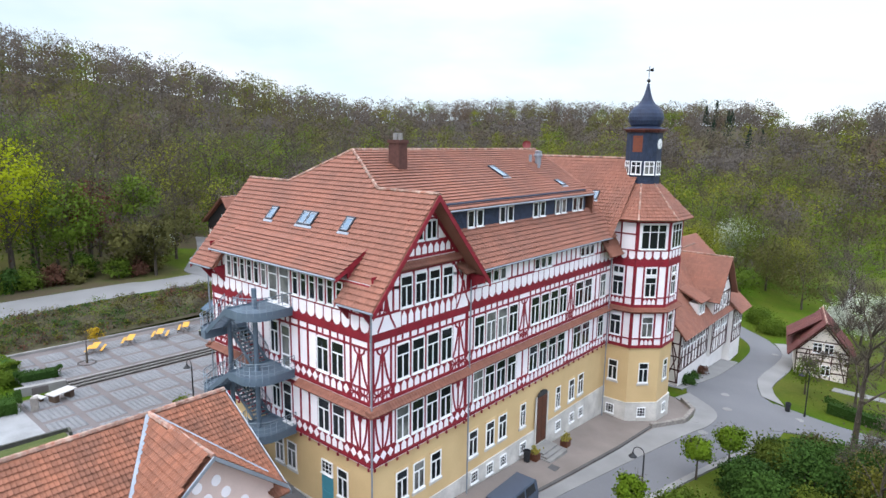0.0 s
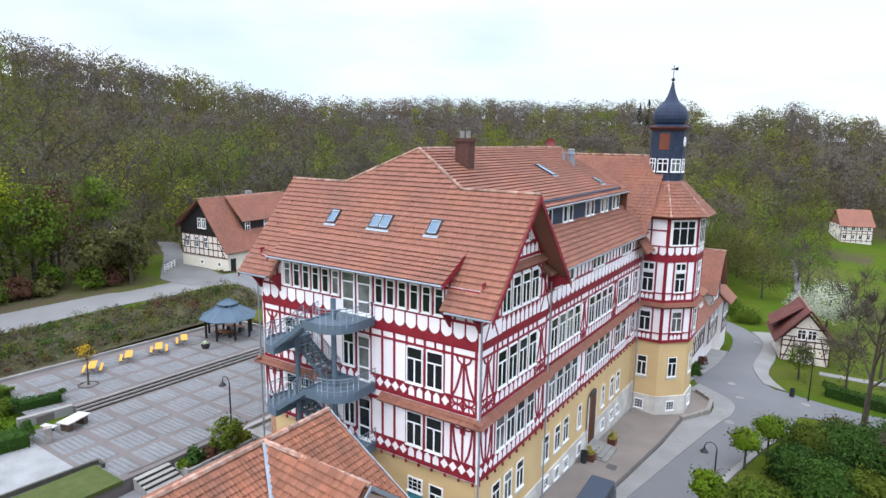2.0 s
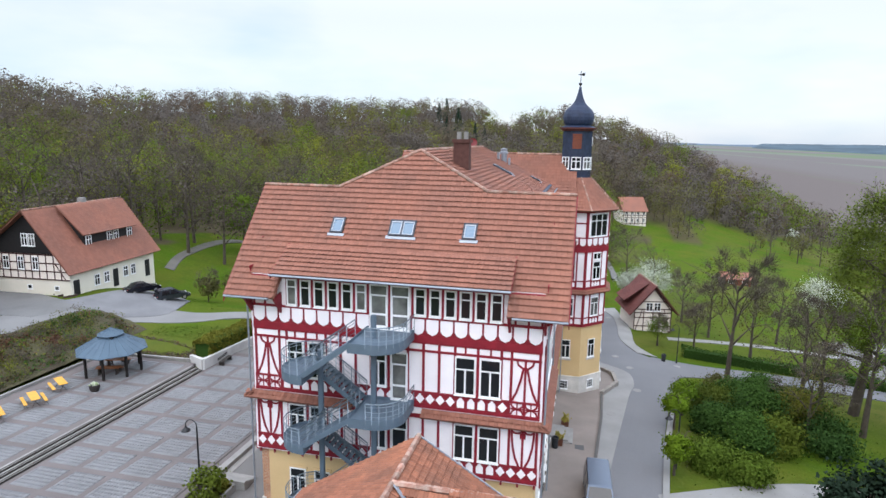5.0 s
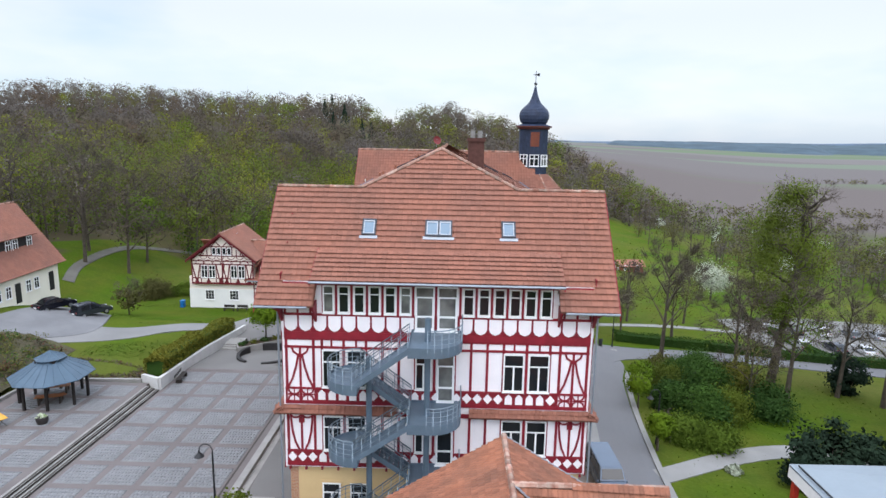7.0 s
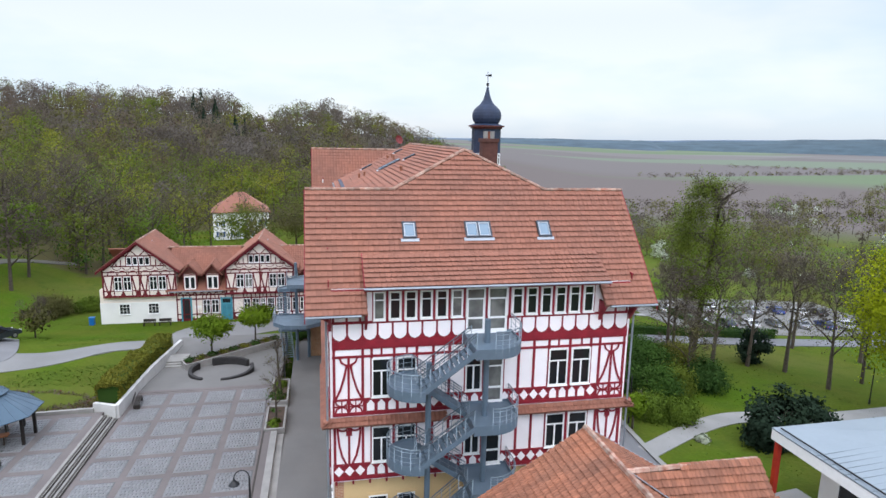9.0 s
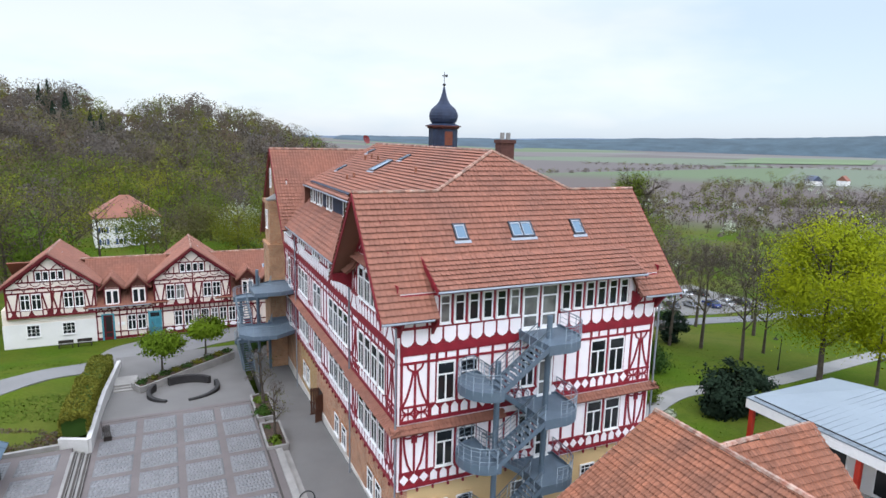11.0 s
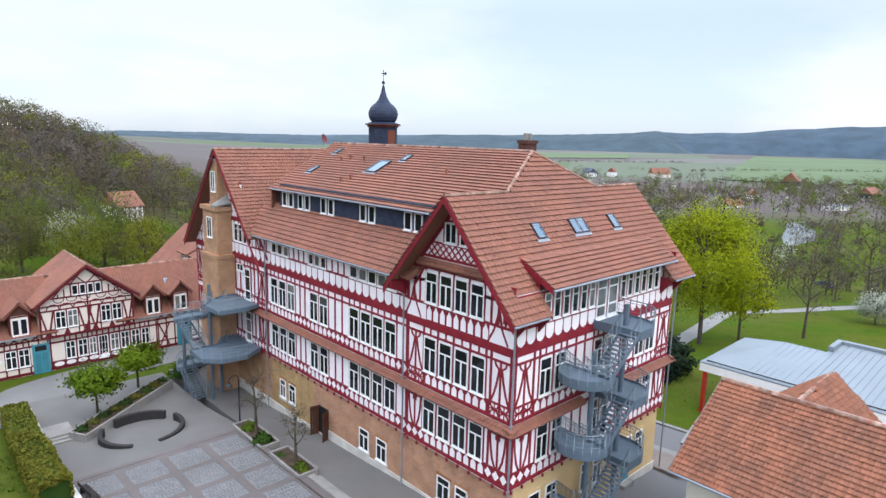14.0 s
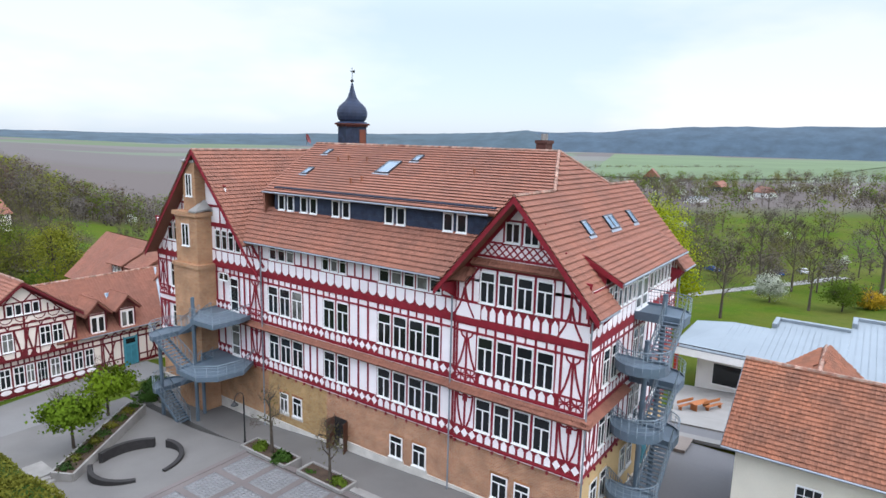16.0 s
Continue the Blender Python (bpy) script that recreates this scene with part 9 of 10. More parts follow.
LEAVES = {
    "fresh": leaf_mat("fresh_leaves", (0.120, 0.178, 0.020), (0.082, 0.128, 0.020), 0.1, 0.35),
    "lime": leaf_mat("lime_leaves", (0.33, 0.36, 0.010), (0.24, 0.29, 0.014), 0.14, 0.4),
    "woodgreen": leaf_mat("young_wood_leaves", (0.128, 0.166, 0.022), (0.082, 0.108, 0.020), 0.06, 0.42),
    "limegreen": leaf_mat("bright_green_leaves", (0.135, 0.205, 0.012), (0.085, 0.145, 0.014)),
    "olive": leaf_mat("olive_buds", (0.142, 0.136, 0.042), (0.090, 0.088, 0.034), 0.06, 0.42),
    "brown": leaf_mat("brown_buds", (0.134, 0.110, 0.082), (0.088, 0.072, 0.056), 0.06, 0.42),
    "grey": leaf_mat("bare_twigs", (0.146, 0.126, 0.108), (0.106, 0.092, 0.081), 0.06, 0.42),
    "dark": leaf_mat("dark_needles", (0.022, 0.038, 0.022), (0.014, 0.026, 0.018)),
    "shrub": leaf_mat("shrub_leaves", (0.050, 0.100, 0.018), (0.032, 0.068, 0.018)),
    "hedge": leaf_mat("hedge_leaves", (0.165, 0.148, 0.022), (0.088, 0.110, 0.020)),
    "spring": leaf_mat("spring_wood_leaves", (0.205, 0.212, 0.026), (0.138, 0.150, 0.024), 0.06, 0.42),
    "rust": leaf_mat("reddish_buds", (0.136, 0.098, 0.068), (0.090, 0.064, 0.046), 0.06, 0.42),
    "white": leaf_mat("white_blossoms", (0.50, 0.52, 0.44), (0.30, 0.34, 0.24)),
    "bronze": leaf_mat("bronze_leaves", (0.13, 0.06, 0.04), (0.09, 0.045, 0.03)),
    "yellow": leaf_mat("forsythia_leaves", (0.42, 0.27, 0.02), (0.30, 0.2, 0.02)),
}
LAWN_TUFT = leaf_mat("lawn_blades", (0.066, 0.105, 0.010), (0.050, 0.082, 0.010), 0.3, 0.15)
QUAD = np.array([[0, 1, 2, 3]])
TUBE = np.array([(0, 1, 5, 4), (1, 2, 6, 5), (2, 3, 7, 6), (3, 0, 4, 7)])


def tubes(a, b, ra, rb):
    """Four-sided tapered pieces between the rows of points a and b."""
    d = b - a
    d = d / np.maximum(np.linalg.norm(d, axis=1, keepdims=True), 1e-6)
    s = np.cross(d, np.array([0.31, 0.95, 0.05]))
    s /= np.maximum(np.linalg.norm(s, axis=1, keepdims=True), 1e-6)
    t = np.cross(d, s)
    V = np.zeros((len(a), 8, 3))
    for i, (p, q) in enumerate(((1, 0), (0, 1), (-1, 0), (0, -1))):
        o = p * s + q * t
        V[:, i] = a + o * ra[:, None]
        V[:, 4 + i] = b + o * rb[:, None]
    F = (np.arange(len(a))[:, None, None] * 8 + TUBE[None]).reshape(-1, 4)
    return V.reshape(-1, 3), F


def leaf_quads(rng, p, size):
    """A small four-cornered leaf at each point, in all directions."""
    k = len(p)
    u = rng.normal(size=(k, 3))
    u /= np.linalg.norm(u, axis=1, keepdims=True)
    v = np.cross(u, rng.normal(size=(k, 3)))
    v /= np.maximum(np.linalg.norm(v, axis=1, keepdims=True), 1e-6)
    s = size * rng.uniform(0.55, 1.25, (k, 1))
    V = np.zeros((k, 4, 3))
    V[:, 0], V[:, 1], V[:, 2], V[:, 3] = p - u * s * 0.55, p + v * s * 0.52, p + u * s * 0.6, p - v * s * 0.48
    return V.reshape(-1, 3), (np.arange(k)[:, None] * 4 + QUAD)


def twig_quads(rng, p, d, length, width):
    """Thin flat twigs from p along d."""
    k = len(p)
    side = np.cross(d, rng.normal(size=(k, 3)))
    side /= np.maximum(np.linalg.norm(side, axis=1, keepdims=True), 1e-6)
    w = width * rng.uniform(0.6, 1.3, (k, 1))
    e = p + d * (length * rng.uniform(0.6, 1.3, (k, 1)))
    V = np.stack([p - side * w, p + side * w, e + side * w * 0.25, e - side * w * 0.25], 1)
    return V.reshape(-1, 3), (np.arange(k)[:, None] * 4 + QUAD)


def turned_quads(rng, p, n, size, spread=0.45, aspect=0.85, soft=0.18):
    """A leaf or spray at each point p that faces about along n; returned with its normals, so that a clump is shaded as a round body."""
    k = len(p)
    fn = n + rng.normal(0, spread, (k, 3))
    fn /= np.maximum(np.linalg.norm(fn, axis=1, keepdims=True), 1e-6)
    u = np.cross(fn, rng.normal(size=(k, 3)))
    u /= np.maximum(np.linalg.norm(u, axis=1, keepdims=True), 1e-6)
    v = np.cross(fn, u)
    s = size * rng.uniform(0.55, 1.25, (k, 1)) * 0.56
    V = np.stack([p + u * s, p + v * s * aspect, p - u * s * 0.9, p - v * s * aspect * 1.05], 1)
    m = n + rng.normal(0, soft, (k, 3)) + np.array([0, 0, 0.12])
    m /= np.maximum(np.linalg.norm(m, axis=1, keepdims=True), 1e-6)
    # the normal stays on the face's own side
    m += fn * np.maximum(0, 0.15 - np.sum(m * fn, axis=1, keepdims=True))
    m /= np.maximum(np.linalg.norm(m, axis=1, keepdims=True), 1e-6)
    return V.reshape(-1, 3), (np.arange(k)[:, None] * 4 + QUAD), np.repeat(m, 4, axis=0)


def puffs(rng, H, R, base, n, lumps, shape=0.25, top=0.72):
    """Points with outward directions on a crown built of rounded lumps, mostly on their upper sides."""
    c = rng.normal(size=(lumps, 3))
    c /= np.linalg.norm(c, axis=1, keepdims=True)
    c *= rng.uniform(0.35, 0.72, (lumps, 1))
    c[0] = (0, 0, 0.62)
    half = (H - base) / 2
    cc = c * np.array([R, R, half])
    cc[:, :2] *= 1 - shape * c[:, 2:3]
    cc[:, 2] += base + half
    r = R * rng.uniform(0.46, 0.66, (lumps, 1))
    i = rng.integers(0, lumps, n)
    d = rng.normal(size=(n, 3))
    d[:, 2] = np.where(rng.random(n) < top, np.abs(d[:, 2]), d[:, 2])
    d /= np.linalg.norm(d, axis=1, keepdims=True)
    p = cc[i] + d * r[i] * rng.uniform(0.74, 1.05, (n, 1)) * np.array([1, 1, 0.95])
    out = p - np.array([0, 0, base + half * 0.7])
    out /= np.maximum(np.linalg.norm(out, axis=1, keepdims=True), 1e-6)
    m = d * 0.45 + out * 0.75
    return p, m / np.maximum(np.linalg.norm(m, axis=1, keepdims=True), 1e-6)


def tube_normals(v):
    """Normals of the four-sided pieces that tubes() gives."""
    q = v.reshape(-1, 2, 4, 3)
    m = q - q.mean(axis=2, keepdims=True)
    return (m / np.maximum(np.linalg.norm(m, axis=3, keepdims=True), 1e-6)).reshape(-1, 3)


def stand_of(name, wood, kinds):
    """One mesh of a whole stand of trees: the wood, then the foliage by kind."""
    V, F = joined(wood)
    allv, allf, alln, idx, mats, k = [V], [F], [tube_normals(V)], [np.zeros(len(F), np.int32)], [BARK], len(V)
    for key, ch in kinds.items():
        if ch:
            V, F = joined([c[:2] for c in ch])
            allv.append(V)
            allf.append(F + k)
            alln.append(np.concatenate([c[2] for c in ch]))
            k += len(V)
            mats.append(LEAVES[key])
            idx.append(np.full(len(F), len(mats) - 1, np.int32))
    me = mesh_np(name, np.concatenate(allv), np.concatenate(allf), mats[0], np.concatenate(alln))
    for m in mats[1:]:
        me.materials.append(m)
    me.polygons.foreach_set("material_index", np.concatenate(idx))
    return new(name, me)


def skeleton_of(rng, H, R, base, levels=3, limbs=7, upright=0.5):
    """Limbs of a broad tree: rows a, b, radius at a, radius at b; and the outer ends."""
    A, B, RA, RB = [], [], [], []
    r0 = 0.018 * H + 0.06
    lean = rng.normal(0, 0.02 * H, 2)
    pts = [np.array([lean[0] * t, lean[1] * t, H * 0.78 * t]) for t in np.linspace(0, 1, 5)]
    for i in range(4):
        A.append(pts[i]), B.append(pts[i + 1]), RA.append(r0 * (1 - 0.2 * i)), RB.append(r0 * (1 - 0.2 * (i + 1)))
    ends = []

    def grow(p, d, length, r, level):
        q = p
        for s in range(2):
            d2 = d + rng.normal(0, 0.16, 3) + np.array([0, 0, 0.12 * upright])
            d2 /= np.linalg.norm(d2)
            e = q + d2 * length * 0.5
            A.append(q), B.append(e), RA.append(r * (1 - 0.3 * s)), RB.append(r * (0.7 - 0.3 * s))
            q, d = e, d2
        if level <= 0:
            ends.append((q, d))
            return
        for _ in range(3 if level > 1 else 2):
            d3 = d + rng.normal(0, 0.55, 3)
            d3 /= np.linalg.norm(d3)
            grow(q, d3, length * rng.uniform(0.55, 0.75), r * 0.45, level - 1)
    for i in range(limbs):
        t = base / H + (0.95 - base / H) * (i + rng.uniform(0, 0.6)) / limbs
        t = min(t, 0.97)
        a = i * 2.4 + rng.uniform(-0.4, 0.4)
        k = t / 0.78
        p = np.array([lean[0] * min(k, 1), lean[1] * min(k, 1), H * min(t, 0.78)])
        up = upright + 0.9 * t
        d = np.array([math.cos(a), math.sin(a), up])
        d /= np.linalg.norm(d)
        reach = R * (1.0 - 0.45 * max(0, t - 0.45) / 0.5) * 0.62
        grow(p, d, reach, r0 * 0.42, levels - 1)
    return (np.array(A), np.array(B), np.array(RA), np.array(RB)), ends


def crown_points(rng, n, H, R, base, clumps, hollow=0.55, shape=1.0):
    """Points in an uneven crown built of many clumps."""
    c = rng.normal(size=(clumps, 3))
    c /= np.linalg.norm(c, axis=1, keepdims=True)
    c *= rng.uniform(hollow, 1.0, (clumps, 1)) ** 0.7
    mid, half = (H + base) / 2, (H - base) / 2
    cc = c * np.array([R, R, half]) * 0.80
    taper = 1 - shape * 0.25 * (c[:, 2:3])
    cc[:, :2] *= taper
    cc[:, 2] += mid
    idx = rng.integers(0, clumps, n)
    size = (R * 0.34) * rng.uniform(0.6, 1.2, (clumps, 1))
    p = cc[idx] + rng.normal(size=(n, 3)) * size[idx] * np.array([0.62, 0.62, 0.42])
    return p


def tree(x, y, H, R, base, leaf, seed, name, label, leaves=2500, size=0.34, z=None, limbs=8, twigs=700, levels=3, clumps=46, upright=0.5, category="tree", group="", shape=1.0):
    """A single tree: trunk with limbs, and a crown of twigs and small leaves."""
    rng = np.random.default_rng(seed)
    z = ground_z(x, y) - 0.15 if z is None else z
    t = thing(name, label, category, pose(x, y, z), group)
    (a, b, ra, rb), ends = skeleton_of(rng, H, R, base, levels, limbs, upright)
    v, f = tubes(a, b, ra, rb)
    part("trunk", mesh_np("trunk", v, f, BARK), None, t, "grey brown trunk and limbs")
    if twigs:
        e = np.array([q for q, d in ends])
        dd = np.array([d for q, d in ends])
        i = rng.integers(0, len(e), twigs)
        d = dd[i] + rng.normal(0, 0.55, (twigs, 3)) + np.array([0, 0, 0.2])
        d /= np.linalg.norm(d, axis=1, keepdims=True)
        v, f = twig_quads(rng, e[i] + rng.normal(0, 0.18, (twigs, 3)), d, R * 0.22, 0.022)
        tagged(part("twig_mass", mesh_np("twig_mass", v, f, BARK), None, t), kind="stuff")
    if leaves:
        p = crown_points(rng, leaves, H, R, base, clumps, shape=shape)
        out = p - np.array([0, 0, base + (H - base) * 0.35])
        out /= np.maximum(np.linalg.norm(out, axis=1, keepdims=True), 1e-6)
        v, f, m = turned_quads(rng, p, out, size, 0.7, soft=0.3)
        tagged(part("crown", mesh_np("crown", v, f, LEAVES[leaf], m), None, t), kind="stuff")
    return t


def shrub(x, y, H, R, leaf, seed, label, leaves=1600, size=0.26, z=None, name="shrub", group="", clumps=26, rough=0.3):
    rng = np.random.default_rng(seed)
    z = ground_z(x, y) - 0.1 if z is None else z
    t = thing(name, label, "shrub", pose(x, y, z), group)
    n = 9
    ang = rng.uniform(0, 2 * math.pi, n)
    a = np.zeros((n, 3))
    b = np.stack([np.cos(ang) * R * 0.5, np.sin(ang) * R * 0.5, np.full(n, H * 0.6)], 1)
    v, f = tubes(a, b, np.full(n, 0.05), np.full(n, 0.02))
    tagged(part("stem_mass", mesh_np("stem_mass", v, f, BARK), None, t), kind="stuff")
    p = crown_points(rng, leaves, H, R, -0.15 * H, clumps, 0.35)
    p[:, 2] = np.abs(p[:, 2])
    out = p - np.array([0, 0, H * 0.2])
    out /= np.maximum(np.linalg.norm(out, axis=1, keepdims=True), 1e-6)
    v, f, m = turned_quads(rng, p, out, size, 0.6, soft=rough)
    tagged(part("foliage", mesh_np("foliage", v, f, LEAVES[leaf], m), None, t), kind="stuff")
    return t


def hedge(pts, w, h, leaf, seed, label, zf=None, dens=170, size=0.17):
    """A clipped hedge along points x, y: leaves over a dark core."""
    rng = np.random.default_rng(seed)
    hg = thing("hedge", label, "hedge")
    V, core = [], bmesh.new()
    zf = zf or ground_z
    for (xa, ya), (xb, yb) in zip(pts, pts[1:]):
        d = np.array([xb - xa, yb - ya])
        ln = np.linalg.norm(d)
        s = np.array([-d[1], d[0]]) / ln
        n = int(ln * dens)
        t, o, q = rng.uniform(0, 1, n), rng.uniform(-1, 1, n), rng.uniform(0, 1, n)
        # the ends are leafy too
        cap = rng.random(n) < 2.2 * w / (ln + 2 * w)
        t = np.where(cap, np.where(t < 0.5, rng.uniform(-0.1, 0.3, n), ln - rng.uniform(-0.1, 0.3, n)) / ln, t)
        side = (rng.random(n) < 0.62) & ~cap
        o = np.where(side, np.sign(o) * rng.uniform(0.85, 1.08, n), o)
        q = np.where(side, q, rng.uniform(0.9, 1.07, n))
        p = np.array([xa, ya]) + t[:, None] * d + o[:, None] * s * w / 2
        z = np.array([zf(a, b) for a, b in p])
        wave = 1 + 0.10 * np.sin(p[:, 0] * 1.3 + p[:, 1] * 0.9) + rng.normal(0, 0.05, n) - 0.10 * np.abs(o) ** 3 * q
        V.append(np.column_stack([p, z + q * h * wave]))
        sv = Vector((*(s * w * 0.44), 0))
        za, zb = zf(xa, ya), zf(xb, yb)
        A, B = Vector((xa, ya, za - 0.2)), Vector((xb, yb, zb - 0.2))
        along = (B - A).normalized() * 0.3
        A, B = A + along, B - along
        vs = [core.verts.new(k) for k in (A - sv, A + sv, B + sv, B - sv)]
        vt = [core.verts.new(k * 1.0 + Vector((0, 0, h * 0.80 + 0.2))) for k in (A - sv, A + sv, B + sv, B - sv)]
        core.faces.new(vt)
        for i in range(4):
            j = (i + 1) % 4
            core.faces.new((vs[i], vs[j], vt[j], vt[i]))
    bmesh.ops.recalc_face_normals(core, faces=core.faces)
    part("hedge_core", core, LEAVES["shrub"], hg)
    v, f = leaf_quads(rng, np.concatenate(V), size)
    tagged(part("hedge_leaves", mesh_np("hedge_leaves", v, f, LEAVES[leaf]), None, hg), kind="stuff")


# single trees that stand free
tree(61.4, 15.7, 22.5, 7.4, 4.0, "lime", 11, "maple_tree", "broad round maple in bright yellow-green young leaf", 34000, 0.24, limbs=11, clumps=130, twigs=600, shape=0.6)
tree(67.5, 12.5, 13, 4.2, 3.0, "lime", 12, "young_maple_tree", "smaller maple in yellow-green young leaf", 3200, 0.36)
tree(50.7, 39.9, 29.0, 4.6, 5.0, "woodgreen", 13, "tall_larch_tree", "tall slender tree with feathery fresh green foliage", 22000, 0.21, limbs=18, clumps=120, upright=0.2, twigs=900, shape=1.7)
tree(38.5, 45.4, 15.5, 6.0, 4.5, "olive", 14, "budding_tree", "bare branching tree with first buds at the lane", 500, 0.2, twigs=2200, limbs=9)
bare = [(46.5, 38, 13, 4.2), (43.5, 34.5, 14, 4.0), (48.8, 32.7, 15, 4.2), (41.8, 27.5, 9, 3.0), (56.5, 35.6, 14, 4.0), (60.2, 33, 15, 4.5), (60.4, 26.1, 14, 5.0), (67.4, 28.1, 12, 4.2), (44, 56.8, 11, 4.0), (38, 79, 9, 3.4), (41, 70.5, 10, 3.6),
        (78, 6.8, 13, 4.4), (76.5, 37, 16, 6.0), (72, 45, 14, 5), (30.2, 108, 12, 5), (52, 73, 10, 4), (63, 60, 12, 4.5), (84, 30, 12, 4.5), (95, -5, 12, 5), (90, 48, 13, 5), (100, 20, 14, 5.5), (37, 60, 7, 2.6), (31.8, 59.8, 5, 1.8), (108, 5, 16, 7), (126, -16, 20, 9), (118, 0, 14, 6)]
for i, (x, y, H, R) in enumerate(bare):
    lf = ("olive", "brown", "fresh", "olive", "grey")[i % 5]
    tree(x, y, H, R, H * 0.3, lf, 40 + i, "park_tree", "half-bare park tree with %s" % {"olive": "olive buds", "brown": "brownish buds", "fresh": "first green leaves", "grey": "bare grey twigs"}[lf],
         1500 if lf != "fresh" else 2200, 0.15, twigs=1100, group="trees in the park", limbs=8)
for i, (x, y, H, R, lf) in enumerate(((34.0, 92, 9.5, 5.0, "white"), (29.5, 98, 4.5, 2.6, "white"), (8, 88, 15, 4.6, "spring"), (2, 108, 13, 6.5, "spring"), (9, 120, 15, 7, "woodgreen"), (15, 128, 13, 7, "spring"), (-6, 116, 12, 6, "olive"), (-16, 104, 13, 6, "woodgreen"), (-2, 132, 14, 7, "woodgreen"), (66, 95, 9, 4.5, "white"), (22, 112, 10, 6, "olive"), (14, 118, 12, 7, "olive"), (27, 140, 12, 8, "fresh"), (5, 128, 11, 6, "white"), (16, 134, 9, 6, "fresh"), (12, 105, 6, 4, "fresh"), (100, 2.0, 6, 3.2, "white"), (98, -10, 6, 3.5, "fresh"), (103, -14, 3.5, 3, "yellow"))):
    tree(x, y, H, R, H * 0.18, lf, 90 + i, "blossom_tree" if lf == "white" else "meadow_tree", {"white": "fruit tree in white blossom on the meadow", "olive": "wide willow-green tree on the meadow", "fresh": "fresh green tree on the meadow", "spring": "wide tree in yellow-green young leaf", "woodgreen": "wide tree in soft green leaf", "yellow": "low yellow forsythia bush on the lawn"}[lf], 3600 if H < 11 else 6500, 0.27, twigs=300, group="meadow trees", clumps=46 if H < 11 else 80)
# clipped ball trees along the lane and round trees in the yard
for i, (x, y, h, r) in enumerate(((28.2, 15.6, 3.9, 1.15), (29.6, 26.0, 4.0, 1.3), (31.0, 30.4, 4.2, 1.35))):
    tree(x, y, h, r, h - 2.3, "limegreen", 120 + i, "ball_tree", "small round-headed tree beside the lane", 3400, 0.19, limbs=6, twigs=80, clumps=40, group="ball trees by the lane", shape=0.2)
for i, (x, y) in enumerate(((-8.3, 39.7), (-12.7, 36.1))):
    tree(x, y, 4.1, 2.2, 2.0, "limegreen", 130 + i, "round_yard_tree", "small flat-crowned tree in a raised bed", 4600, 0.24, z=0.5, limbs=8, twigs=80, clumps=36, group="trees of the raised bed", shape=0.3)
tree(-22.4, -2.1, 3.4, 0.7, 2.2, "olive", 140, "terrace_tree", "thin bare young tree in a stone ring on the terrace", 60, 0.09, z=yard_z(-2) + 0.4, limbs=5, twigs=90, clumps=8)
shrub(-30.0, 1.5, 1.7, 1.15, "yellow", 141, "yellow flowering bush at the foot of the bank", 1300, 0.15, z=1.75)
for i, (x, y, h) in enumerate(((-4.4, 16.5, 5.0), (-4.4, 22.7, 6.2))):
    tree(x, y, h, 1.3, h * 0.35, "olive", 150 + i, "slim_yard_tree", "slim bare young tree in a planting bed", 200, 0.12, z=0.6, limbs=7, twigs=260, group="slim trees by the walkway", levels=2)
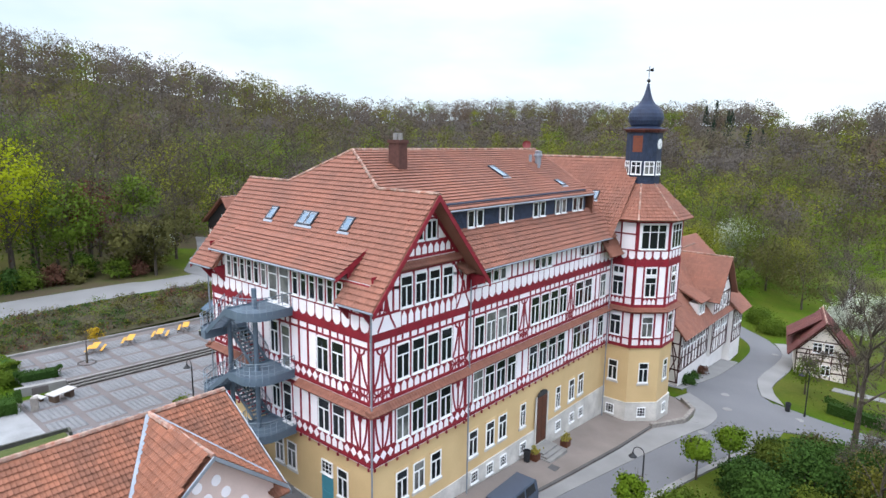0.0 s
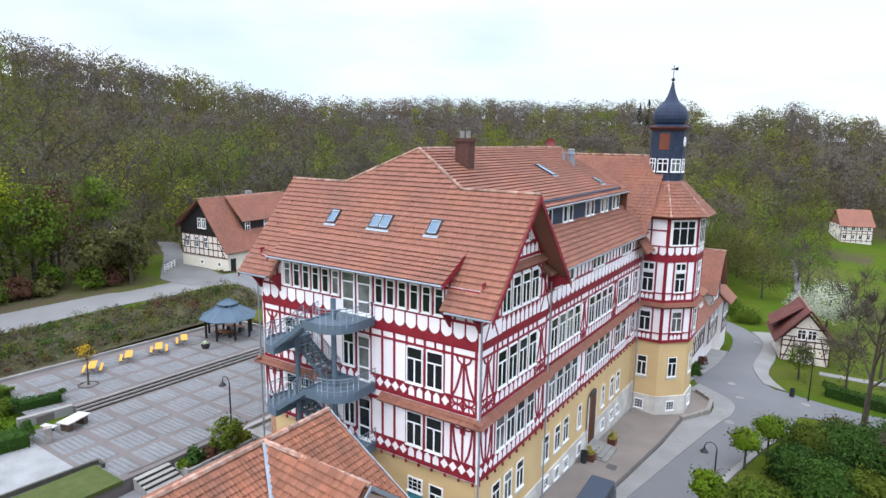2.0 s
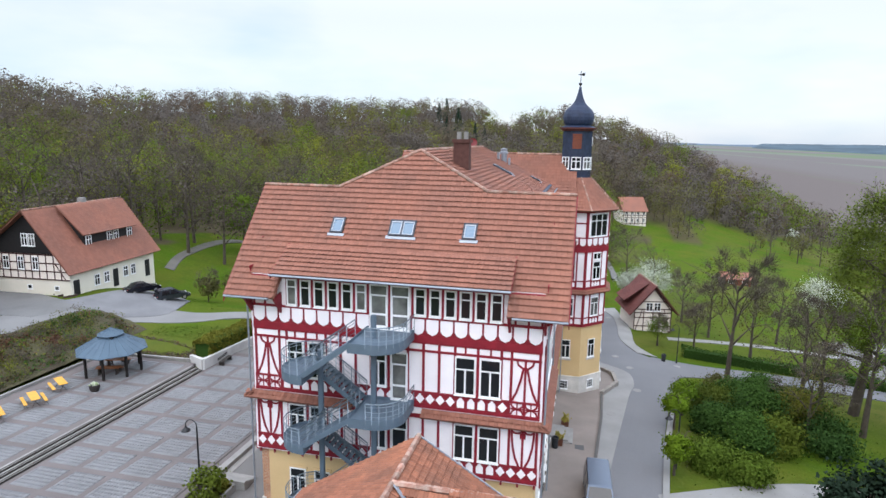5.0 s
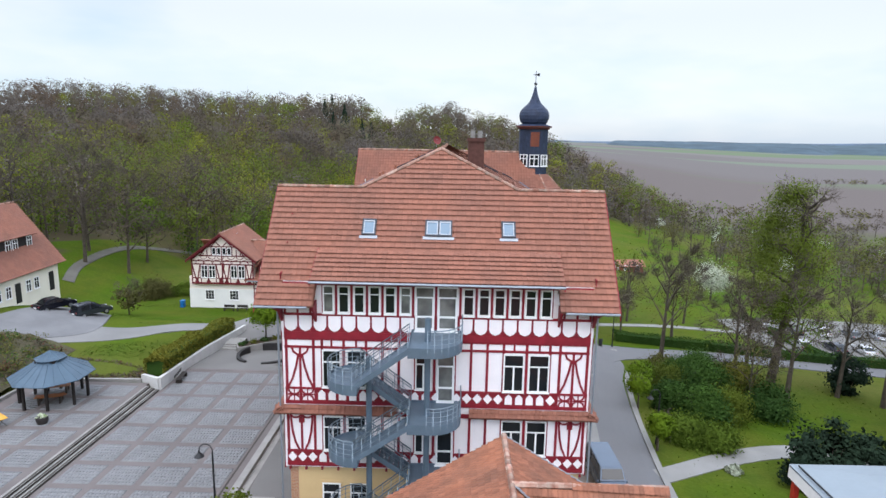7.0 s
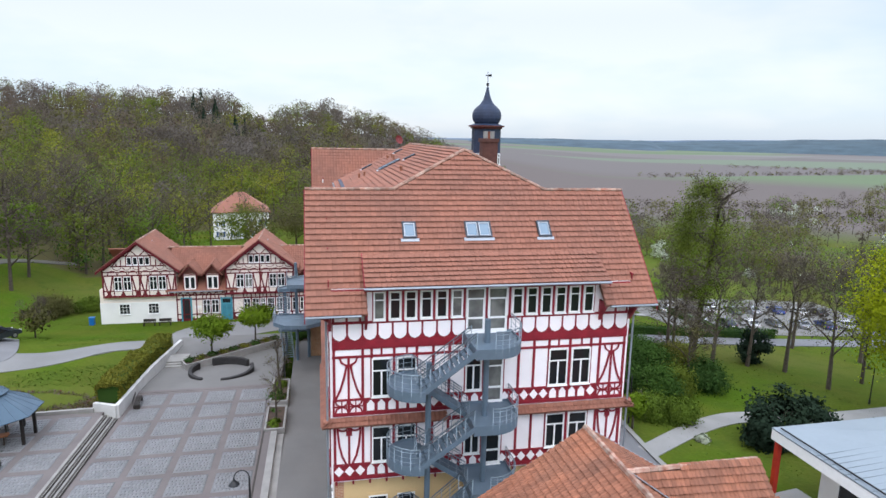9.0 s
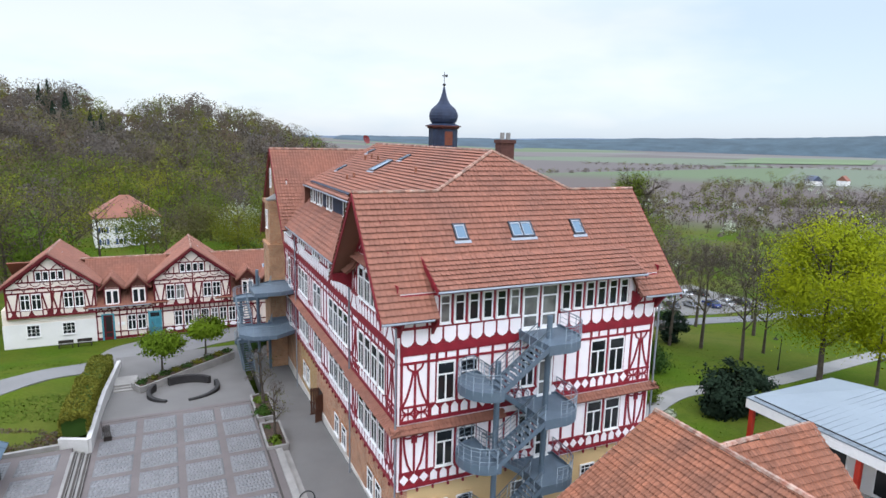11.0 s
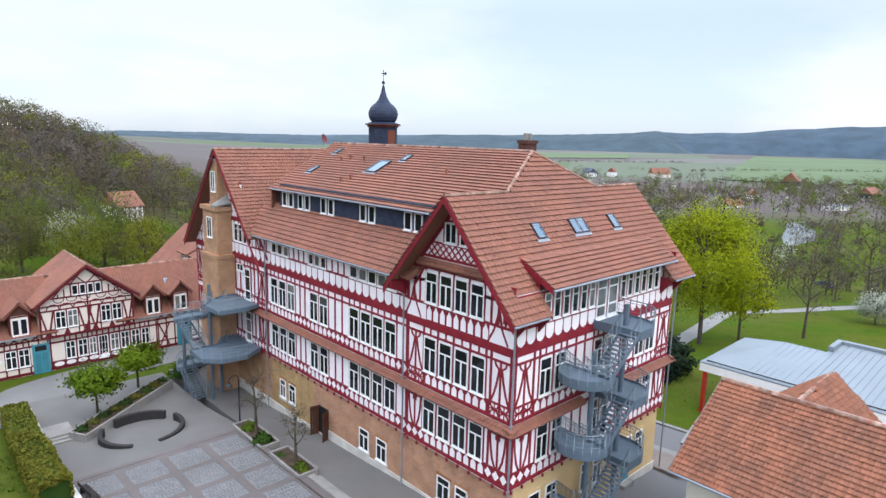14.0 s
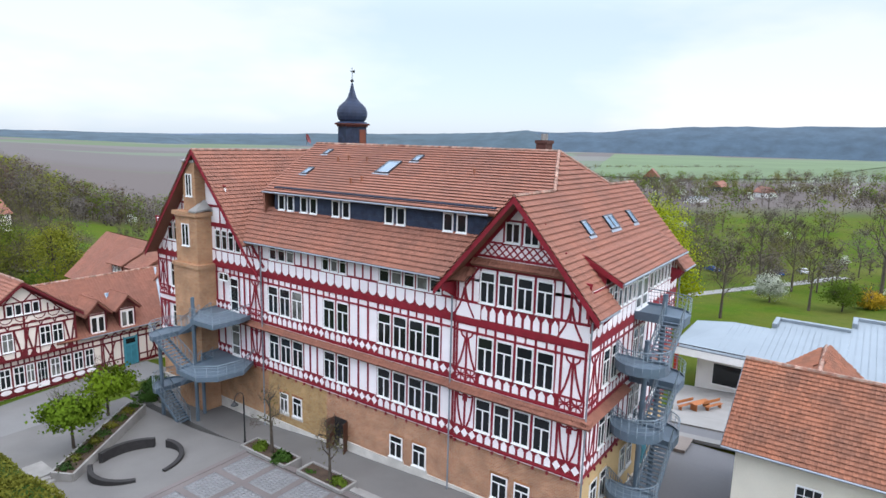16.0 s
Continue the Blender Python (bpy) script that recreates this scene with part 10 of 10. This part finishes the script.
# shrubs
for i, (x, y, h, r, lf) in enumerate(((31.6, 18.3, 3.0, 2.5, "fresh"), (34.0, 17.2, 2.7, 2.1, "fresh"), (35.2, 23.6, 4.6, 3.2, "shrub"), (37.5, 28.5, 6.2, 3.4, "shrub"), (34.3, 31.5, 4.0, 2.6, "woodgreen"), (38.8, 34.0, 5.2, 3.0, "shrub"), (41.5, 30.0, 5.4, 3.2, "hedge"), (33.2, 27.0, 3.6, 2.3, "shrub"), (36.3, 38.2, 3.0, 2.4, "olive"), (40.5, 38.5, 4.2, 2.6, "shrub"), (33.8, 35.5, 2.6, 2.0, "shrub"), (44.0, 35.0, 3.8, 2.8, "shrub"), (38.2, 24.6, 3.8, 2.6, "woodgreen"), (36.4, 33.0, 4.6, 2.4, "shrub"), (43.2, 26.2, 4.4, 2.8, "shrub"), (33.4, 12.4, 0.8, 0.7, "white"),
                                      (-3.0, -1.5, 2.7, 1.35, "woodgreen"), (-3.0, -4.3, 1.5, 0.75, "shrub"), (-3.0, -3.2, 0.6, 0.7, "bronze"), (-3.2, -5.0, 0.6, 0.5, "fresh"), (-3.0, -0.1, 0.7, 0.7, "hedge"), (-18.3, -11.6, 2.0, 1.3, "limegreen"), (-17.6, -14.0, 1.8, 1.3, "fresh"), (-22.8, -9.2, 1.3, 1.6, "fresh"), (-4.5, 15.6, 0.9, 0.8, "fresh"), (-4.5, 21.3, 1.0, 0.9, "shrub"), (-4.4, 24.0, 0.8, 0.7, "fresh"), (-4.6, 18.2, 0.6, 0.6, "shrub"),
                                      (20.3, 50.6, 1.4, 1.4, "shrub"), (20.0, 53.2, 1.2, 1.2, "shrub"), (20.4, 56.0, 1.6, 1.0, "bronze"), (-3.0, 42.5, 1.3, 1.6, "shrub"), (-1.6, 44.0, 1.2, 1.3, "shrub"), (-38, 60, 3.2, 3.2, "olive"), (-34, 62, 2.2, 2.2, "fresh"), (22, 88, 2.6, 2.6, "fresh"), (19, 92, 3, 2.6, "fresh"))):
    shrub(x, y, h, r, lf, 200 + i, {"fresh": "light green leafy shrub", "woodgreen": "loose olive green shrub", "shrub": "dense dark green shrub", "white": "low shrub with white blossoms", "hedge": "low brownish green shrub", "bronze": "reddish brown leafy shrub", "olive": "thin bush with olive buds", "limegreen": "bright yellow-green leafy bush"}[lf],
          int(700 + 560 * r * r) if r < 2.1 else 7500, 0.20 if r < 1.5 else 0.19, None if x > 17 or x < -7 else 0.75 if y > 3 and y < 30 else 1.4 if y < 30 else -0.4, clumps=26 if r < 2.1 else 64, rough=0.3 if r < 2.1 else 0.55)
rng = np.random.default_rng(77)
for i, (x, y, h, r) in enumerate(((40.6, 11.6, 6.6, 2.7), (43.6, 11.0, 5.2, 2.4), (38.6, 11.0, 4.6, 1.9), (58.5, 37, 6.0, 2.2))):
    shrub(x, y, h, r, "dark", 300 + i, "dark green yew with pointed tops on the lawn", 5200, 0.3, name="yew_bush")
# low ground cover in the raised bed
for i in range(9):
    t = i / 8
    shrub(-14.6 + 8.6 * t, 33.2 + 6.3 * t, 0.45, 0.75, "hedge" if i % 2 else "shrub", 320 + i, "low ground cover in the raised bed", 260, 0.14, 0.55, "ground_cover", "plants of the raised bed")
# brush along the wood's edge above the lane
rng = np.random.default_rng(909)
for i in range(22):
    y = -20 + i * 1.75 + rng.uniform(-0.6, 0.6)
    x = -48.6 - rng.uniform(0, 4.2) - 2.0 * (i % 2)
    lf = ("fresh", "olive", "bronze", "olive", "fresh", "shrub")[i % 6]
    shrub(x, y, rng.uniform(2.2, 5.0), rng.uniform(1.6, 2.6), lf, 700 + i, {"fresh": "fresh green bush at the wood's edge", "olive": "olive budding bush at the wood's edge", "bronze": "reddish brown bush at the wood's edge", "shrub": "dark green bush at the wood's edge"}[lf], 1500, 0.26, group="bushes at the wood's edge")
# hedges
hedge([(34.6, 55.4), (48.4, 53.9), (60, 52.0), (74, 51.2)], 1.3, 1.5, "shrub", 400, "long clipped dark green hedge beside the lane", dens=230)
hedge([(-18.7, 20.6), (-18.7, 30), (-18.3, 38.5)], 1.9, 1.5, "hedge", 401, "clipped yellow-brown hedge on the retaining wall", zf=lambda x, y: yard_z(y) + 1.0 - 0.3 * smooth01(y, 30, 41), dens=640)
hedge([(-16.9, -16.5), (-15.6, -9.7)], 1.9, 1.35, "shrub", 402, "clipped dark hedge at the yard corner", zf=lambda x, y: 1.55, dens=700, size=0.12)
hedge([(-21.3, -8.6), (-20.6, -5.0)], 1.0, 0.95, "shrub", 403, "clipped low hedge beside the terrace", zf=lambda x, y: 2.0, dens=500, size=0.12)
hedge([(-30, -10.0), (-24, -8.6)], 2.6, 1.0, "fresh", 404, "loose green hedge beside the terrace", zf=lambda x, y: 2.2, dens=420)
hedge([(66, 52), (66, 80)], 1.2, 1.2, "shrub", 405, "dark hedge of the car park")


# rough bank between terrace and upper lane
def bank_mesh():
    v, f, n, m = [], [], 44, 18
    for i in range(n + 1):
        y = -30 + 56 * i / n
        for j in range(m + 1):
            x = -29.6 - (8.9 + 0.4 * math.sin(y * 0.4)) * j / m
            bump = 0.55 * noise.noise(Vector((x * 0.5, y * 0.5, 3))) + 0.3 * noise.noise(Vector((x * 1.3, y * 1.3, 7)))
            edge = math.sin(math.pi * j / m)
            v.append((x, y, ground_z(x, y) + 0.05 + edge * (0.75 + bump)))
    for i in range(n):
        for j in range(m):
            q = i * (m + 1) + j
            f.append((q, q + 1, q + m + 2, q + m + 1))
    return mesh_of("bank", v, f, DRY, True)


tagged(new("bank", bank_mesh()), "rough overgrown bank between terrace and lane", "bank", kind="structure")
for k, (lf, n) in enumerate((("bronze", 2600), ("olive", 4200), ("hedge", 3000), ("shrub", 5200), ("fresh", 1500))):
    rng = np.random.default_rng(500 + k)
    xs, ys = rng.uniform(-38, -29.9, n), rng.uniform(-28, 25, n)
    pts = []
    for x, y in zip(xs, ys):
        j = (-29.6 - x) / 8.9
        if noise.noise(Vector((x * 0.35, y * 0.35, 4.0 + 9 * k))) < -0.12:
            continue
        pts.append((x, y, ground_z(x, y) + 0.1 + math.sin(math.pi * min(1, max(0, j))) * (0.75 + 0.55 * noise.noise(Vector((x * 0.5, y * 0.5, 3)))) + rng.uniform(0, 0.3)))
    v, f, m = turned_quads(rng, np.array(pts), np.tile((0.15, 0.0, 1.0), (len(pts), 1)), 0.26, 0.8, 0.5, 0.5)
    tagged(new("bank_plants", mesh_np("bank_plants", v, f, LEAVES[lf], m)), "dry grasses and low brush on the bank", "ground plants", kind="stuff")
rng = np.random.default_rng(577)
stems, clumps = [], {k: [] for k in ("olive", "hedge", "bronze", "brown", "shrub", "fresh")}
for i in range(340):
    x, y = rng.uniform(-37.6, -30.2), rng.uniform(-27, 24.5)
    q = 0.5 + 0.9 * noise.noise(Vector((x * 0.16, y * 0.16, 8))) + rng.uniform(-0.3, 0.3)
    lf = "bronze" if q < 0.12 else "brown" if q < 0.36 else "hedge" if q < 0.5 else "olive" if q < 0.74 else "shrub" if q < 0.92 else "fresh"
    h = rng.uniform(0.35, 1.0)
    p, m = puffs(rng, h, h * rng.uniform(0.9, 1.6), -0.2, 70, 5)
    v, f, m = turned_quads(rng, p, m, 0.17, 0.6, 0.6, 0.4)
    j = (-29.6 - x) / 8.9
    off = np.array([x, y, ground_z(x, y) + math.sin(math.pi * min(1, max(0, j))) * (0.75 + 0.55 * noise.noise(Vector((x * 0.5, y * 0.5, 3))))])
    clumps[lf].append((v + off, f, m))
    v, f = tubes(np.zeros((2, 3)), rng.normal(0, 0.25, (2, 3)) + np.array([0, 0, h * 0.8]), np.full(2, 0.03), np.full(2, 0.01))
    stems.append((v + off, f))
tagged(stand_of("bank_brush", stems, clumps), "low tangled brush in olive, brown and green on the bank", "brush", kind="stuff")
for k, (lf, n) in enumerate((("brown", 1500), ("olive", 1300), ("bronze", 500))):
    rng = np.random.default_rng(540 + k)
    ts, us = rng.uniform(0, 1, n), rng.uniform(0, 1, n)
    pts = np.array([(-29.2 + 9.4 * t, 20.3 + u * (3.6 - 1.4 * t), max(yard_z(20) + 0.5, ground_z(-29.2 + 9.4 * t, 24) * u) + 0.25 * rng.random()) for t, u in zip(ts, us)])
    v, f, m = turned_quads(rng, pts, np.tile((0.0, -0.4, 1.0), (n, 1)), 0.26, 0.8, 0.5, 0.5)
    tagged(new("bank_plants", mesh_np("bank_plants", v, f, LEAVES[lf], m)), "dry brush on the small bank beside the pavilion", "ground plants", kind="stuff")
for k, (reg, n) in enumerate((((-29, -18.5, 24.5, 38), 4600), ((-40, -20, 40, 56), 4200), ((27, 60, 5, 60), 9000), ((20, 60, 58, 110), 6000))):
    rng = np.random.default_rng(520 + k)
    xs, ys = rng.uniform(reg[0], reg[1], n), rng.uniform(reg[2], reg[3], n)
    pts = np.array([(x, y, ground_z(x, y) + 0.03) for x, y in zip(xs, ys) if not (x < 33.4 and 44 < y < 54) and not (x < 28.6 + 0.06 * y) * (k > 1) and not (k == 3 and x < 29) and not (k == 2 and 42 < y < 54) and not (k < 2 and abs(y - (31.5 + (x + 31) * 0.35)) < 4.5 and k == 0)])
    v, f, m = turned_quads(rng, pts, np.tile((0.0, 0.0, 1.0), (len(pts), 1)), 0.15, 0.5)
    tagged(new("lawn_tufts", mesh_np("lawn_tufts", v, f, LAWN_TUFT, m)), "uneven tufts of green lawn", "grass", kind="stuff")


# ---------------------------------------------------------------- the woods on the hill, one joined stand of trees
def forest():
    rng = np.random.default_rng(2024)
    wood, kinds = [], {k: [] for k in LEAVES}
    spots = []
    x = -250.0
    while x < 165:
        y = -130.0
        step = 7.0
        while y < 445:
            far = math.hypot(x, y - 10)
            step = 6.0 if far < 130 else 8.0 if far < 260 else 11.0
            px, py = x + rng.uniform(-3.2, 3.2), y + rng.uniform(-3.2, 3.2)
            y += step
            if not woods_at(px, py) or (py < 0.2 * (43 - px) - 50 and rng.random() < 0.6):
                continue
            if far > 260 and rng.random() < 0.2:
                continue
            spots.append((px, py, far))
        x += 7.0 if x > -150 else 8.5
    for px, py, far in spots:
        z = ground_z(px, py) - 0.3
        near = far < 125
        H = rng.uniform(9.5, 18.5) * (1.1 if near else 1.0)
        R = H * rng.uniform(0.34, 0.47)
        base = H * (rng.uniform(0.02, 0.14) if near else rng.uniform(-0.22, -0.08))
        h = hill(px, py)
        # neighbours are often of one kind
        q = min(0.999, max(0.0, 0.5 + 0.8 * noise.noise(Vector((px * 0.04, py * 0.04, 3))) + (rng.random() - 0.5) * 0.75))
        patch = noise.noise(Vector((px * 0.018, py * 0.018, 5)))
        if near or h + 0.12 * (rng.random() - 0.5) < 0.16 + 0.16 * patch:
            kind = "fresh" if near and q < 0.18 + patch * 0.3 else "woodgreen" if q < 0.46 + patch * 0.3 else "spring" if q < 0.64 else "olive" if q < 0.84 else "rust" if q < 0.89 else "brown" if q < 0.95 else "grey"
        else:
            kind = "grey" if q < 0.36 - patch * 0.25 else "brown" if q < 0.56 - patch * 0.2 else "rust" if q < 0.64 - patch * 0.2 else "olive" if q < 0.86 else "woodgreen" if q < 0.94 else "spring"
        if (math.hypot(px + 49, py - 321) < 17 and q < 0.8) or (px < -150 and py < 30 and q < 0.30) or (px < -80 and py < 0 and q < 0.34):
            kind = "dark"
        off = np.array([px, py, z])
        limbs = 9 if near else 4 if far < 230 else 2
        a0 = rng.uniform(0, 6.28)
        r0 = (0.015 if near else 0.012) * H + 0.04
        A, B, RA, RB = [np.zeros(3)], [np.array([rng.normal(0, 0.4), rng.normal(0, 0.4), H * (0.75 if kind != "dark" else 0.95)])], [r0], [r0 * 0.4]
        for i in range(limbs):
            t = rng.uniform(0.3, 0.85)
            a = a0 + i * 2.4
            p = A[0] + (B[0] - A[0]) * min(1, t / 0.75)
            d = np.array([math.cos(a) * R * 0.8, math.sin(a) * R * 0.8, H * rng.uniform(0.12, 0.3)])
            A.append(p), B.append(p + d), RA.append(r0 * 0.42), RB.append(r0 * 0.10)
            if near:
                for s in range(2):
                    e = p + d * rng.uniform(0.35, 0.7)
                    A.append(e), B.append(e + np.array([rng.normal(0, R * 0.3), rng.normal(0, R * 0.3), H * rng.uniform(0.06, 0.2)])), RA.append(r0 * 0.2), RB.append(r0 * 0.05)
        v, f = tubes(np.array(A), np.array(B), np.array(RA), np.array(RB))
        wood.append((v + off, f))
        n = 560 if near else 380 if far < 230 else 270
        if py < 0.2 * (43 - px) - 50:
            n = 60
        size = 0.36 if near else 0.56 if far < 230 else 0.78
        if kind == "dark":
            n = 200 if far > 230 else 340
            t = rng.uniform(0, 1, n) ** 0.7
            rad = (1 - t) * R * 0.62 + 0.2
            an = rng.uniform(0, 6.28, n)
            rr = rad * rng.uniform(0.6, 1.0, n)
            p = np.stack([np.cos(an) * rr, np.sin(an) * rr, H * (0.12 + 1.0 * t)], 1)
            v, f, m = turned_quads(rng, p, np.stack([np.cos(an), np.sin(an), np.full(n, 0.35)], 1), size, 0.4)
            kinds["dark"].append((v + off, f, m))
            continue
        p, m = puffs(rng, H, R, base, n, 9 if near else 7 if far < 230 else 6, top=0.72 if near else 0.6)
        if kind in ("grey", "brown", "rust"):
            v, f, m = turned_quads(rng, p, m, size * 1.35, 0.5, 0.5, 0.08)
        else:
            v, f, m = turned_quads(rng, p, m, size * 1.1, 0.5, 0.7, 0.08)
        kinds[kind].append((v + off, f, m))
        # a few twigs stand out of the outline
        k = n // 28
        i = rng.integers(0, n, k)
        d = m[::4][i] + np.array([0, 0, 0.6]) + rng.normal(0, 0.3, (k, 3))
        d /= np.linalg.norm(d, axis=1, keepdims=True)
        v, f = twig_quads(rng, p[i], d, R * 0.28, 0.025 if near else 0.04 if far < 230 else 0.06)
        kinds["grey"].append((v + off, f, np.repeat(m[::4][i], 4, axis=0)))
        # undergrowth along the near edge
        if near and rng.random() < 0.9:
            k = 110
            p, m = puffs(rng, 4.2, 3.4, -0.6, k, 6)
            v, f, m = turned_quads(rng, p, m, 0.42, 0.5)
            kinds["fresh" if rng.random() < 0.6 else "shrub" if rng.random() < 0.5 else "olive"].append((v + off, f, m))
    return wood, kinds


tagged(stand_of("woodland", *forest()), "mixed spring wood of bare and freshly green trees", "woodland", kind="stuff")

# trees of the plain and the village, one joined stand
def plain_trees():
    rng = np.random.default_rng(99)
    kinds, wood = {k: [] for k in LEAVES}, []
    for i in range(2500):
        a = rng.uniform(-0.1, 1.75)
        east = smooth01(a, 0.62, 0.95)
        r = 105 + (300 + 480 * east) * rng.random() ** (1.15 - 0.25 * east)
        x, y = r * math.sin(a) + 10, r * math.cos(a) - 20
        # some stand in the meadows behind the car park
        meadow = i >= 2320
        if meadow:
            x, y = rng.uniform(48, 240), rng.uniform(94, 300)
            r = math.hypot(x - 20, y)
        if hill(x, y) > (0.02 if meadow else 0.12) or (x < 112 and y < 145 and not meadow) or (58 < x < 115 and 50 < y < 90):
            continue
        # open meadows in the north, clearings and the pond
        if not meadow and a < 0.62 and i % 6 > 1:
            continue
        belt = noise.noise(Vector((x * 0.011, y * 0.011, 11)))
        if belt < (-0.2 if r > 260 else -0.3) or ((x - 275) / 44) ** 2 + ((y - 68) / 13) ** 2 < 1:
            continue
        H = rng.uniform(6, 14) * (1.15 if r > 300 else 1.0 if r > 200 else 0.85)
        R = H * rng.uniform(0.40, 0.58)
        off = np.array([x, y, ground_z(x, y) - 0.3])
        kind = ("olive", "grey", "olive", "brown", "olive", "fresh", "white", "grey", "brown", "olive", "grey", "woodgreen")[rng.integers(0, 12)]
        if meadow and kind in ("fresh", "white") and i % 3:
            kind = "grey"
        if kind == "white":
            H, R = H * 0.5, R * 0.6
        A, B = [np.zeros(3)], [np.array([0, 0, H * 0.7])]
        for j in range(4):
            p = np.array([0, 0, H * rng.uniform(0.25, 0.6)])
            A.append(p), B.append(p + np.array([rng.normal(0, R * 0.6), rng.normal(0, R * 0.6), H * 0.3]))
        v, f = tubes(np.array(A), np.array(B), np.array([0.2] + [0.1] * 4), np.array([0.08] + [0.03] * 4))
        wood.append((v + off, f))
        n = 210 if r < 250 else 120
        p, m = puffs(rng, H, R * 1.1, H * 0.08, n, 6 if r < 250 else 4)
        if kind in ("grey", "brown"):
            v, f, m = turned_quads(rng, p, m, 0.7 if r < 250 else 1.15, 0.6, 0.4, 0.15)
        else:
            v, f, m = turned_quads(rng, p, m, 0.6 if r < 250 else 1.0, 0.6, 0.65, 0.15)
        kinds[kind].append((v + off, f, m))
    # rows of trees and field hedges far out
    for (xa, ya), (xb, yb), n in (((60, 420), (420, 380), 60), ((200, 330), (520, 300), 50), ((420, 330), (800, 180), 70), ((500, 120), (620, 20), 40), ((300, 200), (520, 230), 40), ((700, 900), (1300, 600), 60), ((900, 500), (1400, 200), 50), ((420, 700), (900, 760), 50), ((330, -60), (620, 40), 60), ((240, 180), (330, 60), 30)):
        for i in range(2 * n):
            t = (i + rng.uniform(-1.5, 1.5)) / (2 * n)
            x, y = xa + (xb - xa) * t + rng.normal(0, 6), ya + (yb - ya) * t + rng.normal(0, 6)
            off = np.array([x, y, ground_z(x, y) - 0.3])
            H = rng.uniform(2.2, 5.5)
            p, m = puffs(rng, H, H * 1.4, -0.5, 30, 4)
            kinds[("olive", "brown", "grey", "grey", "olive")[rng.integers(0, 5)]].append(tuple(q + off if j == 0 else q for j, q in enumerate(turned_quads(rng, p, m, 1.2, 0.5))))
    return wood, kinds


tagged(stand_of("valley_trees", *plain_trees()), "scattered trees and field hedges of the valley", "trees", kind="stuff")

# single trees at the wood's edge beside the upper lane
for i, (x, y, H, R, lf, lv) in enumerate(((-58, 1.0, 22, 7.0, "lime", 5200), (-47.5, 16.5, 10, 3.2, "olive", 2600), (-50.5, 13.5, 9, 3.2, "olive", 2200), (-53, 18.5, 8, 3, "white", 1600), (-56, 8, 15, 5, "fresh", 3200), (-55, -6, 16, 5, "bronze", 2600), (-60, 12, 16, 5, "bronze", 2600), (-62, 20, 15, 5, "fresh", 3200), (-57.5, 24.5, 11, 4, "olive", 2000), (-54, 67.8, 20, 6, "grey", 500), (-48.4, 77.9, 15, 4.5, "fresh", 2600), (-47.5, 69.6, 18, 5.5, "brown", 900), (-46.5, 93.5, 20, 8, "grey", 600), (-63, 64, 20, 6.5, "grey", 500), (-57, 74, 19, 6, "brown", 900), (-66, 56, 18, 6, "grey", 400), (-55.0, 49.5, 9.0, 3.6, "white", 1800), (-31, 88, 15, 5.5, "fresh", 2200), (-12, 96, 12, 4.0, "olive", 1000), (-34, 44.5, 4.2, 2.2, "olive", 500))):
    tree(x, y, H, R, H * 0.2, lf, 600 + i, "edge_tree", "%s at the edge of the wood" % {"lime": "tall tree in bright yellow-green leaf", "olive": "small tree with olive buds", "white": "bush in white blossom", "fresh": "fresh green tree", "bronze": "tree with reddish brown young leaves", "grey": "bare spreading tree", "brown": "half-bare brownish tree"}[lf], lv, 0.38, twigs=1500 if lf in ("grey", "brown") else 500, group="trees at the wood's edge", limbs=9)


# ---------------------------------------------------------------- joined roof tiles
tv, tf = joined(TILES["school"])
tagged(part("roof_tiles", mesh_np("roof_tiles", tv, tf, TILE, flat=True), None, school, "overlapping reddish clay roof tiles"), kind="stuff")

# ---------------------------------------------------------------- the single tiles of the annex roof that lie nearest
TILE_MESH = tile_mesh(0.21, 0.34, 0.080)
TILE_MESH.materials.append(TILE_ONE)
for m in single[:300]:
    t = new("roof_tile", TILE_MESH)
    t.parent = annex_roof
    t.matrix_basis = m
